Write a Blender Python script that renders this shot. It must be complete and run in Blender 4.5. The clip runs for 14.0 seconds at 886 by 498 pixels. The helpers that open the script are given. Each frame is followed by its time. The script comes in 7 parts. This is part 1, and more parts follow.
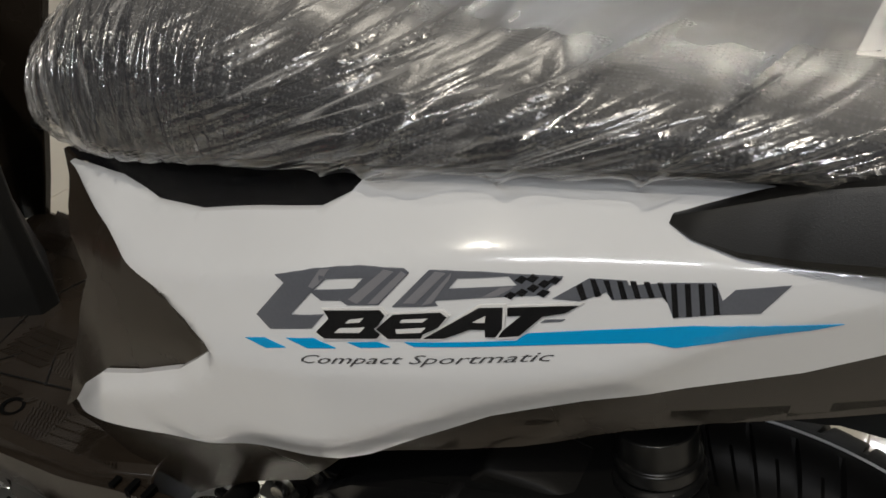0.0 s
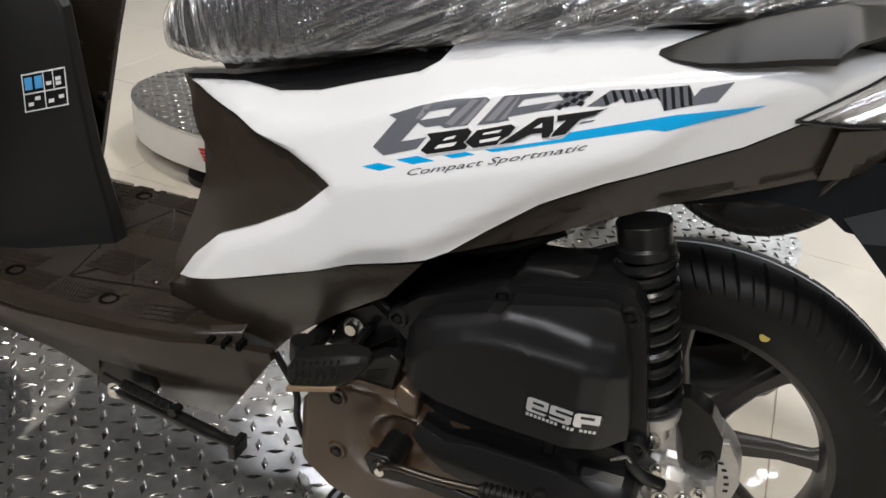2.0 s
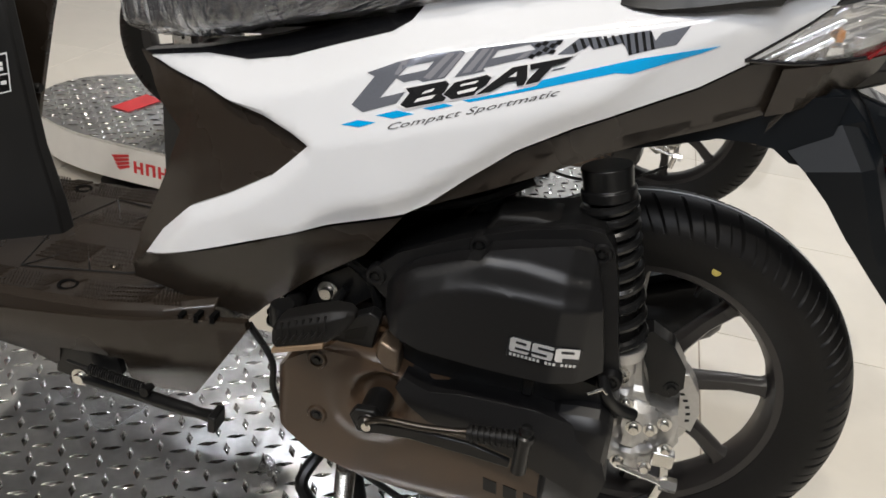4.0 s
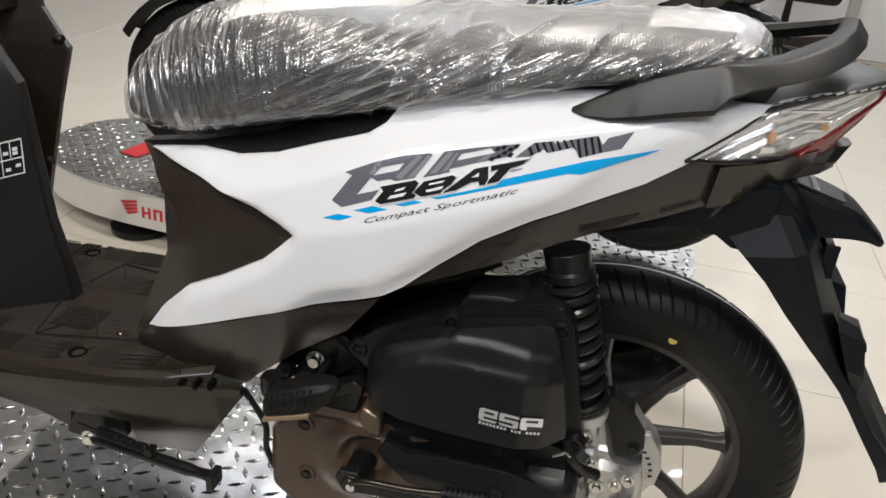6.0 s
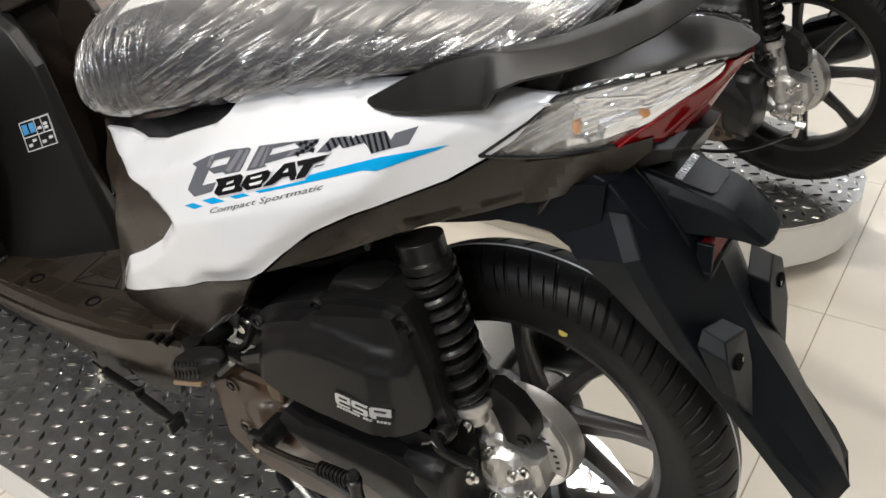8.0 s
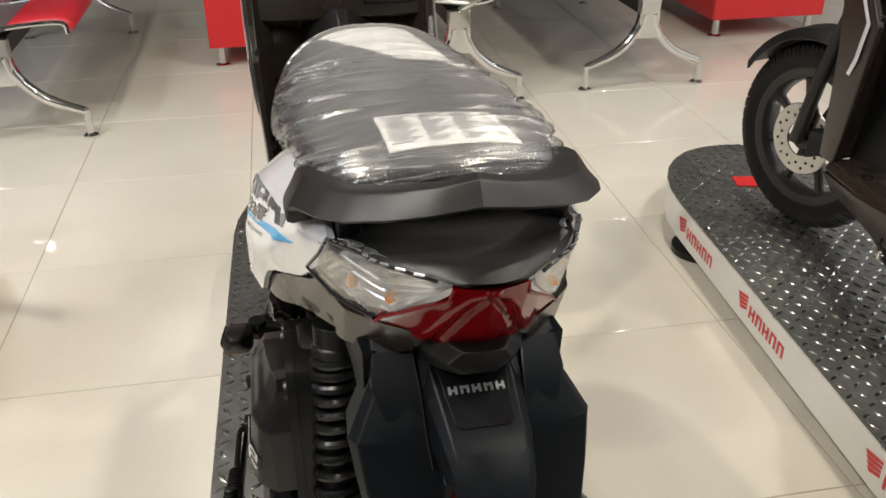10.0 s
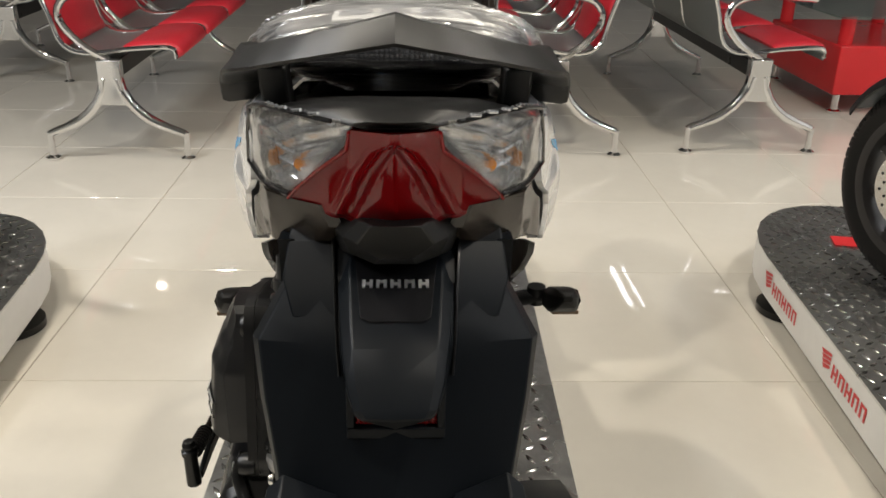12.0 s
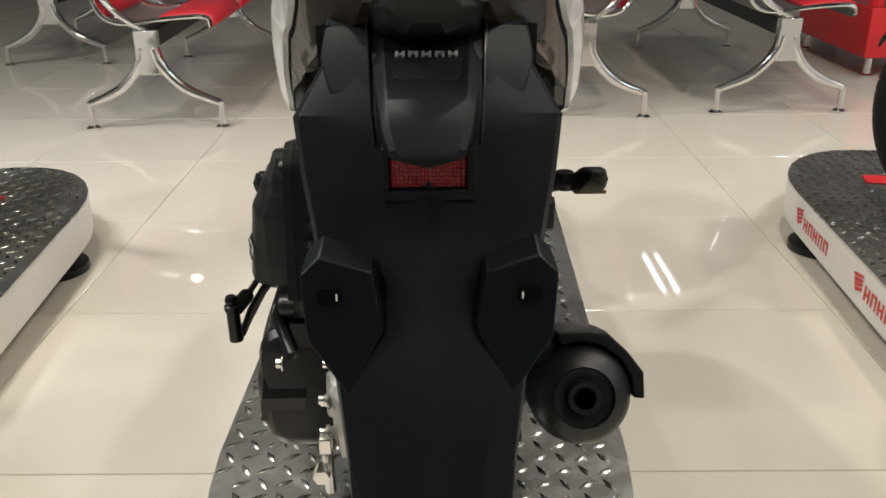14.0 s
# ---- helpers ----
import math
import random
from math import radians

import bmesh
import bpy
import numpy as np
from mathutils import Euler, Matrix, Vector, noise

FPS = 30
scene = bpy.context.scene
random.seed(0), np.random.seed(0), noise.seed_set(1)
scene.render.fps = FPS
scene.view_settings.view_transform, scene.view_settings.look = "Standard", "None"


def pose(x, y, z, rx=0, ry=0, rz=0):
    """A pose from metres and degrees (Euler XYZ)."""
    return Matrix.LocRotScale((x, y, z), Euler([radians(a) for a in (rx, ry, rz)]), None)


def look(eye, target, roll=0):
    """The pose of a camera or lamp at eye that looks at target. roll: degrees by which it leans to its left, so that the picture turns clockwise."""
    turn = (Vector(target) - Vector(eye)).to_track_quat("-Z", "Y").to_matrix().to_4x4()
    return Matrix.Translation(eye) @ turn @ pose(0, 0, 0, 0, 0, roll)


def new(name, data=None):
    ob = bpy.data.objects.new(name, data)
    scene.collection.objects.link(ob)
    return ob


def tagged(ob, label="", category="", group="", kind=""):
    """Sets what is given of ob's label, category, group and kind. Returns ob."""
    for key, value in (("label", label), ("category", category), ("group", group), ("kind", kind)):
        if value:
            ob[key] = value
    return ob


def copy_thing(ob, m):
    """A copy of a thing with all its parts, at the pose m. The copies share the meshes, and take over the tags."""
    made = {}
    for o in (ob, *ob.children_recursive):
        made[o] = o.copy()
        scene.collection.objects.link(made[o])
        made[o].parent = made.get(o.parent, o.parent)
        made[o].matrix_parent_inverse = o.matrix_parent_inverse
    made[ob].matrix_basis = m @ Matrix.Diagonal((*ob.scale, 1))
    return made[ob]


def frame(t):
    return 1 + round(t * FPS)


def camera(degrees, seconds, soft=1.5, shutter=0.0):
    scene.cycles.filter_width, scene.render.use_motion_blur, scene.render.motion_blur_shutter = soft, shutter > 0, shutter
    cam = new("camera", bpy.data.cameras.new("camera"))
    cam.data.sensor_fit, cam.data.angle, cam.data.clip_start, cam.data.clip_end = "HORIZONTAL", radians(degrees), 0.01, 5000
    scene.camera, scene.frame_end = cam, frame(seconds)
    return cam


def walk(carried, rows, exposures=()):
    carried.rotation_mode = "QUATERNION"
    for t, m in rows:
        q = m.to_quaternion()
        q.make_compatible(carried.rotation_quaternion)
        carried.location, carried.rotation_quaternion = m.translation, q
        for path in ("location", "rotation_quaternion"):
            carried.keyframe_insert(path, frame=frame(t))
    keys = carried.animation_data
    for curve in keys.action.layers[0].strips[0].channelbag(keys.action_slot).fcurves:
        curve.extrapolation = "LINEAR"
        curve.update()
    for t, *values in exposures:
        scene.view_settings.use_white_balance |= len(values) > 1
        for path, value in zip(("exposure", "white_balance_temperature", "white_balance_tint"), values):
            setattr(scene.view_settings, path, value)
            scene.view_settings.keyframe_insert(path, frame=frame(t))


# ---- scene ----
cam = camera(54.0, 14.0, soft=1.6)
PATH = [
    (0, (0.945, -0.516, 1.143), (0.6063, 0.2202, 0.5580), 3.42),
    (0.5, (1.029, -0.647, 1.146), (0.6697, 0.1333, 0.6346), 5.40),
    (0.7, (1.056, -0.682, 1.148), (0.334, 0.877, 0.123), 4.9),
    (1, (1.096, -0.733, 1.145), (0.7236, 0.0464, 0.6413), 5.09),
    (1.2, (1.096, -0.764, 1.142), (0.350, 0.794, 0.135), 4.9),
    (1.5, (1.059, -0.824, 1.130), (0.6961, -0.0389, 0.6277), 5.07),
    (2, (0.965, -0.869, 1.090), (0.6931, -0.0372, 0.6057), 6.36),
    (2.5, (0.908, -0.878, 1.018), (0.7035, -0.0149, 0.5558), 7.53),
    (2.7, (0.905, -0.881, 1.013), (0.7180, -0.0137, 0.5528), 7.98),
    (4.8, (0.914, -0.996, 1.095), (0.7603, -0.1174, 0.6435), 6.26),
    (5, (0.919, -1.001, 1.111), (0.7609, -0.1214, 0.6618), 5.94),
    (5.5, (0.925, -1.008, 1.138), (0.7615, -0.1289, 0.6906), 6.26),
    (6, (0.947, -0.988, 1.152), (0.7719, -0.1098, 0.7068), 5.69),
    (6.5, (0.975, -0.956, 1.163), (0.7934, -0.0851, 0.7066), 5.25),
    (6.8, (0.994, -0.938, 1.176), (0.634, 0.783, 0.223), 5.1),
    (7, (1.031, -0.929, 1.182), (0.8330, -0.0778, 0.6957), 4.64),
    (7.2, (1.079, -0.906, 1.186), (0.587, 0.758, 0.191), 3.0),
    (7.5, (1.217, -0.829, 1.204), (0.8967, -0.0612, 0.6480), -0.71),
    (7.7, (1.306, -0.783, 1.213), (0.567, 0.692, 0.082), -2.0),
    (8, (1.389, -0.711, 1.235), (0.9011, -0.0400, 0.6766), -6.47),
    (8.2, (1.410, -0.664, 1.247), (0.351, 0.621, 0.138), -6.0),
    (8.5, (1.445, -0.578, 1.263), (0.8529, 0.0240, 0.7280), -3.94),
    (9, (1.558, -0.425, 1.275), (0.8177, 0.0124, 0.7642), -5.16),
    (9.2, (1.614, -0.350, 1.279), (0.8321, 0.0118, 0.7715), -4.34),
    (11.3, (1.732, -0.012, 1.158), (0.8349, 0.0489, 0.7214), 1.05),
    (11.5, (1.723, -0.005, 1.140), (0.8175, 0.0519, 0.7207), 1.03),
    (12, (1.707, 0.005, 1.084), (0.7911, 0.0508, 0.6848), 1.12),
    (12.5, (1.712, 0.003, 1.027), (0.7924, 0.0397, 0.6356), 0.78),
    (13, (1.729, 0.002, 1.000), (0.8053, 0.0251, 0.6177), 0.19),
    (13.5, (1.763, 0.008, 0.962), (0.8396, 0.0236, 0.5796), -0.28),
    (14, (1.806, 0.004, 0.941), (0.8871, 0.0134, 0.5471), -0.56),
]
EXPOSURES = [(0.0, -0.9, 6500, 10), (1.0, -0.33, 6400, 11), (2.0, -0.02, 6280, 12), (6.5, 0.0, 6280, 12), (7.5, 0.04, 6280, 12), (8.0, 0.18, 6300, 12), (8.5, 0.18, 6430, 11), (9.0, 0.27, 6500, 10), (11.0, 0.10, 6500, 10), (14.0, 0.15, 6500, 10)]
walk(cam, [(t, look(eye, target, roll)) for t, eye, target, roll in PATH], EXPOSURES)

# ---- light: showroom ceiling fixtures, many of them added unseen, no daylight ----
world = bpy.data.worlds.new("world")
scene.world = world
world.use_nodes = True
world.node_tree.nodes["Background"].inputs["Color"].default_value = (0.9, 0.95, 1.0, 1)
world.node_tree.nodes["Background"].inputs["Strength"].default_value = 0.008
CEILING = 3.0
# twin-tube fixtures: x, y, power in watts, along y instead of x
TUBES = [
    (-6.65, 2.42, 1.6, False), (-7.6, 0.95, 1.6, False), (1.8, 4.25, 16, False),
    # added unseen tubes that brighten the scooters, plates and near floor
    (0.0, -2.2, 18, False), (1.2, -2.7, 22, False), (-1.4, 4.6, 10, False), (2.4, 1.9, 9, False), (-0.3, 2.5, 6, False),
]
# round downlights, warm; all after the first two are added unseen as fill
SPOTS = [(-6.7, -2.55, 1), (2.6, 4.6, 6), (2.7, -1.3, 12), (-0.6, -1.15, 18), (0.75, -1.25, 34), (0.4, 1.9, 22), (1.6, 0.9, 20), (-0.9, 1.2, 19)]


def area_lamp(name, x, y, z, sx, sy, watts, colour, shape="RECTANGLE"):
    lamp = bpy.data.lights.new(name, "AREA")
    lamp.shape, lamp.size, lamp.energy, lamp.color = shape, sx, watts, colour
    if shape == "RECTANGLE":
        lamp.size_y = sy
    ob = new(name, lamp)
    ob.location = (x, y, z)
    return ob


# ---- materials ----
def material(name, colour, rough=0.5, metal=0.0, grain=0.0, scale=40.0, bump=0.0, stain=0.0, coat=0.0, ior=1.5, spec=0.5):
    """Principled surface: two scales of variation (stain: large and soft, grain: fine), bump in metres."""
    m = bpy.data.materials.new(name)
    m.use_nodes = True
    nt = m.node_tree
    b = nt.nodes["Principled BSDF"]
    b.inputs["Roughness"].default_value, b.inputs["Metallic"].default_value, b.inputs["IOR"].default_value = rough, metal, ior
    b.inputs["Base Color"].default_value = (*colour, 1)
    b.inputs["Specular IOR Level"].default_value = spec
    if coat:
        b.inputs["Coat Weight"].default_value, b.inputs["Coat Roughness"].default_value = coat, 0.04
    tex = nt.nodes.new("ShaderNodeTexCoord")
    big = nt.nodes.new("ShaderNodeTexNoise")
    big.inputs["Scale"].default_value, big.inputs["Detail"].default_value = 5.0, 4.0
    small = nt.nodes.new("ShaderNodeTexNoise")
    small.inputs["Scale"].default_value, small.inputs["Detail"].default_value = scale, 3.0
    nt.links.new(tex.outputs["Object"], big.inputs["Vector"])
    nt.links.new(tex.outputs["Object"], small.inputs["Vector"])
    if stain or grain:
        a = nt.nodes.new("ShaderNodeMath")
        a.operation = "MULTIPLY_ADD"
        a.inputs[1].default_value, a.inputs[2].default_value = 2 * stain, 1 - stain
        nt.links.new(big.outputs["Fac"], a.inputs[0])
        g = nt.nodes.new("ShaderNodeMath")
        g.operation = "MULTIPLY_ADD"
        g.inputs[1].default_value, g.inputs[2].default_value = 2 * grain, 1 - grain
        nt.links.new(small.outputs["Fac"], g.inputs[0])
        k = nt.nodes.new("ShaderNodeMath")
        k.operation = "MULTIPLY"
        nt.links.new(a.outputs[0], k.inputs[0])
        nt.links.new(g.outputs[0], k.inputs[1])
        mix = nt.nodes.new("ShaderNodeVectorMath")
        mix.operation = "SCALE"
        mix.inputs[0].default_value = colour
        nt.links.new(k.outputs[0], mix.inputs["Scale"])
        nt.links.new(mix.outputs[0], b.inputs["Base Color"])
        r = nt.nodes.new("ShaderNodeMath")
        r.operation = "MULTIPLY_ADD"
        r.inputs[1].default_value, r.inputs[2].default_value = 0.5 * rough * (stain + grain + 0.2), rough * (1 - 0.25 * (stain + grain + 0.2))
        nt.links.new(big.outputs["Fac"], r.inputs[0])
        nt.links.new(r.outputs[0], b.inputs["Roughness"])
    if bump:
        n = nt.nodes.new("ShaderNodeBump")
        n.inputs["Strength"].default_value, n.inputs["Distance"].default_value = 1.0, bump
        nt.links.new(small.outputs["Fac"], n.inputs["Height"])
        nt.links.new(n.outputs[0], b.inputs["Normal"])
    return m


WHITE = material("white_gloss_paint", (0.76, 0.77, 0.79), 0.16, stain=0.02, grain=0.01, coat=0.6)
DARK = material("dark_satin_plastic", (0.022, 0.0165, 0.012), 0.27, stain=0.12, grain=0.08, scale=900, bump=0.00008, spec=0.5)
DARK2 = material("textured_black_plastic", (0.0085, 0.0083, 0.008), 0.40, stain=0.1, grain=0.1, scale=1400, bump=0.00012, spec=0.42)
FENDER = material("charcoal_plastic", (0.0035, 0.0050, 0.0070), 0.42, stain=0.15, grain=0.06, scale=1100, bump=0.0001, spec=0.16)
GLOSSBLACK = material("gloss_black_plastic", (0.010, 0.010, 0.011), 0.18, stain=0.1)
ENGINE = material("black_engine_paint", (0.007, 0.0068, 0.0070), 0.36, stain=0.15, grain=0.1, scale=700, bump=0.00006, spec=0.38)
CASE = material("dark_bronze_engine_paint", (0.058, 0.036, 0.021), 0.30, stain=0.2, grain=0.1, scale=700, bump=0.00006, spec=0.55)
RUBBER = material("tyre_rubber", (0.008, 0.0075, 0.007), 0.48, stain=0.25, grain=0.15, scale=250, bump=0.0002, spec=0.2)
RIM = material("black_wheel_paint", (0.020, 0.018, 0.017), 0.35, stain=0.15, grain=0.05, scale=300)
ALU = material("cast_aluminium", (0.55, 0.54, 0.52), 0.46, 0.85, stain=0.2, grain=0.12, scale=220, bump=0.0004)
STEEL = material("zinc_plated_steel", (0.70, 0.69, 0.66), 0.25, 1.0, stain=0.15, grain=0.1, scale=300)
CHROME = material("chrome", (0.75, 0.75, 0.75), 0.08, 1.0, stain=0.05)
BLACKMETAL = material("black_painted_steel", (0.007, 0.007, 0.007), 0.28, stain=0.1, spec=0.35)
TREAD = material("chequer_plate", (0.62, 0.625, 0.62), 0.28, 0.95, stain=0.35, grain=0.25, scale=60, bump=0.0006)
RAISED = material("polished_raised_plate", (0.80, 0.80, 0.78), 0.16, 1.0, stain=0.15, grain=0.1, scale=200)


def waves(m, scale, height):
    """Adds a long, soft unevenness to a sheet, under its fine bump."""
    nt = m.node_tree
    tex = nt.nodes.new("ShaderNodeTexCoord")
    n = nt.nodes.new("ShaderNodeTexNoise")
    n.inputs["Scale"].default_value, n.inputs["Detail"].default_value = scale, 1.0
    nt.links.new(tex.outputs["Object"], n.inputs["Vector"])
    b = nt.nodes.new("ShaderNodeBump")
    b.inputs["Distance"].default_value = height
    nt.links.new(n.outputs["Fac"], b.inputs["Height"])
    fine = nt.nodes["Bump"]
    nt.links.new(b.outputs[0], fine.inputs["Normal"])


waves(TREAD, 9.0, 0.007)
SKIRT = material("white_painted_board", (0.78, 0.77, 0.75), 0.35, stain=0.06, grain=0.03)
RED_STICKER = material("red_vinyl", (0.62, 0.025, 0.03), 0.4, stain=0.05)
BLUE_STICKER = material("blue_vinyl", (0.0, 0.33, 0.70), 0.22, stain=0.03)
SKY_STICKER = material("pale_blue_print", (0.08, 0.35, 0.72), 0.3)
GREY_STICKER = material("grey_metallic_vinyl", (0.17, 0.18, 0.21), 0.25, 0.35, stain=0.08, grain=0.12, scale=600)
STRIPE_STICKER = material("light_grey_vinyl", (0.30, 0.30, 0.33), 0.25, 0.3, stain=0.08)
BLACK_STICKER = material("black_vinyl", (0.008, 0.008, 0.009), 0.2, stain=0.05)
TEXT_STICKER = material("dark_grey_print", (0.07, 0.07, 0.075), 0.3)
SILVER = material("silver_badge", (0.75, 0.75, 0.76), 0.3, 0.7, stain=0.05)
WHITE_PRINT = material("white_print", (0.75, 0.75, 0.75), 0.4)
SEAT = material("dark_seat_vinyl", (0.018, 0.020, 0.027), 0.5, stain=0.1, grain=0.2, scale=420)


def dotted(m, pitch, colour, height):
    """Adds a fine woven dot pattern to a material."""
    nt = m.node_tree
    b = nt.nodes["Principled BSDF"]
    tex = nt.nodes.new("ShaderNodeTexCoord")
    vor = nt.nodes.new("ShaderNodeTexVoronoi")
    vor.inputs["Scale"].default_value, vor.inputs["Randomness"].default_value = 1 / pitch, 0.15
    nt.links.new(tex.outputs["Object"], vor.inputs["Vector"])
    ramp = nt.nodes.new("ShaderNodeMapRange")
    ramp.inputs["From Min"].default_value, ramp.inputs["From Max"].default_value = 0.2, 0.45
    ramp.inputs["To Min"].default_value, ramp.inputs["To Max"].default_value = 1.0, 0.0
    nt.links.new(vor.outputs["Distance"], ramp.inputs["Value"])
    old = b.inputs["Base Color"].links[0].from_socket
    mix = nt.nodes.new("ShaderNodeMix")
    mix.data_type = "RGBA"
    nt.links.new(ramp.outputs[0], mix.inputs["Factor"])
    nt.links.new(old, mix.inputs["A"])
    mix.inputs["B"].default_value = (*colour, 1)
    nt.links.new(mix.outputs["Result"], b.inputs["Base Color"])
    bump = nt.nodes.new("ShaderNodeBump")
    bump.inputs["Distance"].default_value = height
    nt.links.new(ramp.outputs[0], bump.inputs["Height"])
    nt.links.new(bump.outputs[0], b.inputs["Normal"])


dotted(SEAT, 0.0036, (0.062, 0.066, 0.078), 0.0006)
PAPER = material("white_paper", (0.82, 0.81, 0.79), 0.6, stain=0.03)
PRINT = material("grey_print", (0.50, 0.50, 0.52), 0.6)
RED_PAD = material("red_seat_pad", (0.50, 0.022, 0.035), 0.38, stain=0.08, grain=0.05, scale=300, bump=0.0002)
MESH = material("grey_perforated_steel", (0.24, 0.26, 0.26), 0.35, 0.7, stain=0.1, grain=0.3, scale=500)
RED_TABLE = material("red_lacquer", (0.60, 0.02, 0.025), 0.22, stain=0.05)
WALL = material("white_wall_paint", (0.76, 0.76, 0.74), 0.7, stain=0.05, grain=0.02)
SKIRTING = material("dark_stone_skirting", (0.05, 0.035, 0.03), 0.25, stain=0.2)
WALL_GREY = material("grey_wall_paint", (0.16, 0.17, 0.19), 0.6, stain=0.05, grain=0.02)
CEIL = material("white_ceiling_board", (0.22, 0.22, 0.22), 0.8, stain=0.03)
GROUT = material("tile_grout", (0.34, 0.29, 0.23), 0.8, stain=0.15, grain=0.2)
DARKSTEEL = material("dark_steel", (0.07, 0.06, 0.05), 0.26, 0.9, stain=0.2, grain=0.1, scale=400)
# near-black colour that stands in for shade inside holes and gaps
SHADE_BLACK = material("recess_shade_black", (0.003, 0.003, 0.003), 0.9, spec=0.05)
BRONZE = material("polished_bronze_edge", (0.16, 0.12, 0.085), 0.3, 0.6, stain=0.2, grain=0.1, scale=400)
TAN = material("tan_plastic", (0.22, 0.15, 0.09), 0.45, stain=0.1)
YELLOW = material("yellow_paint", (0.45, 0.36, 0.08), 0.5)


def tile_material():
    m = material("cream_polished_porcelain", (0.69, 0.65, 0.575), 0.035, stain=0.06, grain=0.02, scale=30)
    nt = m.node_tree
    b = nt.nodes["Principled BSDF"]
    info = nt.nodes.new("ShaderNodeObjectInfo")
    old = b.inputs["Base Color"].links[0].from_socket
    k = nt.nodes.new("ShaderNodeMath")
    k.operation = "MULTIPLY_ADD"
    k.inputs[1].default_value, k.inputs[2].default_value = 0.05, 0.975
    nt.links.new(info.outputs["Random"], k.inputs[0])
    v = nt.nodes.new("ShaderNodeVectorMath")
    v.operation = "SCALE"
    nt.links.new(old, v.inputs[0])
    nt.links.new(k.outputs[0], v.inputs["Scale"])
    nt.links.new(v.outputs[0], b.inputs["Base Color"])
    return m


TILE = tile_material()


def clear_film(name, alpha, haze, rough, tint=(1, 1, 1)):
    """Thin clear plastic: lets light straight through, with gloss and a little haze."""
    m = bpy.data.materials.new(name)
    m.use_nodes = True
    nt = m.node_tree
    nt.nodes.remove(nt.nodes["Principled BSDF"])
    out = nt.nodes["Material Output"]
    clear = nt.nodes.new("ShaderNodeBsdfTransparent")
    clear.inputs["Color"].default_value = (*tint, 1)
    gloss = nt.nodes.new("ShaderNodeBsdfGlossy")
    gloss.inputs["Roughness"].default_value = rough
    milk = nt.nodes.new("ShaderNodeBsdfDiffuse")
    milk.inputs["Color"].default_value = (0.75, 0.74, 0.73, 1)
    facing = nt.nodes.new("ShaderNodeLayerWeight")
    facing.inputs["Blend"].default_value = 0.5
    power = nt.nodes.new("ShaderNodeMath")
    power.operation = "POWER"
    power.inputs[1].default_value = 5.0
    nt.links.new(facing.outputs["Facing"], power.inputs[0])
    add = nt.nodes.new("ShaderNodeMath")
    add.operation = "MULTIPLY_ADD"
    add.inputs[1].default_value, add.inputs[2].default_value = 0.85, 0.04 + alpha
    nt.links.new(power.outputs[0], add.inputs[0])
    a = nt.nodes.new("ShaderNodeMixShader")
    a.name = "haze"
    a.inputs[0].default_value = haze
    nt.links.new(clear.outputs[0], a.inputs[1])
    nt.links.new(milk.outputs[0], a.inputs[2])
    c = nt.nodes.new("ShaderNodeMixShader")
    nt.links.new(add.outputs[0], c.inputs[0])
    nt.links.new(a.outputs[0], c.inputs[1])
    nt.links.new(gloss.outputs[0], c.inputs[2])
    nt.links.new(c.outputs[0], out.inputs["Surface"])
    tex = nt.nodes.new("ShaderNodeTexCoord")
    noise_t = nt.nodes.new("ShaderNodeTexNoise")
    noise_t.inputs["Scale"].default_value, noise_t.inputs["Detail"].default_value = 70.0, 4.0
    nt.links.new(tex.outputs["Object"], noise_t.inputs["Vector"])
    bump = nt.nodes.new("ShaderNodeBump")
    bump.inputs["Distance"].default_value = 0.003
    nt.links.new(noise_t.outputs["Fac"], bump.inputs["Height"])
    return m, bump, gloss, nt


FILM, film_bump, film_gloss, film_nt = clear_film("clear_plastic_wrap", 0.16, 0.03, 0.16)


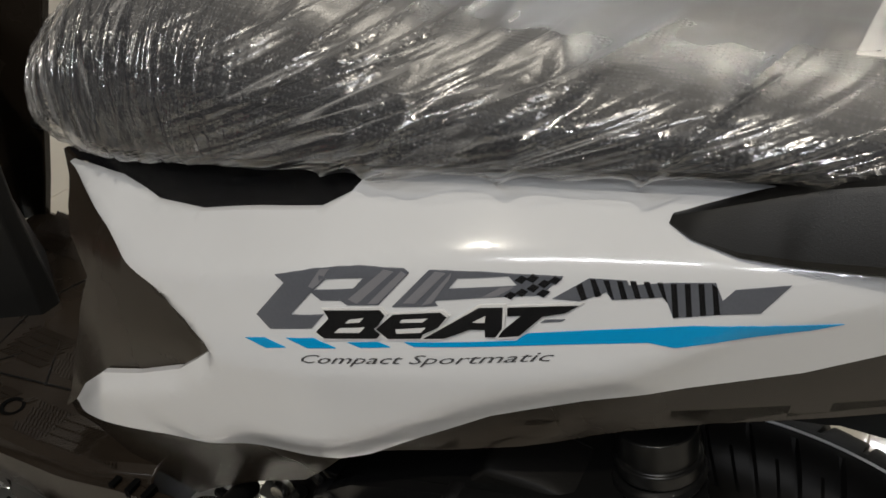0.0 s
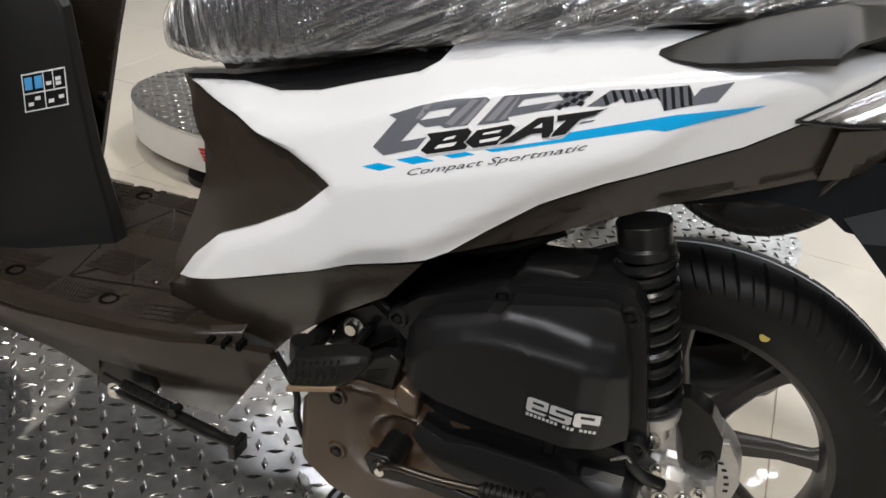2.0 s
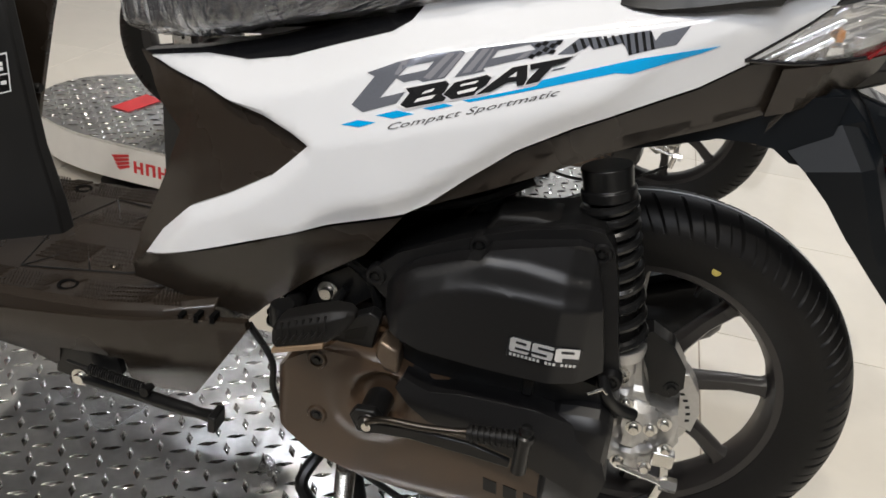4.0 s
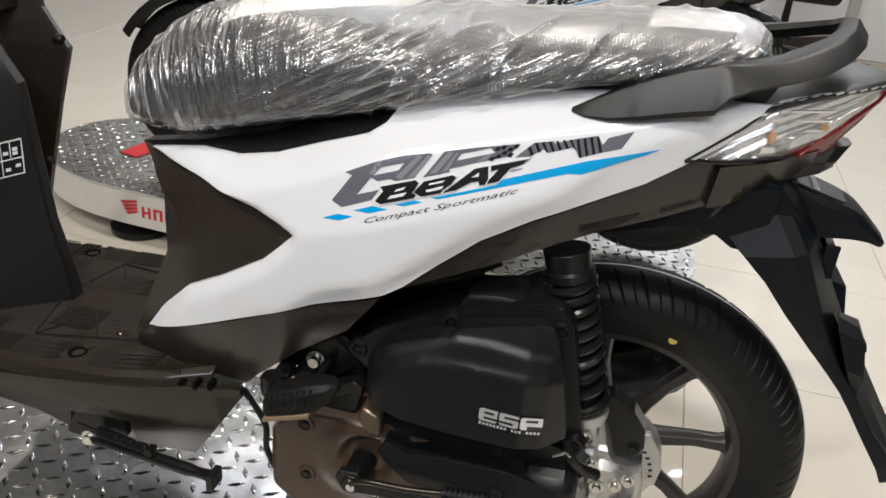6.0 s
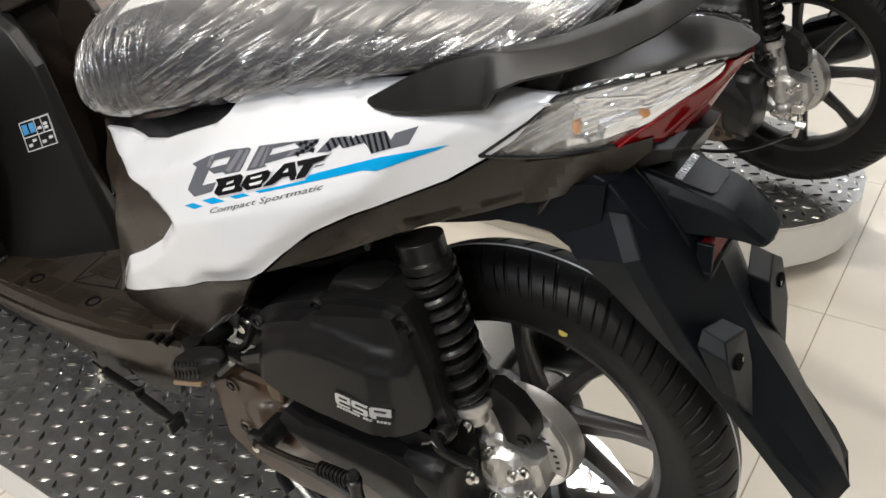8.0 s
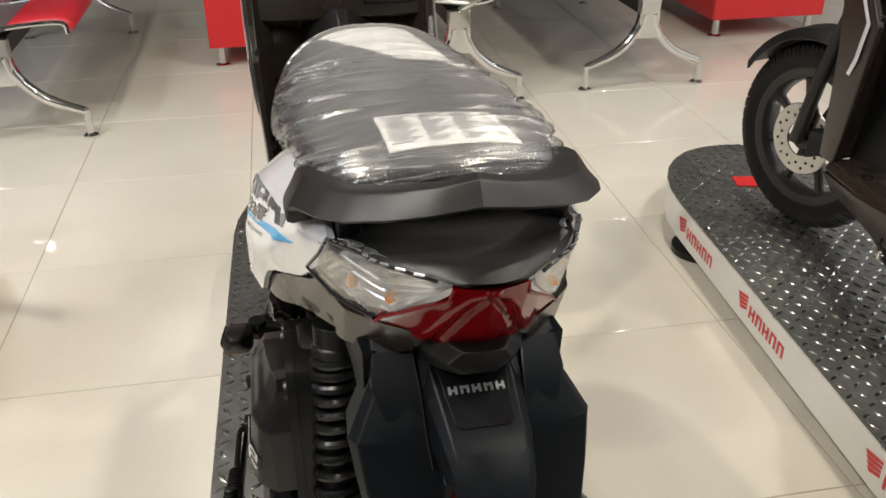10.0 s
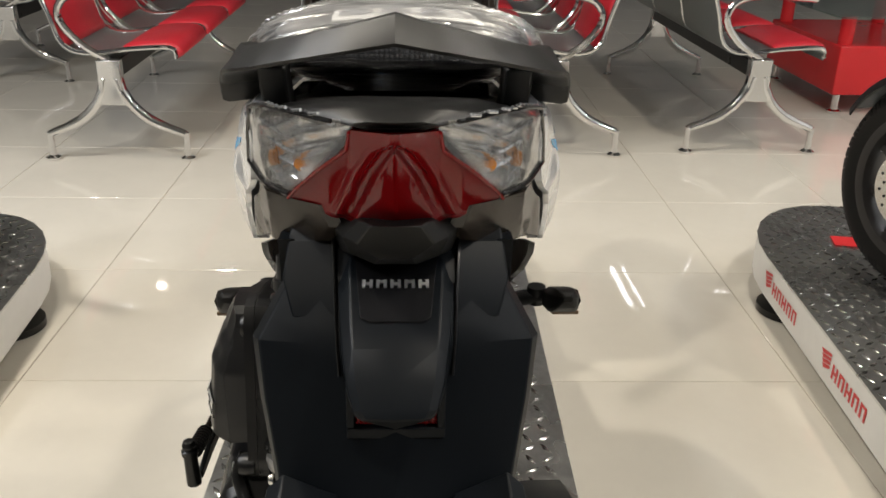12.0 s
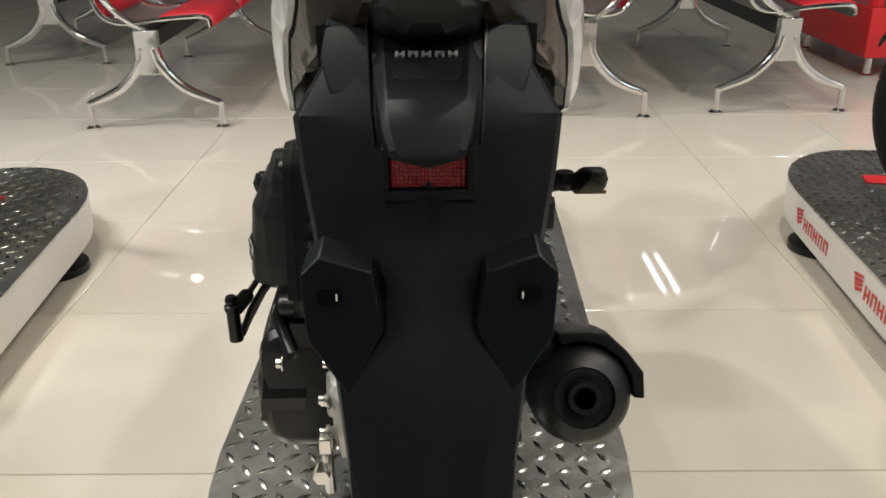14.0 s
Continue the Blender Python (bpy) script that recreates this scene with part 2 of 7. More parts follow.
def film_creases():
    """Fine pleats for the wrap: upright ones near the nose, slanting ones behind, small crackle between."""
    nt = film_nt
    tex = nt.nodes.new("ShaderNodeTexCoord")
    sep = nt.nodes.new("ShaderNodeSeparateXYZ")
    nt.links.new(tex.outputs["Object"], sep.inputs[0])

    def ridges(turn, across, along, detail):
        mp = nt.nodes.new("ShaderNodeMapping")
        mp.vector_type = "TEXTURE"
        mp.inputs["Rotation"].default_value = (0, turn, 0)
        mp.inputs["Scale"].default_value = (1 / across, 1 / along, 1 / along)
        nt.links.new(tex.outputs["Object"], mp.inputs["Vector"])
        n = nt.nodes.new("ShaderNodeTexNoise")
        n.inputs["Scale"].default_value, n.inputs["Detail"].default_value, n.inputs["Distortion"].default_value = 1.0, detail, 0.4
        nt.links.new(mp.outputs[0], n.inputs["Vector"])
        sub = nt.nodes.new("ShaderNodeMath")
        sub.operation = "SUBTRACT"
        sub.inputs[1].default_value = 0.5
        nt.links.new(n.outputs["Fac"], sub.inputs[0])
        ab = nt.nodes.new("ShaderNodeMath")
        ab.operation = "ABSOLUTE"
        nt.links.new(sub.outputs[0], ab.inputs[0])
        return ab.outputs[0]
    upright, slant, crackle = ridges(-0.28, 85, 4.5, 2.0), ridges(1.05, 75, 4.0, 2.0), ridges(0.7, 70, 45, 3.0)
    fac = nt.nodes.new("ShaderNodeMapRange")
    fac.inputs["From Min"].default_value, fac.inputs["From Max"].default_value = 0.50, 0.64
    nt.links.new(sep.outputs["X"], fac.inputs["Value"])
    mix = nt.nodes.new("ShaderNodeMix")
    nt.links.new(fac.outputs[0], mix.inputs["Factor"])
    nt.links.new(upright, mix.inputs["A"])
    nt.links.new(slant, mix.inputs["B"])
    add = nt.nodes.new("ShaderNodeMath")
    add.operation = "MULTIPLY_ADD"
    add.inputs[1].default_value = 0.14
    nt.links.new(crackle, add.inputs[0])
    nt.links.new(mix.outputs["Result"], add.inputs[2])
    nt.links.new(add.outputs[0], film_bump.inputs["Height"])
    film_bump.inputs["Distance"].default_value = 0.020
    # whitish haze painted along sharp folds, in place of their bright glints
    fold_glint = nt.nodes.new("ShaderNodeMapRange")
    fold_glint.inputs["From Min"].default_value, fold_glint.inputs["From Max"].default_value = 0.0, 0.034
    fold_glint.inputs["To Min"].default_value, fold_glint.inputs["To Max"].default_value = 0.26, 0.03
    nt.links.new(mix.outputs["Result"], fold_glint.inputs["Value"])
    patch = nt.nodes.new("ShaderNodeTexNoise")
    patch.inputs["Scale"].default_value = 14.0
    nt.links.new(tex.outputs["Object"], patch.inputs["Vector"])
    part_glint = nt.nodes.new("ShaderNodeMapRange")
    part_glint.inputs["From Min"].default_value, part_glint.inputs["From Max"].default_value = 0.40, 0.62
    part_glint.inputs["To Min"].default_value, part_glint.inputs["To Max"].default_value = 0.14, 0.50
    nt.links.new(patch.outputs["Fac"], part_glint.inputs["Value"])
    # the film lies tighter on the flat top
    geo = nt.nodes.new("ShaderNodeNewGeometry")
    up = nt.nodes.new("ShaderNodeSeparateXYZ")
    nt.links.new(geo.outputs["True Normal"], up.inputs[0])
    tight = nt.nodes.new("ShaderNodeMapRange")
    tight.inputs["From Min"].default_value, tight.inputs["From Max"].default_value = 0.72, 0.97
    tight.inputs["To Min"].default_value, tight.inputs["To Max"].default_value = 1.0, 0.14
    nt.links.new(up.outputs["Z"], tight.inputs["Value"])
    nt.links.new(tight.outputs[0], film_bump.inputs["Strength"])
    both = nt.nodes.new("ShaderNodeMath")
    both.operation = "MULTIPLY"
    nt.links.new(part_glint.outputs[0], both.inputs[0])
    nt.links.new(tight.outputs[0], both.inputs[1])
    nt.links.new(both.outputs[0], fold_glint.inputs["To Min"])
    # pale sheen of the lit top, painted as extra haze on upward faces
    top_sheen = nt.nodes.new("ShaderNodeMapRange")
    top_sheen.inputs["From Min"].default_value, top_sheen.inputs["From Max"].default_value = 0.62, 0.95
    top_sheen.inputs["To Min"].default_value, top_sheen.inputs["To Max"].default_value = 0.0, 0.045
    nt.links.new(up.outputs["Z"], top_sheen.inputs["Value"])
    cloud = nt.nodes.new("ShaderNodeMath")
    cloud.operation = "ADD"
    nt.links.new(fold_glint.outputs[0], cloud.inputs[0])
    nt.links.new(top_sheen.outputs[0], cloud.inputs[1])
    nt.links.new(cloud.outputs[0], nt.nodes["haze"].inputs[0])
    dull = nt.nodes.new("ShaderNodeMapRange")
    dull.inputs["From Min"].default_value, dull.inputs["From Max"].default_value = 0.55, 0.95
    dull.inputs["To Min"].default_value, dull.inputs["To Max"].default_value = 0.15, 0.36
    nt.links.new(up.outputs["Z"], dull.inputs["Value"])
    nt.links.new(dull.outputs[0], film_gloss.inputs["Roughness"])
    nt.links.new(film_bump.outputs[0], film_gloss.inputs["Normal"])


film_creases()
LENS = clear_film("clear_lamp_lens", 0.06, 0.045, 0.03)[0]
GLASS = clear_film("table_glass", 0.06, 0.02, 0.02, (0.8, 0.9, 0.88))[0]
RED_LENS = material("red_lamp_lens", (0.17, 0.0015, 0.003), 0.06, stain=0.15, spec=0.35)
DEEP_RED = material("deep_red_reflector", (0.20, 0.004, 0.006), 0.15, stain=0.3, grain=0.4, scale=350, bump=0.0008)
AMBER = material("amber_bulb", (0.75, 0.28, 0.05), 0.2)
REFLECTOR = material("lamp_reflector", (0.93, 0.95, 0.98), 0.17, 0.9, stain=0.05)


# ---- mesh helpers ----
def part(name, bm, mat, parent=None, label="", bevel=0.0, sharp=35, kind="", category=""):
    """One bmesh as one mesh object, under a thing or a part."""
    me = bpy.data.meshes.new(name)
    bmesh.ops.recalc_face_normals(bm, faces=bm.faces[:])
    for f in bm.faces:
        f.smooth = True
    bm.to_mesh(me)
    bm.free()
    me.set_sharp_from_angle(angle=radians(sharp))
    me.materials.append(mat)
    ob = new(name, me)
    if parent is not None:
        ob.parent = parent
        ob.matrix_parent_inverse = parent.matrix_world.inverted()
    if bevel:
        b = ob.modifiers.new("edge", "BEVEL")
        b.width, b.segments, b.limit_method, b.angle_limit = bevel, 2, "ANGLE", radians(40)
    return tagged(ob, label, category, "", kind)


def thing(name, at, label, category, group="", turn=0.0):
    ob = new(name)
    ob.empty_display_size = 0.1
    ob.matrix_world = pose(*at, 0, 0, turn)
    ob.matrix_basis = pose(*at, 0, 0, turn)
    return tagged(ob, label, category, group)


def flat(outline, step=0.03):
    """A filled outline of (a, b) points, cut into a mesh of cells of that step, lying in the a-b plane."""
    bm = bmesh.new()
    vs = [bm.verts.new((a, b, 0)) for a, b in outline]
    bm.faces.new(vs)
    bm.normal_update()
    bmesh.ops.triangulate(bm, faces=bm.faces[:], ngon_method="EAR_CLIP")
    for k in (0, 1):
        lo, hi = min(p[k] for p in outline), max(p[k] for p in outline)
        n = int((hi - lo) / step)
        for i in range(1, n + 1):
            co, no = [0, 0, 0], [0, 0, 0]
            co[k], no[k] = lo + (hi - lo) * i / (n + 1), 1
            bmesh.ops.bisect_plane(bm, geom=bm.verts[:] + bm.edges[:] + bm.faces[:], plane_co=co, plane_no=no, dist=1e-6)
    return bm


def shell(sheet, outer, inner):
    """A closed solid from a flat sheet: outer(a, b) and inner(a, b) give the places of its two faces."""
    bm = bmesh.new()
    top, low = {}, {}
    for v in sheet.verts:
        top[v] = bm.verts.new(outer(v.co.x, v.co.y))
        low[v] = bm.verts.new(inner(v.co.x, v.co.y))
    for f in sheet.faces:
        bm.faces.new([top[v] for v in f.verts])
        bm.faces.new([low[v] for v in reversed(f.verts)])
    for e in sheet.edges:
        if len(e.link_faces) == 1:
            a, b = e.verts
            bm.faces.new((top[a], top[b], low[b], low[a]))
    sheet.free()
    return bm


def side_slab(outline, depth, thick, side=-1, step=0.03, lift=0.0):
    """A panel of an x-z outline on a flank of the scooter: depth(x, z) is its distance from the middle."""
    return shell(flat(outline, step), lambda x, z: (x, side * (depth(x, z) + lift), z), lambda x, z: (x, side * (depth(x, z) + lift - thick), z))


def loft(rings, close=True, caps=True):
    bm = bmesh.new()
    vs = [[bm.verts.new(p) for p in r] for r in rings]
    n = len(rings[0])
    for a, b in zip(vs, vs[1:]):
        for i in range(n if close else n - 1):
            j = (i + 1) % n
            bm.faces.new((a[i], a[j], b[j], b[i]))
    if caps and close:
        bm.faces.new(vs[0][::-1])
        bm.faces.new(vs[-1])
    return bm


def spline(keys, n):
    """n + 1 points along a smooth curve through the keys (tuples of any length)."""
    keys = [np.array(k, float) for k in keys]
    p = [2 * keys[0] - keys[1]] + keys + [2 * keys[-1] - keys[-2]]
    out = []
    for i in range(n + 1):
        s = i / n * (len(keys) - 1)
        k = min(int(s), len(keys) - 2)
        t = s - k
        a, b, c, d = p[k:k + 4]
        out.append(0.5 * (2 * b + (c - a) * t + (2 * a - 5 * b + 4 * c - d) * t * t + (3 * b - a - 3 * c + d) * t ** 3))
    return out


def tube(points, radius, sides=10, caps=True):
    """A round rod along points; radius: one number or one a point."""
    pts = [Vector(p) for p in points]
    rad = [radius] * len(pts) if isinstance(radius, (int, float)) else list(radius)
    rings, up = [], None
    for i, p in enumerate(pts):
        d = (pts[min(i + 1, len(pts) - 1)] - pts[max(i - 1, 0)]).normalized()
        if up is None:
            up = d.orthogonal().normalized()
        up = (up - d * up.dot(d)).normalized()
        w = d.cross(up)
        rings.append([p + rad[i] * (math.cos(a) * up + math.sin(a) * w) for a in (2 * math.pi * k / sides for k in range(sides))])
    return loft(rings, True, caps)


def lathe(profile, centre, axis="y", n=48, closed=False):
    """Turns a profile of (radius, along) round an axis through centre."""
    rings = []
    for i in range(n):
        a = 2 * math.pi * i / n
        ring = []
        for r, s in profile:
            c, d = r * math.cos(a), r * math.sin(a)
            o = {"y": (c, s, d), "x": (s, c, d), "z": (c, d, s)}[axis]
            ring.append((centre[0] + o[0], centre[1] + o[1], centre[2] + o[2]))
        rings.append(ring)
    bm = bmesh.new()
    vs = [[bm.verts.new(p) for p in r] for r in rings]
    m = len(profile)
    for i in range(n):
        a, b = vs[i], vs[(i + 1) % n]
        for k in range(m if closed else m - 1):
            j = (k + 1) % m
            bm.faces.new((a[k], a[j], b[j], b[k]))
    bmesh.ops.remove_doubles(bm, verts=bm.verts[:], dist=1e-6)
    if not closed:
        bmesh.ops.holes_fill(bm, edges=[e for e in bm.edges if e.is_boundary], sides=0)
    return bm


def box(x0, x1, y0, y1, z0, z1):
    bm = bmesh.new()
    bmesh.ops.create_cube(bm, size=1)
    for v in bm.verts:
        v.co = ((x0 + x1) / 2 + v.co.x * (x1 - x0), (y0 + y1) / 2 + v.co.y * (y1 - y0), (z0 + z1) / 2 + v.co.z * (z1 - z0))
    return bm


def merged(*bms):
    out = bmesh.new()
    for b in bms:
        me = bpy.data.meshes.new("tmp")
        b.to_mesh(me)
        b.free()
        out.from_mesh(me)
        bpy.data.meshes.remove(me)
    return out


def moved(bm, m):
    bmesh.ops.transform(bm, matrix=m, verts=bm.verts[:])
    return bm


def curve_at(x, xs, ys):
    return float(np.interp(x, xs, ys))


def bolt_mesh(at, r, axis="y", length=0.006):
    """A flanged hexagon bolt head, its face towards minus the axis."""
    x, y, z = at
    s = -1
    a = lathe([(0, s * length), (r * 0.55, s * length), (r * 0.6, s * length * 0.8), (r * 0.6, s * length * 0.25), (r, s * length * 0.2), (r, 0), (0, 0)], at, axis, 12)
    return a

# ---- room ----
ROOM = (-9.0, 5.5, -6.0, 5.0)
GRID_TURN = -1.0
GRID = pose(0, 0.93, 0, 0, 0, GRID_TURN)


def build_room():
    x0, x1, y0, y1 = ROOM
    tagged(part("ceiling", box(x0 - 0.1, x1 + 0.1, y0 - 0.1, y1 + 0.1, CEILING + 0.06, CEILING + 0.2), CEIL), "pale grey showroom ceiling with lamp fixtures", "ceiling", kind="structure")
    for name, b in (("wall_west", (x0 - 0.15, x0, y0, y1)), ("wall_east", (x1, x1 + 0.15, y0, y1)), ("wall_south", (x0 - 0.15, x1 + 0.15, y0 - 0.15, y0)), ("wall_north", (x0 - 0.15, x1 + 0.15, y1, y1 + 0.15))):
        tagged(part(name, box(*b, 0, CEILING + 0.06), WALL), "plain white painted showroom wall", "wall", kind="structure")
    for name in ("wall_east", "wall_west"):
        tagged(bpy.data.objects[name], "plain grey painted showroom wall", "wall", kind="structure").data.materials[0] = WALL_GREY
    tagged(part("baseboard", box(x0, 2.12, y1 - 0.015, y1 - 0.002, 0.004, 0.13), SKIRTING, bevel=0.003), "dark stone skirting along the white wall", "baseboard", kind="structure")
    post = part("trim", box(2.16, 2.22, y1 - 0.06, y1 - 0.003, 0.004, 2.6), ALU, bevel=0.003)
    tagged(post, "aluminium door post on the white wall", "trim", kind="structure")
    for x, y, watts, along_y in TUBES:
        t = thing("ceiling_light", (x, y, CEILING), "white twin-tube ceiling light fixture, most of them added unseen", "ceiling light", "twin-tube ceiling lights")
        sx, sy = (0.24, 1.0) if along_y else (1.0, 0.24)
        part("housing", box(x - sx / 2, x + sx / 2, y - sy / 2, y + sy / 2, CEILING + 0.01, CEILING + 0.06), CEIL, t, bevel=0.004)
        for d in (-0.07, 0.07):
            dx, dy = (d, 0) if along_y else (0, d)
            area_lamp("tube_lamp", x + dx, y + dy, CEILING - 0.01, 0.04 if along_y else 0.95, 0.95 if along_y else 0.04, watts, (0.95, 0.97, 1.0))
    for x, y, watts in SPOTS:
        t = thing("downlight", (x, y, CEILING), "round white ceiling downlight, most of them added unseen", "downlight", "round downlights")
        part("ring", lathe([(0.06, 0.0), (0.085, 0.0), (0.09, 0.02), (0.09, 0.058), (0.06, 0.058)], (x, y, CEILING), "z", 24, True), CEIL, t)
        area_lamp("downlight_lamp", x, y, CEILING + 0.005, 0.09, 0.09, watts, (1.0, 0.92, 0.78), "DISK")


build_room()


# ---- display platforms ----
def platform_outline(length, width, n=14, grow=0.0):
    """Oblong with rounded ends, about the origin."""
    hx, hy, e = length / 2 + grow, width / 2 + grow, 0.40 + grow
    pts = []
    for s in (1, -1):
        for i in range(n + 1):
            a = -math.pi / 2 + math.pi * i / n
            c, d = math.cos(a), math.sin(a)
            pts.append((s * (hx - e + e * c), s * hy * math.copysign(abs(d) ** 0.9, d)))
    return pts


def build_platform(x, y, turn, marks):
    top, length, width = 0.155, 1.96, 0.60
    t = thing("display_platform", (x, y, 0), "oblong display platform with chequer plate top and white skirt", "display platform", "display platforms", turn)
    m = t.matrix_world.copy()
    ring = platform_outline(length, width)

    def prism(pts, z0, z1):
        return loft([[(a, b, z0) for a, b in pts], [(a, b, z1) for a, b in pts]])
    part("skirt", moved(prism(ring, 0.048, top - 0.006), m), SKIRT, t, "white painted skirt", bevel=0.003)
    part("deck", moved(prism(platform_outline(length, width, grow=0.002), top - 0.005, top), m), TREAD, t, "silver chequer plate deck")
    for px, py in ((-0.56, -0.225), (-0.56, 0.225), (0.56, -0.225), (0.56, 0.225)):
        part("foot_pad", moved(lathe([(0, 0.002), (0.085, 0.002), (0.085, 0.02), (0.03, 0.026), (0.03, 0.05), (0, 0.05)], (px, py, 0), "z", 24), m), BLACKMETAL, t, "round black foot")
    # raised lozenges of the chequer plate, in rows that alternate in direction
    verts, faces = [], []
    pitch = 0.0305
    hx, hy, e = length / 2, width / 2, 0.40
    for i in range(int(length / pitch) + 1):
        for j in range(int(width / pitch) + 1):
            cx, cy = -hx + (i + 0.5) * pitch, -hy + (j + 0.5) * pitch
            dx = max(0.0, abs(cx) - (hx - e)) / e
            if dx >= 1 or abs(cy) > hy * (1 - dx ** 2) ** 0.5 - 0.012:
                continue
            a = radians(32 if (i + j) % 2 else 122)
            c, s = math.cos(a), math.sin(a)
            k = len(verts)
            for u, v, z in ((-0.0155, 0, 0), (0, -0.0052, 0), (0.0155, 0, 0), (0, 0.0052, 0), (-0.008, 0, 0.0028), (0.008, 0, 0.0028)):
                verts.append((cx + u * c - v * s, cy + u * s + v * c, top + z + 0.0002))
            faces += [(k, k + 1, k + 5, k + 4), (k + 1, k + 2, k + 5), (k + 2, k + 3, k + 4, k + 5), (k + 3, k, k + 4)]
    me = bpy.data.meshes.new("lozenge_field")
    me.from_pydata([m @ Vector(v) for v in verts], [], faces)
    me.polygons.foreach_set("use_smooth", [True] * len(faces))
    me.materials.append(RAISED)
    ob = new("lozenge_field", me)
    ob.parent, ob.matrix_parent_inverse = t, t.matrix_world.inverted()
    tagged(ob, "raised lozenges of the plate", kind="stuff")
    # red printed marks on the skirt: a wing of slanted bars, then five blocks
    for side, starts in marks:
        for sx in starts:
            quads = []
            for k in range(4):
                quads.append([(sx + 0.012 + 0.005 * k, 0.118 - 0.010 * k), (sx + 0.066, 0.129 - 0.010 * k), (sx + 0.068, 0.1225 - 0.010 * k), (sx + 0.021 + 0.005 * k, 0.110 - 0.010 * k)])
            for k in range(5):
                bx = sx + 0.080 + 0.037 * k
                bars = ((0, 0.009, 0.080, 0.114), (0.020, 0.029, 0.080, 0.114), (0.009, 0.020, 0.093, 0.100)) if k in (0, 2) else ((0, 0.009, 0.080, 0.114), (0.020, 0.029, 0.080, 0.114), (0.009, 0.020, 0.107, 0.114))
                for a0, a1, b0, b1 in bars:
                    quads.append([(bx + a0, b0), (bx + a1, b0), (bx + a1, b1), (bx + a0, b1)])
            for q in quads:
                bm = bmesh.new()
                vs = []
                for a, b in q:
                    d = max(0.0, abs(a) - (hx - e)) / e
                    vs.append(bm.verts.new(m @ Vector((a, side * (hy * (1 - d * d) ** 0.45 + 0.0012), b))))
                bm.faces.new(vs)
                part("printed_mark", bm, RED_STICKER, t, "red printed emblem bar")
    # red sticker on the deck
    bm = shell(flat([(-0.725, -0.080), (-0.66, -0.090), (-0.64, 0.045), (-0.71, 0.07)], 0.05), lambda a, b: m @ Vector((a, b, top + 0.0035)), lambda a, b: m @ Vector((a, b, top + 0.002)))
    part("deck_sticker", bm, RED_STICKER, t, "red sticker on the deck")
    return t


build_platform(0.16, 0.0, -1.8, ())
build_platform(0.22, 1.235, -4.2, ((-1, (-0.58, -0.17, 0.41)),))
build_platform(0.29, -1.185, 3.0, ())


# ---- scooter: nose towards -x, its middle plane at y = 0 ----
DECK = 0.155
AXLE = (0.998, 0.0, 0.424)
FRONT_AXLE = (-0.250, 0.0, 0.405)


def eased(xs, ys):
    """A curve through corners, rounded over about six centimetres."""
    gx = np.linspace(0.2, 1.4, 601)
    k = np.hanning(33)
    gy = np.interp(gx, xs, ys)
    pad = np.concatenate([np.full(16, gy[0]), gy, np.full(16, gy[-1])])
    gy = np.convolve(pad, k / k.sum(), "valid")
    return lambda x: float(np.interp(x, gx, gy))


half_width = eased([.30, .345, .404, .465, .60, .70, .80, .90, 1.0, 1.05, 1.1, 1.2, 1.25], [.138, .142, .149, .167, .182, .190, .178, .159, .138, .125, .112, .068, .034])
lean_level = eased([.40, .6, .7, .85, 1.0, 1.2], [.64, .715, .75, .80, .865, .94])
crease_level = eased([.388, .5, .6, .67, .757, .85, .93, 1.03, 1.2], [.718, .740, .775, .808, .842, .868, .888, .912, .95])
hem_level = eased([.60, .6387, .7212, .7774, .8214, .8741, .9262, .9783, 1.03], [.624, .6633, .6931, .7389, .7757, .806, .8307, .8565, .904])


def ease(t):
    t = min(1.0, max(0.0, t))
    return t * t * (3 - 2 * t)


def flank(x, z):
    """Half width of the bodywork: upright below, leaning in above, a crease and a steep shoulder to the seat."""
    h, za, zc = half_width(x), lean_level(x), crease_level(x)
    a = h - 0.28 * max(0.0, min(z, zc) - za) - 1.3 * max(0.0, z - zc)
    s = x + .53 * (.955 - z)
    g = curve_at(s, [.8, 1.0, 1.066, 1.127, 1.17, 1.2, 1.213, 1.222], [.25, .142, .121, .099, .075, .044, .028, 0.0])
    # the lower strip folds in, and so does the lip over the pointed notch
    zl = hem_level(x)
    a -= 0.45 * min(.024, max(0.0, zl - z)) * ease((x - .50) / .18) * ease((1.06 - x) / .10)
    zn = curve_at(x, [.408, .4738, .5221, .5755, .616], [.5398, .6188, .6454, .6806, .7228]) - .018
    zu = curve_at(x, [.38, .42, .476, .561, .5957, .616], [.755, .751, .750, .741, .731, .723])
    if x < .616 and z > zn:
        a -= 0.5 * min(.018, z - zn) * max(0.0, min(1.0, (zu + .003 - z) / .006))
    return min(a, g)


def skin(x, z):
    """The flank with its edges softened."""
    return sum(flank(x + dx, z + dz) for dx in (-.005, 0, .005) for dz in (-.0025, 0, .0025)) / 9


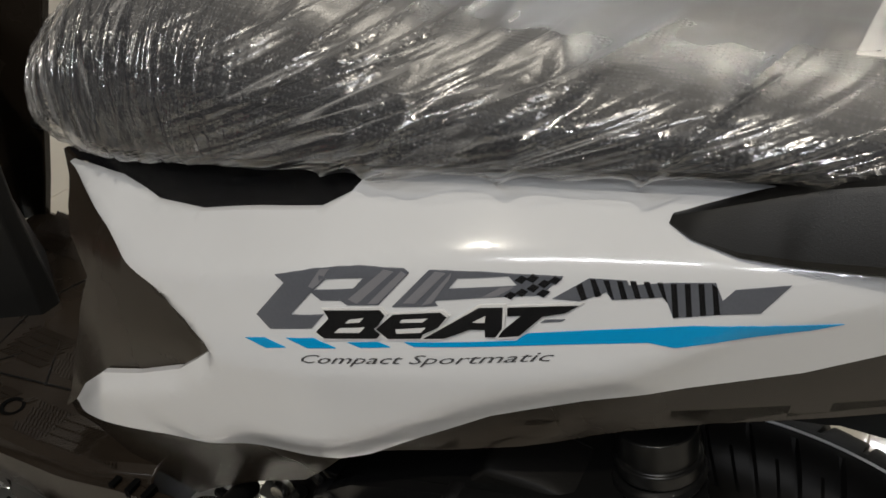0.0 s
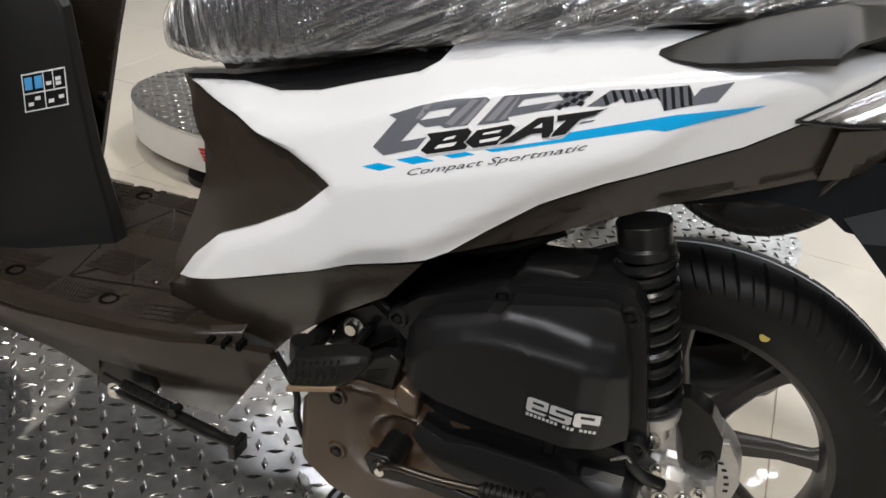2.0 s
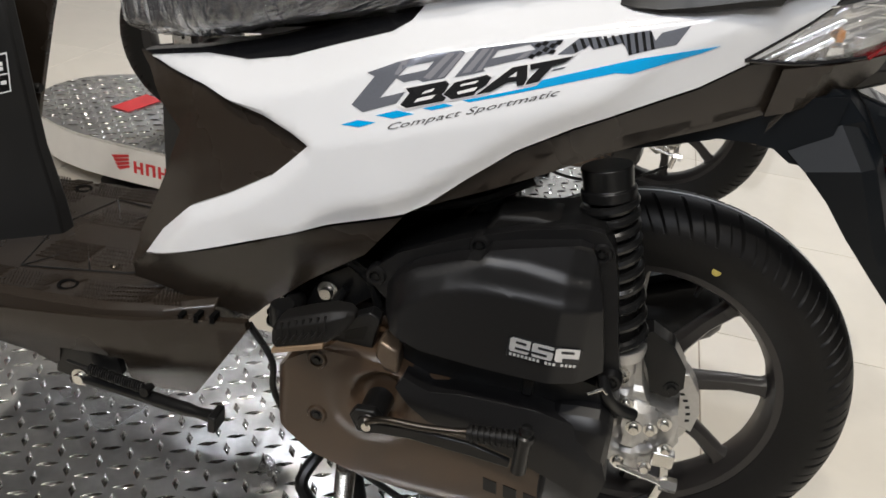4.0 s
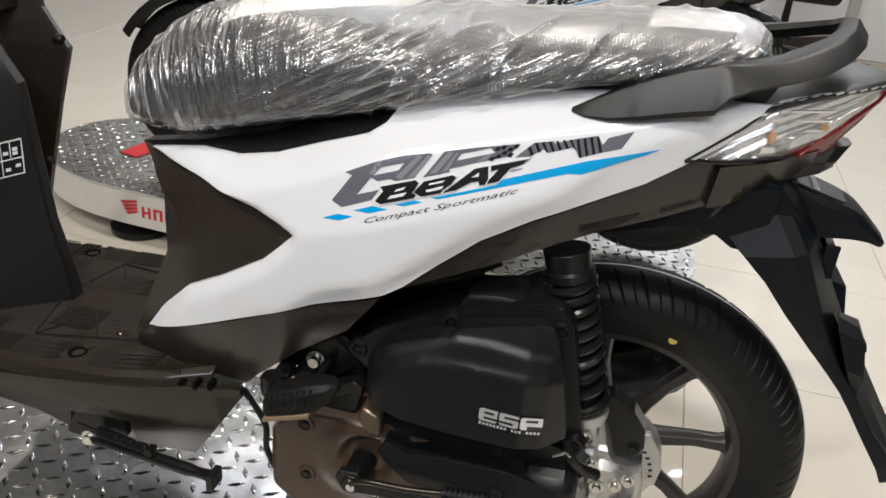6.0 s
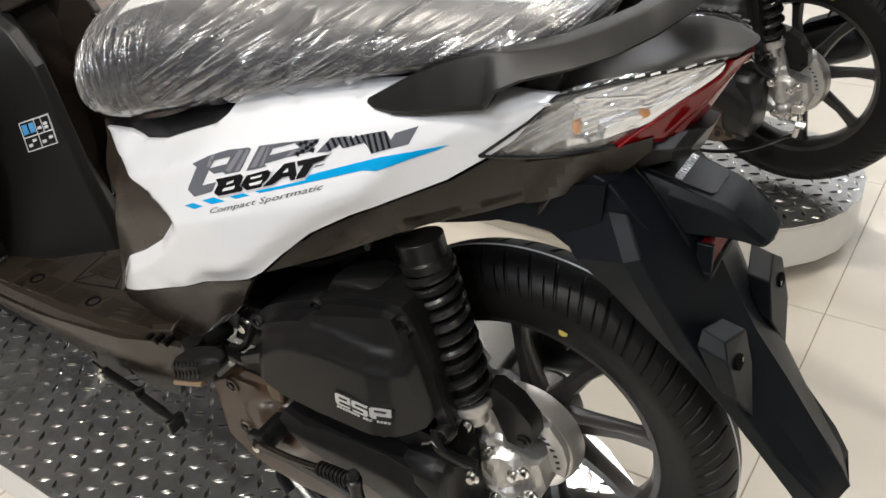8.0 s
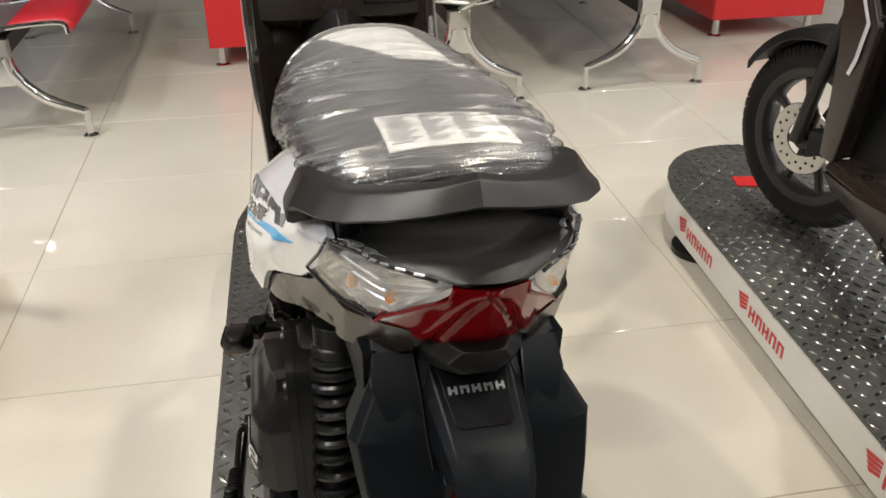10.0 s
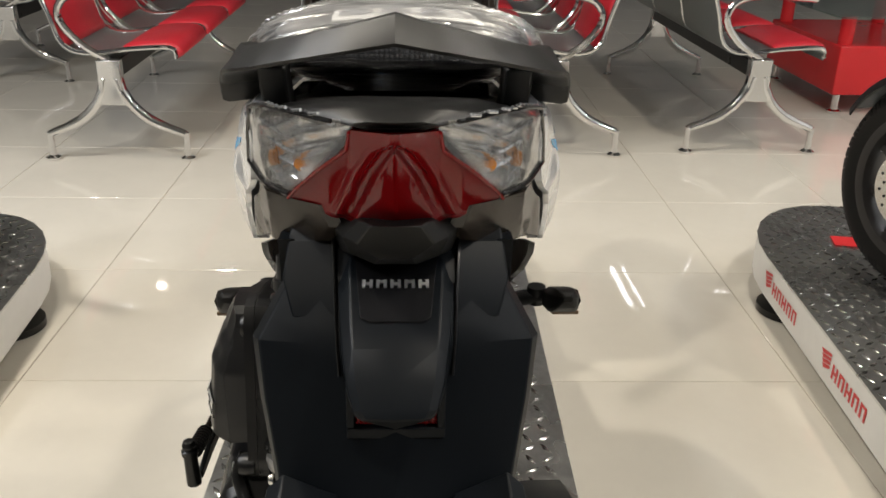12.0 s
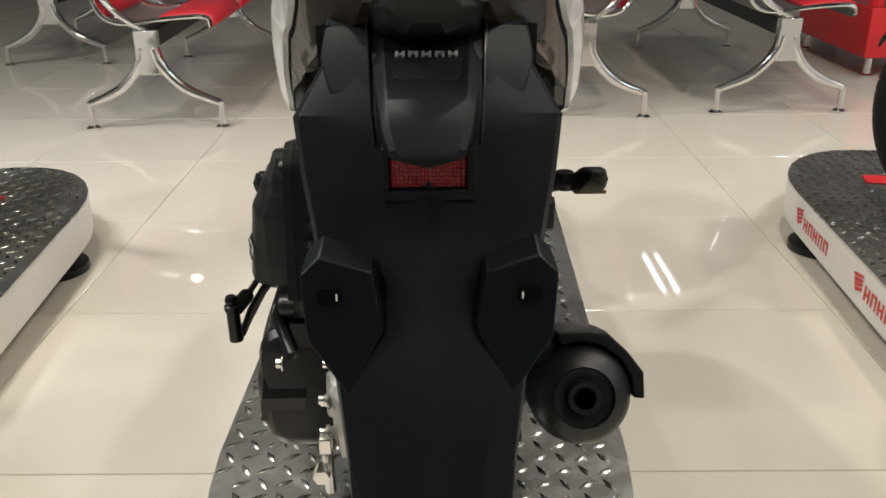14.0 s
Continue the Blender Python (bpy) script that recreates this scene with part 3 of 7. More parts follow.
def add_panels(root):
    white = [(0.3874, 0.7542), (0.4648, 0.7732), (0.5198, 0.7790), (0.5725, 0.7940), (0.6279, 0.8171), (0.6815, 0.8386), (0.7000, 0.8520), (0.7085, 0.8660), (0.7220, 0.8780), (0.7681, 0.8880), (0.8256, 0.9000), (0.8896, 0.9110), (0.9630, 0.9200), (1.0376, 0.9241), (1.0844, 0.9262), (1.0650, 0.9040), (1.0452, 0.8799), (1.0184, 0.8602), (0.9783, 0.8325), (0.9262, 0.8067), (0.8741, 0.7820), (0.8214, 0.7517), (0.7774, 0.7149), (0.7427, 0.6831), (0.7212, 0.6691), (0.6387, 0.6393), (0.5656, 0.6063), (0.4862, 0.5720), (0.4080, 0.5398), (0.4347, 0.5784), (0.4738, 0.6188), (0.5221, 0.6454), (0.5755, 0.6806), (0.5975, 0.7028), (0.6160, 0.7228), (0.5957, 0.7313), (0.5610, 0.7406), (0.4761, 0.7501), (0.4208, 0.7509)]
    front = [(0.3675, 0.7548), (0.4533, 0.6973), (0.4356, 0.6422), (0.3965, 0.5603), (0.3843, 0.5140), (0.3994, 0.5301), (0.4279, 0.5710), (0.4681, 0.6126), (0.5171, 0.6398), (0.5711, 0.6754), (0.5935, 0.6979), (0.6131, 0.7185), (0.5920, 0.7270), (0.5569, 0.7364), (0.4724, 0.7471), (0.4166, 0.7478), (0.3837, 0.7516)]
    lower = [(0.3843, 0.5140), (0.3820, 0.4932), (0.4435, 0.4898), (0.5000, 0.4852), (0.5388, 0.4793), (0.5573, 0.5003), (0.6127, 0.5541), (0.6777, 0.6050), (0.7175, 0.6611), (0.6351, 0.6322), (0.5610, 0.5986), (0.4808, 0.5640), (0.4012, 0.5307)]
    insert = [(0.3677, 0.7534), (0.3823, 0.7500), (0.4596, 0.7685), (0.5150, 0.7743), (0.5683, 0.7896), (0.6242, 0.8127), (0.6784, 0.8346), (0.6992, 0.8467), (0.7079, 0.8589), (0.6959, 0.8576), (0.6122, 0.8285), (0.5239, 0.7964), (0.4449, 0.7722)]
    tail = [(0.7404, 0.6775), (0.7755, 0.7091), (0.8199, 0.7462), (0.8731, 0.7764), (0.9259, 0.8015), (0.9785, 0.8277), (1.0191, 0.8557), (1.0560, 0.8625), (1.0900, 0.8620), (1.1000, 0.8620), (1.0940, 0.8360), (1.0600, 0.8120), (1.0050, 0.7900), (0.9500, 0.7710), (0.9000, 0.7560), (0.8500, 0.7420), (0.7979, 0.7314)]
    for side in (-1, 1):
        p = part("side_panel", side_slab(white, skin, 0.006, side, 0.007), WHITE, root, "glossy white side panel", 0.0015, 50)
        part("front_side_cover", side_slab(front, lambda x, z: skin(x, z) - 0.008, 0.006, side, 0.02), DARK, root, "dark satin cover with a pointed notch", 0.0015, 30)
        part("lower_side_cover", side_slab(lower, lambda x, z: skin(x, z) - 0.008 - 0.25 * max(0.0, 0.545 + 0.33 * (x - 0.41) - z), 0.008, side, 0.015), DARK, root, "dark satin lower side cover", 0.0015)
        part("seat_trim", side_slab(insert, lambda x, z: skin(x, z) - 0.012, 0.02, side, 0.03), GLOSSBLACK, root, "gloss black trim under the seat")
        part("tail_side_cover", side_slab(tail, lambda x, z: skin(x, z) - 0.008, 0.012, side, 0.02), DARK, root, "dark satin tail side cover", 0.0015)
        add_stickers(p, side)
    # body core that closes the space between the flanks
    rings = []
    for x, z0, z1, w in ((0.39, 0.50, 0.745, 0.06), (0.50, 0.56, 0.765, 0.085), (0.62, 0.64, 0.80, 0.11), (0.75, 0.71, 0.85, 0.105), (0.90, 0.78, 0.885, 0.095), (1.02, 0.82, 0.90, 0.075), (1.10, 0.84, 0.91, 0.05)):
        rings.append([(x, -w, z0), (x, -w, z1), (x, w, z1), (x, w, z0)])
    part("body_core", loft(rings), BLACKMETAL, root, "black inner body")


def add_stickers(panel, side):
    hook_a = [(0.6704, 0.8053), (0.6992, 0.8202), (0.7148, 0.8266), (0.7173, 0.8210), (0.7097, 0.8181), (0.7022, 0.8084), (0.7151, 0.8131), (0.7162, 0.8064), (0.7085, 0.8037), (0.7005, 0.8060), (0.6872, 0.7858), (0.7114, 0.7955), (0.7042, 0.7837), (0.6717, 0.7691), (0.6588, 0.7735), (0.6787, 0.8037)]
    hook_b = [(0.7148, 0.8266), (0.7295, 0.8320), (0.7584, 0.8397), (0.7621, 0.8383), (0.7466, 0.8134), (0.7267, 0.8068), (0.7218, 0.8081), (0.7162, 0.8064), (0.7151, 0.8131), (0.7286, 0.8181), (0.7342, 0.8267), (0.7173, 0.8210)]
    flag_a = [(0.7553, 0.8152), (0.7740, 0.8439), (0.8029, 0.8516), (0.8039, 0.8484), (0.7919, 0.8445), (0.7877, 0.8369), (0.8054, 0.8431), (0.8065, 0.8372), (0.7823, 0.8280), (0.7809, 0.8265), (0.7832, 0.8251), (0.7710, 0.8203)]
    flag_b = [(0.8029, 0.8516), (0.8492, 0.8618), (0.8395, 0.8482), (0.8065, 0.8372), (0.8054, 0.8431), (0.8259, 0.8500), (0.8202, 0.8540), (0.8039, 0.8484)]
    zig = [(0.8462, 0.8482), (0.8627, 0.8646), (0.8819, 0.8689), (0.8835, 0.8667), (0.9041, 0.8741), (0.9244, 0.8797), (0.9344, 0.8657), (0.9094, 0.8563), (0.9029, 0.8659), (0.8770, 0.8566), (0.8733, 0.8599), (0.8607, 0.8510)]
    wedge = [(0.9344, 0.8788), (0.9585, 0.8880), (0.9492, 0.8705), (0.9334, 0.8652), (0.9289, 0.8696)]
    tick = [(0.8428, 0.8330), (0.8449, 0.8353), (0.8556, 0.8388), (0.8538, 0.8370)]
    b1 = [(0.7117, 0.7990), (0.7484, 0.8115), (0.7522, 0.8091), (0.7489, 0.8014), (0.7466, 0.7988), (0.7512, 0.7967), (0.7495, 0.7935), (0.7150, 0.7815), (0.7084, 0.7836), (0.7159, 0.7952)]
    b2 = [(0.7571, 0.8115), (0.7858, 0.8224), (0.7902, 0.8208), (0.7865, 0.8134), (0.7780, 0.8062), (0.7771, 0.8031), (0.7566, 0.7959), (0.7480, 0.7992)]
    b3 = [(0.7785, 0.8035), (0.8076, 0.8321), (0.8210, 0.8363), (0.8230, 0.8238), (0.8205, 0.8181), (0.8147, 0.8164), (0.8136, 0.8206), (0.8053, 0.8182), (0.7915, 0.8081)]
    b4 = [(0.8235, 0.8370), (0.8610, 0.8491), (0.8549, 0.8430), (0.8434, 0.8376), (0.8334, 0.8228), (0.8220, 0.8186), (0.8237, 0.8233), (0.8318, 0.8346), (0.8245, 0.8322)]
    stripe = [(0.7669, 0.7963), (0.8319, 0.8187), (0.8371, 0.8247), (0.8797, 0.8403), (0.9202, 0.8549), (0.9872, 0.8732), (0.9740, 0.8659), (0.9147, 0.8407), (0.9008, 0.8395), (0.8326, 0.8159), (0.7737, 0.7958)]
    cuts = ([(0.7298, 0.7993), (0.7392, 0.8036), (0.7371, 0.8003), (0.7276, 0.7964)], [(0.7242, 0.7919), (0.7410, 0.7981), (0.7381, 0.7939), (0.7213, 0.7879)], [(0.7635, 0.8107), (0.7791, 0.8167), (0.7766, 0.8137), (0.7625, 0.8087)], [(0.7606, 0.8035), (0.7790, 0.8109), (0.7767, 0.8072), (0.7619, 0.8015)], [(0.8060, 0.8232), (0.8125, 0.8290), (0.8128, 0.8250)])
    dashes = ([(0.6511, 0.7530), (0.6674, 0.7608), (0.6862, 0.7626), (0.6701, 0.7547)], [(0.6856, 0.7690), (0.7058, 0.7776), (0.7229, 0.7770), (0.7031, 0.7696)], [(0.7303, 0.7834), (0.7499, 0.7907), (0.7584, 0.7902), (0.7394, 0.7831)])
    bands = ([(0.7266, 0.8109), (0.7329, 0.8099), (0.7526, 0.8364), (0.7463, 0.8357)], [(0.7395, 0.8121), (0.7460, 0.8143), (0.7613, 0.8374), (0.7574, 0.8382)], [(0.7036, 0.8214), (0.7105, 0.8244), (0.7051, 0.8133), (0.7017, 0.8093), (0.6981, 0.8093)], [(0.7619, 0.8199), (0.7695, 0.8223), (0.7844, 0.8455), (0.7778, 0.8443)], [(0.7736, 0.8223), (0.7796, 0.8257), (0.7878, 0.8438), (0.7876, 0.8468)], [(0.8080, 0.8382), (0.8158, 0.8409), (0.8245, 0.8490), (0.8172, 0.8467)])
    checks = ((0.8274, 0.8542), (0.8333, 0.8564), (0.8454, 0.8588), (0.8401, 0.8553), (0.8347, 0.8513), (0.8292, 0.8471), (0.8407, 0.8499), (0.8234, 0.8438))
    slats = ([(0.8571, 0.8587), (0.8596, 0.8613), (0.8644, 0.8536), (0.8617, 0.8519)], [(0.8633, 0.8645), (0.8661, 0.8651), (0.8711, 0.8577), (0.8683, 0.8559)], [(0.8701, 0.8660), (0.8730, 0.8667), (0.8781, 0.8573), (0.8750, 0.8590)], [(0.8770, 0.8676), (0.8797, 0.8682), (0.8847, 0.8597), (0.8819, 0.8587)], [(0.8837, 0.8691), (0.8864, 0.8698), (0.8913, 0.8620), (0.8886, 0.8610)], [(0.8904, 0.8707), (0.8931, 0.8713), (0.8979, 0.8644), (0.8952, 0.8634)], [(0.8970, 0.8722), (0.8997, 0.8728), (0.9048, 0.8633), (0.9017, 0.8657)], [(0.9036, 0.8737), (0.9063, 0.8744), (0.9120, 0.8575), (0.9093, 0.8564)], [(0.9101, 0.8755), (0.9128, 0.8762), (0.9182, 0.8599), (0.9156, 0.8589)], [(0.9165, 0.8773), (0.9192, 0.8780), (0.9246, 0.8623), (0.9220, 0.8614)], [(0.9229, 0.8790), (0.9258, 0.8779), (0.9309, 0.8648), (0.9282, 0.8637)])

    def stick(name, outline, mat, lift, label, step=0.02):
        part(name, side_slab(outline, skin, 0.0012, side, step, lift), mat, panel, label)
    for o in (hook_a, hook_b, flag_a, flag_b, zig, wedge, tick):
        stick("emblem_sticker", o, GREY_STICKER, 0.0006, "grey angular emblem shape")
    for o in bands:
        stick("band_sticker", o, STRIPE_STICKER, 0.0010, "slanted light band")
    for o in slats:
        stick("band_sticker", o, BLACK_STICKER, 0.0010, "slanted black band")
    for x, z in checks:
        stick("check_sticker", [(x - 0.0034, z - 0.0014), (x - 0.0006, z + 0.0022), (x + 0.0034, z + 0.0016), (x + 0.0008, z - 0.0022)], BLACK_STICKER, 0.0010, "small black check")
    for o in (b1, b2, b3, b4):
        x0, z0 = sum(p[0] for p in o) / len(o), sum(p[1] for p in o) / len(o)
        rim = [(x0 + (a - x0) * 1.09, z0 + (b - z0) * 1.13) for a, b in o]
        stick("outline_sticker", rim, WHITE_PRINT, 0.0014, "white outline")
        stick("emblem_sticker", o, BLACK_STICKER, 0.0018, "black angular emblem block")
    for o in cuts:
        stick("cut_sticker", o, WHITE_PRINT, 0.0024, "small white cut")
    stick("stripe_sticker", stripe, BLUE_STICKER, 0.0006, "blue pointed stripe")
    for o in dashes:
        stick("dash_sticker", o, BLUE_STICKER, 0.0006, "blue slanted dash")
    words(panel, "Compact Sportmatic", (0.6990, 0.7581), (0.8540, 0.8135), 0.0062, side)


def words(panel, text, start, end, height, side):
    """Slanted lettering laid on the flank between two x-z places."""
    cu = bpy.data.curves.new("lettering", "FONT")
    cu.body, cu.size, cu.shear, cu.resolution_u = text, 1.0, 0.25, 2
    tmp = bpy.data.objects.new("lettering", cu)
    scene.collection.objects.link(tmp)
    bpy.context.view_layer.update()
    me = bpy.data.meshes.new_from_object(tmp.evaluated_get(bpy.context.evaluated_depsgraph_get()))
    bpy.data.objects.remove(tmp)
    xs = [v.co.x for v in me.vertices]
    ln = max(xs) - min(xs)
    ux, uz = end[0] - start[0], end[1] - start[1]
    for v in me.vertices:
        s, h = (v.co.x - min(xs)) / ln, v.co.y * height / 0.7
        x, z = start[0] + ux * s + 0.15 * h, start[1] + uz * s + h
        v.co = (x, side * (skin(x, z) + 0.0007), z)
    me.materials.append(TEXT_STICKER)
    ob = new("lettering", me)
    ob.parent, ob.matrix_parent_inverse = panel, panel.matrix_world.inverted()
    ob["label"] = "small dark grey lettering"


SEAT_KEYS = [
    # x, half width, base height, crown height
    (0.338, 0.030, 0.800, 0.812), (0.350, 0.060, 0.783, 0.842), (0.385, 0.084, 0.782, 0.884), (0.430, 0.102, 0.786, 0.915), (0.50, 0.120, 0.802, 0.938),
    (0.62, 0.130, 0.838, 0.947), (0.75, 0.130, 0.876, 0.953), (0.88, 0.122, 0.912, 0.967), (0.98, 0.110, 0.936, 0.979), (1.04, 0.094, 0.946, 0.982), (1.068, 0.070, 0.952, 0.977), (1.080, 0.035, 0.958, 0.970)]


def seat_rings(grow, n_long, n_round, ripple):
    rings = []
    for i, k in enumerate(spline(SEAT_KEYS, n_long)):
        x, w, z0, z1 = k
        ring = []
        for j in range(n_round):
            a = 2 * math.pi * j / n_round
            c, s = math.cos(a), math.sin(a)
            y = w * math.copysign(abs(c) ** (0.85 if s > 0 else 0.62), c)
            zc = z0 + 0.30 * (z1 - z0)
            z = zc + (z1 - zc) * s ** 0.85 if s > 0 else zc - (zc - z0) * abs(s) ** 0.5
            p = Vector((x, y, z))
            nrm = Vector((0.0 if 0.38 < x < 1.05 else (x - 0.7) * 0.8, c / w * 0.12, s)).normalized()
            ring.append(p + nrm * (grow + ripple(x, a, y, z)))
        rings.append(ring)
    return rings


def add_seat(root):
    part("seat", loft(seat_rings(0.0, 60, 40, lambda *a: 0.0)), SEAT, root, "dark grey textured seat")


def tyre_mesh(at, big, width, grooves, n=1152):
    """Tyre with rounded tread and cut grooves."""
    m = 28
    bm = bmesh.new()
    rows = []
    for i in range(n):
        a = 2 * math.pi * i / n
        row = []
        for j in range(m + 1):
            u = -1 + 2 * j / m
            b = u * radians(128)
            y = width / 2 * math.copysign(min(1.0, abs(math.sin(b) if abs(b) < math.pi / 2 else 1.0)), u)
            if abs(b) > math.pi / 2:
                y *= 1 - 0.28 * ((abs(b) - math.pi / 2) / radians(38)) ** 1.5
            h = 0.062 * (1 - math.cos(min(abs(b), radians(90)))) * 0.62 + (0.042 * (abs(b) - math.pi / 2) / radians(38) if abs(b) > math.pi / 2 else 0)
            r = big - h
            if abs(u) < 0.66:
                # slanted cuts across each shoulder
                ph = (i / n * grooves + (0.5 if u > 0 else 0)) % 1.0
                if (ph < 0.10 and 0.09 < abs(u) < 0.64) or (0.46 < ph < 0.52 and 0.30 < abs(u) < 0.64):
                    r -= 0.006
            skew = a - 2 * math.pi * 1.1 * abs(u) / grooves
            row.append(bm.verts.new((at[0] + r * math.cos(skew), at[1] + y, at[2] + r * math.sin(skew))))
        rows.append(row)
    for i in range(n):
        p, q = rows[i], rows[(i + 1) % n]
        for j in range(m):
            bm.faces.new((p[j], p[j + 1], q[j + 1], q[j]))
        bm.faces.new((p[m], p[0], q[0], q[m]))
    return bm


def add_wheel(root, name, at, big, width, spokes, phase, label):
    w = part(name, tyre_mesh(at, big, width, 48), RUBBER, root, label, sharp=28)
    rim_r = big - 0.070
    prof = [(rim_r + 0.006, -0.033), (rim_r + 0.006, -0.029), (rim_r - 0.012, -0.027), (rim_r - 0.020, -0.012), (rim_r - 0.020, 0.012), (rim_r - 0.012, 0.027), (rim_r + 0.006, 0.029), (rim_r + 0.006, 0.033), (rim_r - 0.006, 0.033),
            (rim_r - 0.019, 0.030), (rim_r - 0.027, 0.014), (rim_r - 0.027, -0.014), (rim_r - 0.019, -0.030), (rim_r - 0.006, -0.033)]
    rim = part("rim", lathe(prof, at, "y", 96, True), RIM, w, "black painted rim")
    part("hub", lathe([(0, -0.05), (0.028, -0.05), (0.034, -0.03), (0.046, -0.02), (0.046, 0.03), (0.03, 0.05), (0, 0.05)], at, "y", 32), RIM, w, "black hub", 0.002)
    for i in range(spokes):
        a = radians(phase) + 2 * math.pi * i / spokes
        rings = []
        for r, half, th, tw in ((0.040, 0.017, 0.016, 0.0), (0.075, 0.0115, 0.013, 0.03), (0.115, 0.0095, 0.011, 0.03), (rim_r - 0.034, 0.011, 0.011, 0.0), (rim_r - 0.018, 0.020, 0.014, -0.01)):
            ca, sa = math.cos(a + tw), math.sin(a + tw)
            ring = []
            for du, dy in ((-half, -th * 0.45), (-half * 0.6, -th), (half * 0.6, -th), (half, -th * 0.45), (half, th * 0.45), (half * 0.6, th), (-half * 0.6, th), (-half, th * 0.45)):
                ring.append((at[0] + r * ca - du * sa, at[1] + dy, at[2] + r * sa + du * ca))
            rings.append(ring)
        part("spoke", loft(rings), RIM, w)
    return w


def add_rear_wheel(root):
    x, y, z = AXLE
    w = add_wheel(root, "rear_wheel", AXLE, 0.253, 0.092, 8, 9, "black tyre on a spoked rear wheel")
    part("mould_line", lathe([(0.2528, -0.0012), (0.2536, -0.0012), (0.2536, 0.0012), (0.2528, 0.0012)], AXLE, "y", 120, True), WHITE_PRINT, w, "thin pale mould line round the tread")
    a = math.atan2(0.609 - z, 1.053 - x)
    part("paint_dot", lathe([(0, -0.0415), (0.0055, -0.0415), (0.0055, -0.036), (0, -0.036)], (x + 0.192 * math.cos(a), 0, z + 0.192 * math.sin(a)), "y", 14), YELLOW, w, "yellow paint dot")
    b = radians(72)
    part("valve", tube([(x + 0.172 * math.cos(b), 0.0, z + 0.172 * math.sin(b)), (x + 0.140 * math.cos(b), -0.012, z + 0.140 * math.sin(b))], [0.0045, 0.0030]), BLACKMETAL, w, "black tyre valve")
    part("brake_drum", lathe([(0, -0.064), (0.06, -0.064), (0.072, -0.058), (0.076, -0.045), (0.076, -0.03), (0, -0.03)], AXLE, "y", 48), ALU, w, "cast aluminium drum cover", 0.001)


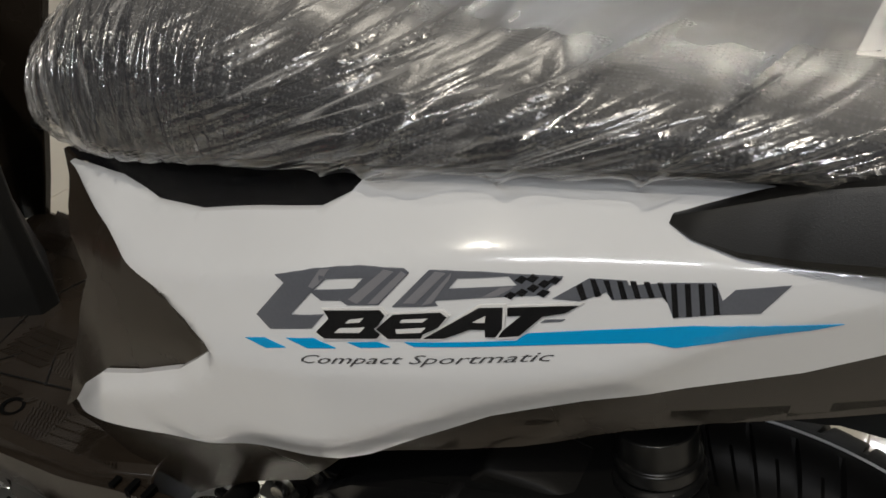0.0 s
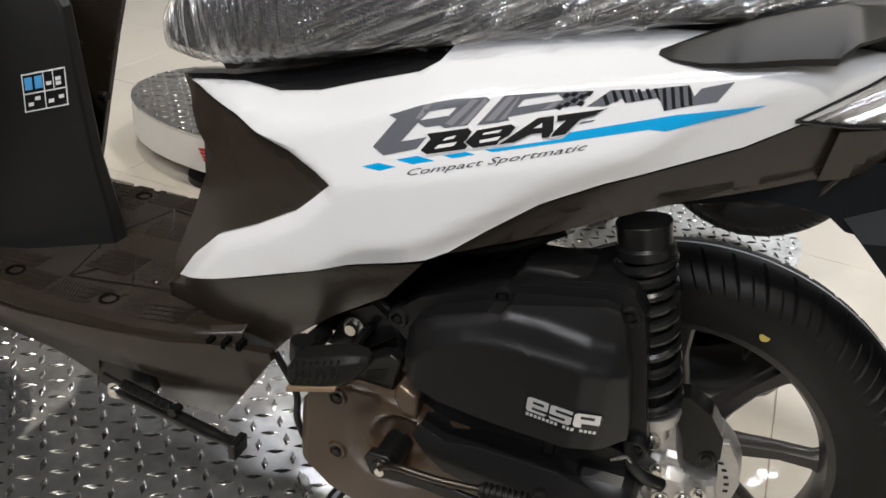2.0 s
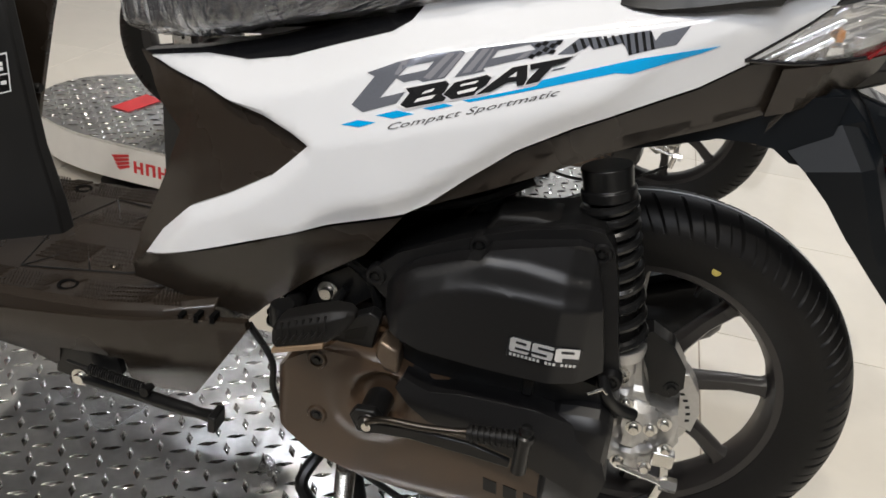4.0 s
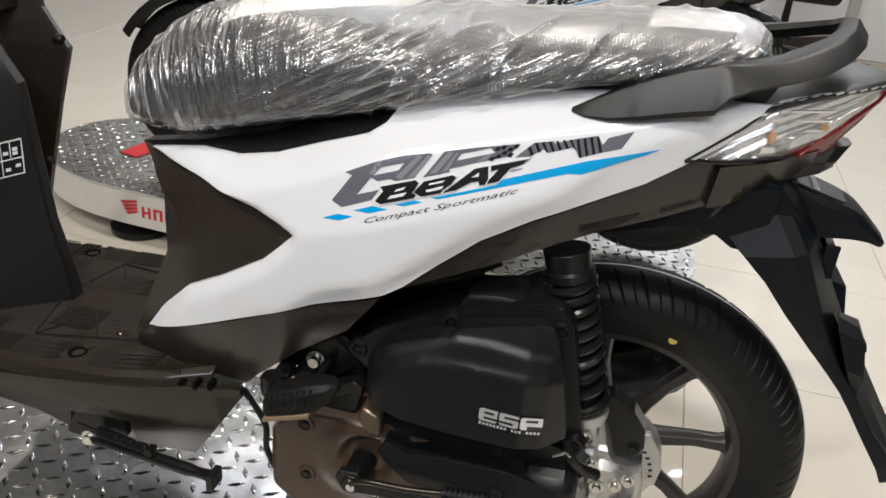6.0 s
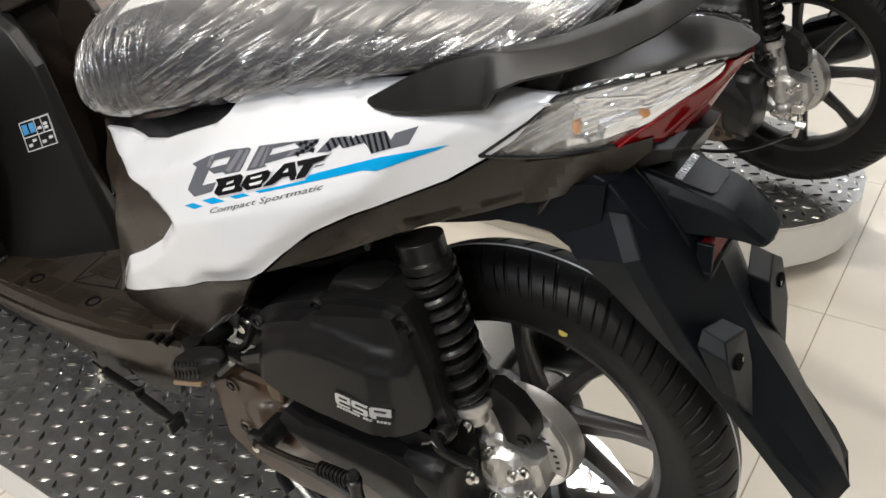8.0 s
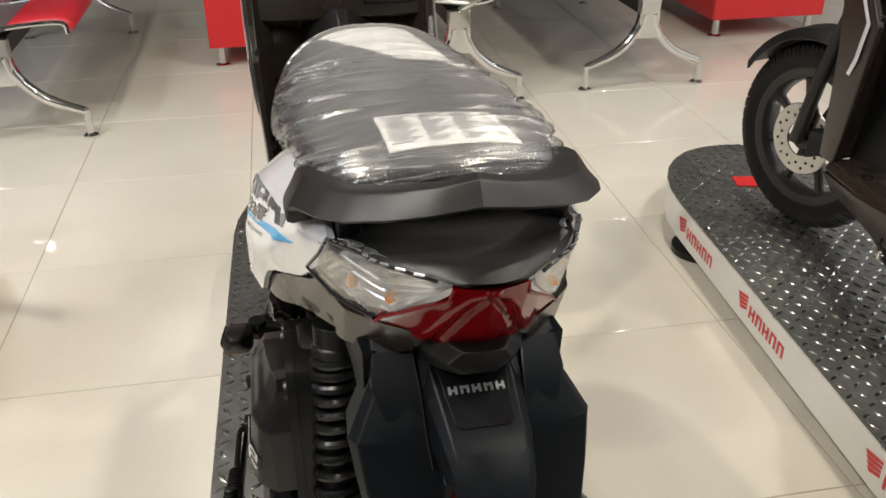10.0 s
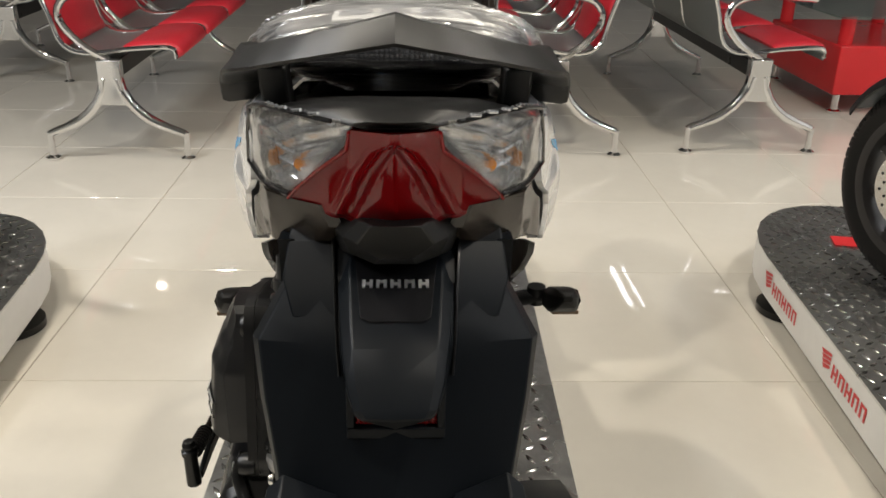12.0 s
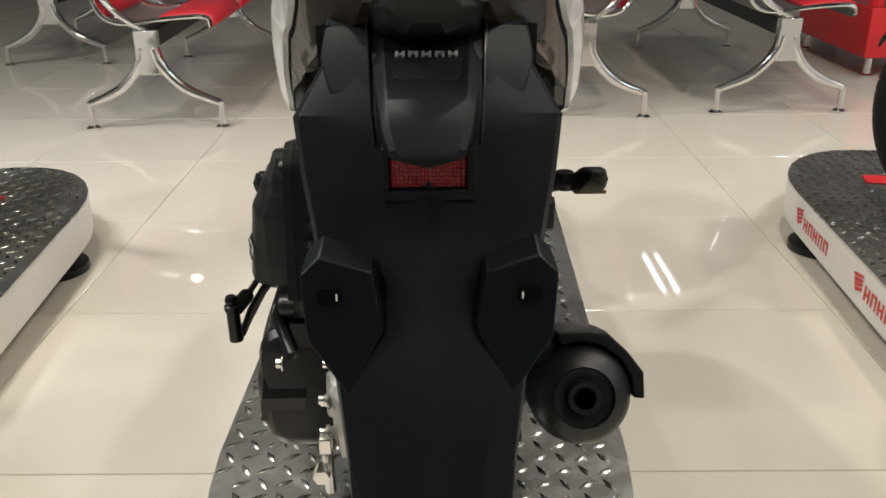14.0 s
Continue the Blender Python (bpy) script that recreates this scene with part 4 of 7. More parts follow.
def add_tail(root):
    clear = [(1.013, 0.862), (1.060, 0.900), (1.084, 0.925), (1.100, 0.930), (1.130, 0.938), (1.170, 0.945), (1.203, 0.948), (1.197, 0.936), (1.168, 0.908), (1.140, 0.885), (1.124, 0.872), (1.093, 0.866), (1.056, 0.862)]
    lamp = part("tail_lamp", merged(*(side_slab(clear, lambda x, z: skin(x, z) - 0.030, 0.004, k, 0.02) for k in (-1, 1))), BLACKMETAL, root, "wide tail lamp with clear and red lenses")

    def ribs(x, z):
        """Two fans of ribs that meet at the amber bulb."""
        if x < 1.094:
            return 0.0075 * abs(math.sin((z * 0.85 - x * 0.55) * 230))
        return 0.0045 * abs(math.sin((z - x * 0.42) * 300)) + 0.002
    for side in (-1, 1):
        part("reflector", side_slab(clear, lambda x, z: skin(x, z) - 0.007 - ribs(x, z), 0.004, side, 0.0022), REFLECTOR, lamp, "ribbed chrome lamp reflector", sharp=70)
        part("clear_lens", side_slab(clear, lambda x, z: skin(x, z) - 0.001, 0.0025, side, 0.015), LENS, lamp, "clear plastic lens", sharp=60)
        for k in range(11):
            x = 1.074 + 0.0115 * k
            z = curve_at(x, [1.06, 1.084, 1.13, 1.17, 1.21], [0.904, 0.9265, 0.9395, 0.946, 0.949])
            y = side * (skin(x, z) + 0.001)
            part("lens_rib", tube([(x, y, z), (x + 0.007, side * (skin(x + 0.007, z + 0.002) + 0.001), z + 0.002)], 0.0012, 6), REFLECTOR, lamp)
        part("amber_bulb", lathe([(0, 0.0065), (0.0030, 0.0050), (0.0040, 0.0), (0.0030, -0.0050), (0, -0.0065)], (1.094, side * (skin(1.094, 0.888) - 0.008), 0.890), "z", 14), AMBER, lamp, "amber bulb")
        part("bulb_holder", side_slab([(1.084, 0.866), (1.104, 0.869), (1.100, 0.881), (1.086, 0.880)], lambda x, z: skin(x, z) - 0.004, 0.006, side, 0.01), REFLECTOR, lamp, "bright bulb holder", 0.001)
        # bright slanting bar beside the red lens, seen from behind
        rake = [(x, skin(x, z) - 0.0035, z) for x, z in ((1.200, 0.937), (1.178, 0.917), (1.150, 0.899), (1.116, 0.884))]
        rings = []
        for (x, y, z), w in zip(rake, (0.004, 0.006, 0.008, 0.006)):
            rings.append([(x - 0.001, side * y, z - w), (x + 0.001, side * y, z + w), (x - 0.010, side * (y - 0.004), z + w), (x - 0.010, side * (y - 0.004), z - w)])
        part("lamp_bar", loft(rings), REFLECTOR, lamp, "bright slanting reflector bar", 0.0008)
        for k in range(4):
            x0, z = 1.105 + 0.010 * k, 0.922 - 0.011 * k
            pts = [(x0 + q, side * (skin(x0 + q, z) - 0.004), z) for q in (0.0, 0.016 - 0.002 * k, 0.030 - 0.005 * k, 0.044 - 0.010 * k)]
            part("lens_step", tube(pts, 0.0016, 6), REFLECTOR, lamp, "thin chrome step behind the lens")
    # red centre lens: across the tail, raked forwards downwards
    bm = bmesh.new()
    rows = []
    for i in range(41):
        v = i / 40
        z = 0.8665 + 0.0755 * v
        half = curve_at(v, [0, 0.05, 0.09, 0.18, 0.48, 0.80, 1.0], [0.050, 0.0735, 0.0745, 0.0675, 0.0515, 0.0285, 0.0265])
        row = []
        for j in range(73):
            u = -1 + j / 36
            y = u * half
            s = 1.222 - 0.009 * (abs(y) / 0.028) ** 1.25 if abs(y) < 0.028 else curve_at(abs(y), [0.028, 0.044, 0.075, 0.101], [1.213, 1.2, 1.17, 1.127])
            x = s - 0.53 * (0.955 - z)
            # a sunken arch with a flat tongue inside it
            arch = curve_at(z, [0.8665, 0.876, 0.910, 0.928, 0.935], [0.040, 0.036, 0.0225, 0.012, 0.0])
            gap = arch - abs(y)
            ridge = 0.0010 * ease((0.004 - abs(gap + 0.003)) / 0.004)
            dip = 0.0050 * ease(gap / 0.0050) * (1 - ease((gap - 0.008) / 0.005)) + 0.0015 * ease((gap - 0.009) / 0.005)
            row.append((x + ridge - dip - 0.001, y, z))
        rows.append(row)
    front = [[bm.verts.new(p) for p in r] for r in rows]
    back = [[bm.verts.new((p[0] - 0.012, p[1] * 0.96, p[2])) for p in r] for r in rows]
    for g, flip in ((front, 1), (back, -1)):
        for i in range(40):
            for j in range(72):
                bm.faces.new((g[i][j], g[i][j + 1], g[i + 1][j + 1], g[i + 1][j])[::flip])
    for i in range(40):
        for j in (0, 72):
            bm.faces.new((front[i][j], front[i + 1][j], back[i + 1][j], back[i][j]))
    for j in range(72):
        for i in (0, 40):
            bm.faces.new((front[i][j], front[i][j + 1], back[i][j + 1], back[i][j]))
    part("red_lens", bm, RED_LENS, lamp, "deep red centre lens", 0.0, 25)
    for side in (-1, 1):
        part("lens_edge", tube([(1.2042, side * 0.0272, 0.9405), (1.1975, side * 0.0295, 0.9275), (1.1655, side * 0.0525, 0.9025), (1.1360, side * 0.0700, 0.8795), (1.1270, side * 0.0760, 0.8705)], 0.0013, 8), DEEP_RED, lamp, "bright edge of the red lens")
        rim = [(1.013, 0.862), (1.060, 0.900), (1.084, 0.925), (1.100, 0.930), (1.130, 0.938), (1.170, 0.945), (1.200, 0.946)]
        part("lens_rim", tube([(x, side * (skin(x, z) + 0.0002), z) for x, z in rim], 0.0016, 8), GLOSSBLACK, lamp, "black rim of the clear lens")
        rim = [(1.013, 0.862), (1.035, 0.862), (1.056, 0.862), (1.075, 0.864), (1.093, 0.866), (1.110, 0.869), (1.124, 0.872)]
        part("lens_rim", tube([(x, side * (skin(x, z) + 0.0002), z) for x, z in rim], 0.0018, 8), GLOSSBLACK, lamp, "black rim of the clear lens")
        part("amber_disc", tube([(1.1430, side * 0.0640, 0.9010), (1.1490, side * 0.0650, 0.9030)], [0.0050, 0.0030], 14), AMBER, lamp, "amber bulb behind the lens")
    # top cowl between grab rail and lamp: low saddle behind the seat
    rings = []
    for x, w, zt, zb in ((0.985, 0.116, 0.914, 0.895), (1.04, 0.112, 0.922, 0.903), (1.085, 0.104, 0.932, 0.913), (1.13, 0.090, 0.944, 0.930), (1.17, 0.070, 0.951, 0.940), (1.20, 0.048, 0.953, 0.944), (1.218, 0.026, 0.950, 0.945)):
        r = []
        for u in (-1, -0.97, -0.85, -0.6, -0.3, 0, 0.3, 0.6, 0.85, 0.97, 1):
            r.append((x - 0.012 * abs(u) ** 2, u * w, zb + (zt - zb) * (1 - abs(u) ** 4)))
        drop = 0.010 if x < 1.19 else 0.002
        r += [(x - 0.01, w * 0.7, zb - drop), (x - 0.01, -w * 0.7, zb - drop)]
        rings.append(r)
    part("tail_cowl", loft(rings), DARK2, root, "black tail cowl", 0.001)
    # folded wall that closes the tail under each clear lens
    for side in (-1, 1):
        rings = []
        for i in range(9):
            z = 0.870 - 0.095 * i / 8
            x = 1.104 - 0.55 * (0.870 - z)
            out = skin(x - 0.01, z) - 0.003
            ys = [0.044, 0.044 + 0.35 * (out - 0.044), 0.044 + 0.62 * (out - 0.044), 0.044 + 0.80 * (out - 0.044), out]
            xs = [x + 0.030, x + 0.024, x + 0.016 + 0.006 * math.sin(0.9 * i), x + 0.004, x - 0.006]
            rings.append([(a, side * b, z) for a, b in zip(xs, ys)] + [(a - 0.006, side * b, z) for a, b in zip(xs[::-1], ys[::-1])])
        part("tail_wall", loft(rings), DARK, root, "dark folded wall under the lamp", 0.001, 14)
    # under-lamp cowl: a raised trapezoid between two folded cheeks
    rings = []
    for x, w, zt, zb in ((1.06, 0.060, 0.862, 0.815), (1.12, 0.052, 0.868, 0.820), (1.15, 0.044, 0.872, 0.828), (1.172, 0.036, 0.873, 0.836), (1.186, 0.026, 0.874, 0.846)):
        rings.append([(x - 0.010, -w, zt - 0.018), (x, -w * 0.66, zt - 0.001), (x + 0.004, -w * 0.40, zt), (x + 0.004, w * 0.40, zt), (x, w * 0.66, zt - 0.001), (x - 0.010, w, zt - 0.018), (x - 0.012, w * 0.86, zb + 0.006), (x - 0.008, w * 0.4, zb), (x - 0.008, -w * 0.4, zb), (x - 0.012, -w * 0.86, zb + 0.006)])
    part("under_lamp_cowl", loft(rings), DARK2, root, "black cowl under the tail lamp", 0.0012, 20)
    for side in (-1, 1):
        cheek = [(1.046, 0.808), (1.085, 0.820), (1.128, 0.838), (1.146, 0.856), (1.150, 0.874), (1.122, 0.869), (1.080, 0.862), (1.050, 0.856)]
        part("tail_cheek", side_slab(cheek, lambda x, z: skin(x, z) + 0.001 + 0.006 * max(0.0, 1 - abs((x - 1.085) - 0.6 * (z - 0.845)) / 0.022), 0.010, side, 0.008), DARK, root, "dark folded cheek under the lamp", 0.001, 12)


def add_grab_rail(root):
    keys = [  # x, y, z of the middle, half height, half width
        (0.893, 0.121, 0.897, 0.002, 0.003), (0.906, 0.122, 0.900, 0.0065, 0.009), (0.930, 0.121, 0.907, 0.0130, 0.015), (0.960, 0.120, 0.918, 0.0185, 0.018), (1.000, 0.119, 0.931, 0.0215, 0.019), (1.028, 0.117, 0.938, 0.0225, 0.020),
        (1.034, 0.116, 0.946, 0.0150, 0.020), (1.054, 0.109, 0.953, 0.0105, 0.022), (1.090, 0.096, 0.962, 0.0090, 0.023), (1.116, 0.078, 0.970, 0.0090, 0.023), (1.139, 0.055, 0.979, 0.0085, 0.019), (1.154, 0.028, 0.987, 0.0085, 0.016), (1.160, 0.0, 0.994, 0.0090, 0.015)]
    pts = []
    for a, b in zip(keys, keys[1:]):
        pts += [tuple(np.array(a) + (np.array(b) - np.array(a)) * k / 4) for k in range(4)]
    pts.append(keys[-1])
    pts = [(x, -y, z, h, w) for x, y, z, h, w in pts] + [tuple(p) for p in pts[-2::-1]]
    rings = []
    for i, (x, y, z, h, w) in enumerate(pts):
        a, b = pts[max(i - 2, 0)], pts[min(i + 2, len(pts) - 1)]
        d = Vector((b[0] - a[0], b[1] - a[1], 0)).normalized()
        n = Vector((d.y, -d.x, 0))
        up = Vector((0, 0, 1))
        c = Vector((x, y, z))
        rings.append([c + n * (w * u) + up * (h * v) for u, v in ((-0.80, 0.95), (-0.3, 1.04), (0.10, 1.0), (0.24, 0.84), (1.0, -0.70), (0.94, -0.96), (0.70, -1.04), (-0.60, -0.9), (-1.0, 0.2))])
    part("grab_rail", loft(rings), DARK2, root, "matt black grab rail round the seat", 0.0012, 24)
    for side in (-1, 1):
        part("rail_foot", loft([[(x, side * y0, z), (x, side * y1, z), (x + 0.03, side * y1, z), (x + 0.03, side * y0, z)] for z, x, y0, y1 in ((0.905, 1.040, 0.076, 0.096), (0.940, 1.056, 0.078, 0.098), (0.955, 1.062, 0.078, 0.098))]), DARK2, root, "black foot of the grab rail", 0.002)


def add_fender(root):
    # long flap: rear face, half width, front edge; straight-edged outline with corners
    keys = [(1.098, 0.846, 0.074, 1.010, 0.795), (1.128, 0.836, 0.077, 1.035, 0.792), (1.150, 0.818, 0.081, 1.062, 0.784), (1.176, 0.780, 0.1045, 1.096, 0.760), (1.194, 0.742, 0.099, 1.125, 0.732), (1.214, 0.700, 0.090, 1.156, 0.694), (1.243, 0.650, 0.080, 1.196, 0.650),
            (1.278, 0.602, 0.071, 1.242, 0.602), (1.311, 0.553, 0.062, 1.288, 0.556), (1.346, 0.503, 0.055, 1.332, 0.508), (1.358, 0.480, 0.048, 1.350, 0.484)]
    rings = []
    for (a, b) in zip(keys, keys[1:] + keys[-1:]):
        for k in range(3 if a is not b else 1):
            x, z, w, xf, zf = np.array(a) + (np.array(b) - np.array(a)) * k / 3
            r = []
            for u, out in ((-1, -0.030), (-0.94, -0.016), (-0.60, -0.005), (-0.12, 0.002), (0, 0.0045), (0.12, 0.002), (0.60, -0.005), (0.94, -0.016), (1, -0.030)):
                r.append((x + out, u * w, z + 0.3 * out))
            for u in (1.0, 0.9, -0.9, -1.0):
                q = 1.0 if abs(u) == 1.0 else 0.9
                r.append((x + (xf - x) * q, u * w * 0.97, z + (zf - z) * q))
            rings.append(r)
    flap = part("rear_fender", loft(rings), FENDER, root, "long charcoal rear mudguard", 0.0015, 14)
    # forward arm of the mudguard under the tail
    cheek = [(0.90, 0.742), (0.94, 0.772), (1.00, 0.806), (1.05, 0.822), (1.12, 0.836), (1.112, 0.760), (1.083, 0.762), (1.065, 0.774), (1.042, 0.777), (1.010, 0.776), (0.972, 0.762), (0.93, 0.748)]
    for side in (-1, 1):
        part("fender_cheek", side_slab(cheek, lambda x, z: curve_at(x, [0.90, 1.0, 1.11], [0.084, 0.094, 0.086]), 0.012, side, 0.04), FENDER, flap, "", 0.002)
        # folded wing beside the hood, ending in a slanting step
        wing = [[(x, side * y0, z), (x - 0.006, side * y1, z - 0.004), (x - 0.030, side * (y1 + 0.001), z - 0.012), (x - 0.030, side * y0, z - 0.020)] for x, z, y0, y1 in ((1.096, 0.849, 0.046, 0.0770), (1.126, 0.838, 0.045, 0.0790), (1.147, 0.818, 0.043, 0.0815), (1.1620, 0.796, 0.042, 0.074), (1.168, 0.784, 0.041, 0.056))]
        part("fender_wing", loft(wing), FENDER, flap, "folded wing of the mudguard", 0.0015, 14)
        part("fender_seam", tube([(1.100, side * 0.0465, 0.850), (1.128, side * 0.0455, 0.838), (1.150, side * 0.0435, 0.815), (1.1735, side * 0.0415, 0.780), (1.1850, side * 0.0395, 0.760)], 0.0012, 6), BLACKMETAL, flap, "dark seam beside the hood")
    # thick beak-shaped lamp hood
    rings = []
    for x, zt, zs, zb, w in ((1.085, 0.840, 0.830, 0.780, 0.0455), (1.131, 0.829, 0.817, 0.766, 0.0425), (1.165, 0.819, 0.811, 0.767, 0.040), (1.205, 0.8075, 0.801, 0.770, 0.0365), (1.218, 0.801, 0.795, 0.7705, 0.0345), (1.236, 0.786, 0.783, 0.769, 0.0315), (1.249, 0.774, 0.772, 0.764, 0.0265), (1.2525, 0.769, 0.768, 0.763, 0.022)):
        rings.append([(x - 0.003, -w, zs), (x, -w * 0.80, zt), (x + 0.001, 0, zt + 0.0004), (x, w * 0.80, zt), (x - 0.003, w, zs), (x - 0.004, w * 0.97, zb + 0.003), (x, 0, zb - 0.001), (x - 0.004, -w * 0.97, zb + 0.003)])
    hood = part("lamp_hood", loft(rings), FENDER, flap, "thick beak-shaped charcoal hood", 0.0012, 14)
    top = lambda x: curve_at(x, [1.085, 1.131, 1.165, 1.205], [0.840, 0.829, 0.819, 0.8075])
    plate = [(1.128, -0.0305), (1.128, 0.0305), (1.196, 0.0235), (1.200, 0.018), (1.200, -0.018), (1.196, -0.0235)]
    part("hood_plate", shell(flat(plate, 0.02), lambda x, y: (x, y, top(x) + 0.0022), lambda x, y: (x, y, top(x) - 0.002)), GLOSSBLACK, hood, "gloss black plate on the hood", 0.0008)
    at, up, fwd = Vector((1.168, 0, top(1.168))), Vector((-0.954, 0, 0.30)), Vector((0.30, 0, 0.954))
    for k in range(5):
        y = -0.0232 + 0.0097 * k
        strokes = ((0, 0.0022, 0, 0.0072), (0.0050, 0.0072, 0, 0.0072), (0.0020, 0.0052, 0.0026 + 0.0022 * (k % 2), 0.0044 + 0.0022 * (k % 2)))
        for a0, a1, b0, b1 in strokes:
            part("badge_bar", shell(flat([(y + a0, b0), (y + a1, b0), (y + a1, b1), (y + a0, b1)], 0.02), lambda a, b: at + Vector((0, a, 0)) + up * b + fwd * 0.0034, lambda a, b: at + Vector((0, a, 0)) + up * b + fwd * 0.001), SILVER, hood, "small silver badge bar")
    # reflector in two halves of small prisms, in a dark tray
    part("reflector_frame", merged(box(1.19, 1.2060, -0.034, 0.034, 0.722, 0.7305), box(1.19, 1.2060, -0.034, -0.0285, 0.7305, 0.762), box(1.19, 1.2060, 0.0285, 0.034, 0.7305, 0.762)), FENDER, flap, "", 0.001)
    for side in (-1, 1):
        half = part("rear_reflector", box(1.192, 1.2020, min(0, side * 0.028), max(0, side * 0.028), 0.731, 0.760), DEEP_RED, flap, "red rectangular reflector", 0.001)
        bm = bmesh.new()
        for i in range(9):
            for j in range(9):
                y, z = side * (0.0025 + 0.003 * i), 0.733 + 0.003 * j
                a = [bm.verts.new((1.2021, y + q, z + p)) for q, p in ((-0.0014, -0.0014), (0.0014, -0.0014), (0.0014, 0.0014), (-0.0014, 0.0014))]
                c = bm.verts.new((1.2030, y, z))
                for k in range(4):
                    bm.faces.new((a[k], a[(k + 1) % 4], c))
        part("reflector_prism", bm, DEEP_RED, half, "field of tiny prisms", kind="stuff")
    # number plate brackets: boxed, ending in a point below, each with a slot
    for side in (-1, 1):
        back = [(1.214, -0.078, 0.700), (1.222, -0.040, 0.688), (1.236, -0.034, 0.646), (1.262, -0.058, 0.590), (1.236, -0.086, 0.640), (1.214, -0.090, 0.688)]
        face = [(1.237, -0.079, 0.692), (1.246, -0.041, 0.683), (1.254, -0.034, 0.640), (1.267, -0.060, 0.594), (1.257, -0.089, 0.636), (1.245, -0.0925, 0.681)]
        b = part("plate_bracket", loft([[(x, -side * y, z) for x, y, z in back], [(x, -side * y, z) for x, y, z in face]]), FENDER, flap, "boxed plate bracket", 0.0015, 18)
        ring = []
        for q in range(16):
            a = 2 * math.pi * q / 16
            c, s = math.cos(a), math.sin(a)
            ring.append((side * (0.0715 + 0.0088 * math.copysign(abs(c) ** 0.6, c)), 0.6675 + 0.0058 * math.copysign(abs(s) ** 0.6, s)))
        slant = lambda y, z: 1.2455 + 0.24 * (0.684 - z)
        # solid black plug; the shade inside the slot is its colour
        part("bracket_slot", loft([[(slant(y, z) + 0.0022, y, z) for y, z in ring], [(slant(y, z) - 0.012, y, z) for y, z in ring]]), SHADE_BLACK, b, "slot drawn as a black plug for its shade")
        # added silver sliver, in place of the light that shows through the slot
        part("slot_insert", box(1.2500, 1.2524, min(side * 0.0655, side * 0.0668), max(side * 0.0655, side * 0.0668), 0.6645, 0.6695), SILVER, b, "pale sliver for the light seen through the slot")


def add_shock(root):
    top, low = Vector((0.9115, -0.094, 0.724)), Vector((0.970, -0.108, 0.505))
    d = (low - top).normalized()
    s = part("shock_absorber", tube([top - d * 0.005, top + d * 0.018, top + d * 0.019, top + d * 0.030], [0.0275, 0.0265, 0.0295, 0.0290], 28), BLACKMETAL, root, "black rear shock absorber", 0.001)
    n = Vector((0, 1, 0))
    w = d.cross(n)
    a0, a1, turns = 0.030, 0.204, 10.0
    pts = []
    for i in range(300):
        t = i / 299
        a = 2 * math.pi * turns * (1.32 * t - 0.32 * t * t)
        pts.append(top + d * (a0 + (a1 - a0) * t) + 0.0265 * (math.cos(a) * n + math.sin(a) * w))
    part("coil_spring", tube(pts, 0.0056, 8), BLACKMETAL, s, "gloss black coil spring")
    part("damper_rod", tube([top + d * 0.03, top + d * 0.205], 0.0205, 20), RUBBER, s, "black damper body")
    part("lower_cup", tube([top + d * 0.202, top + d * 0.206, top + d * 0.216], [0.029, 0.0295, 0.026], 24), ALU, s, "aluminium spring cup")
    part("lower_eye", tube([top + d * 0.212, top + d * 0.236], [0.018, 0.015], 16), ALU, s)
    part("lower_bolt", bolt_mesh((low.x, -0.128, low.z - 0.002), 0.011), STEEL, s, "bright bolt")


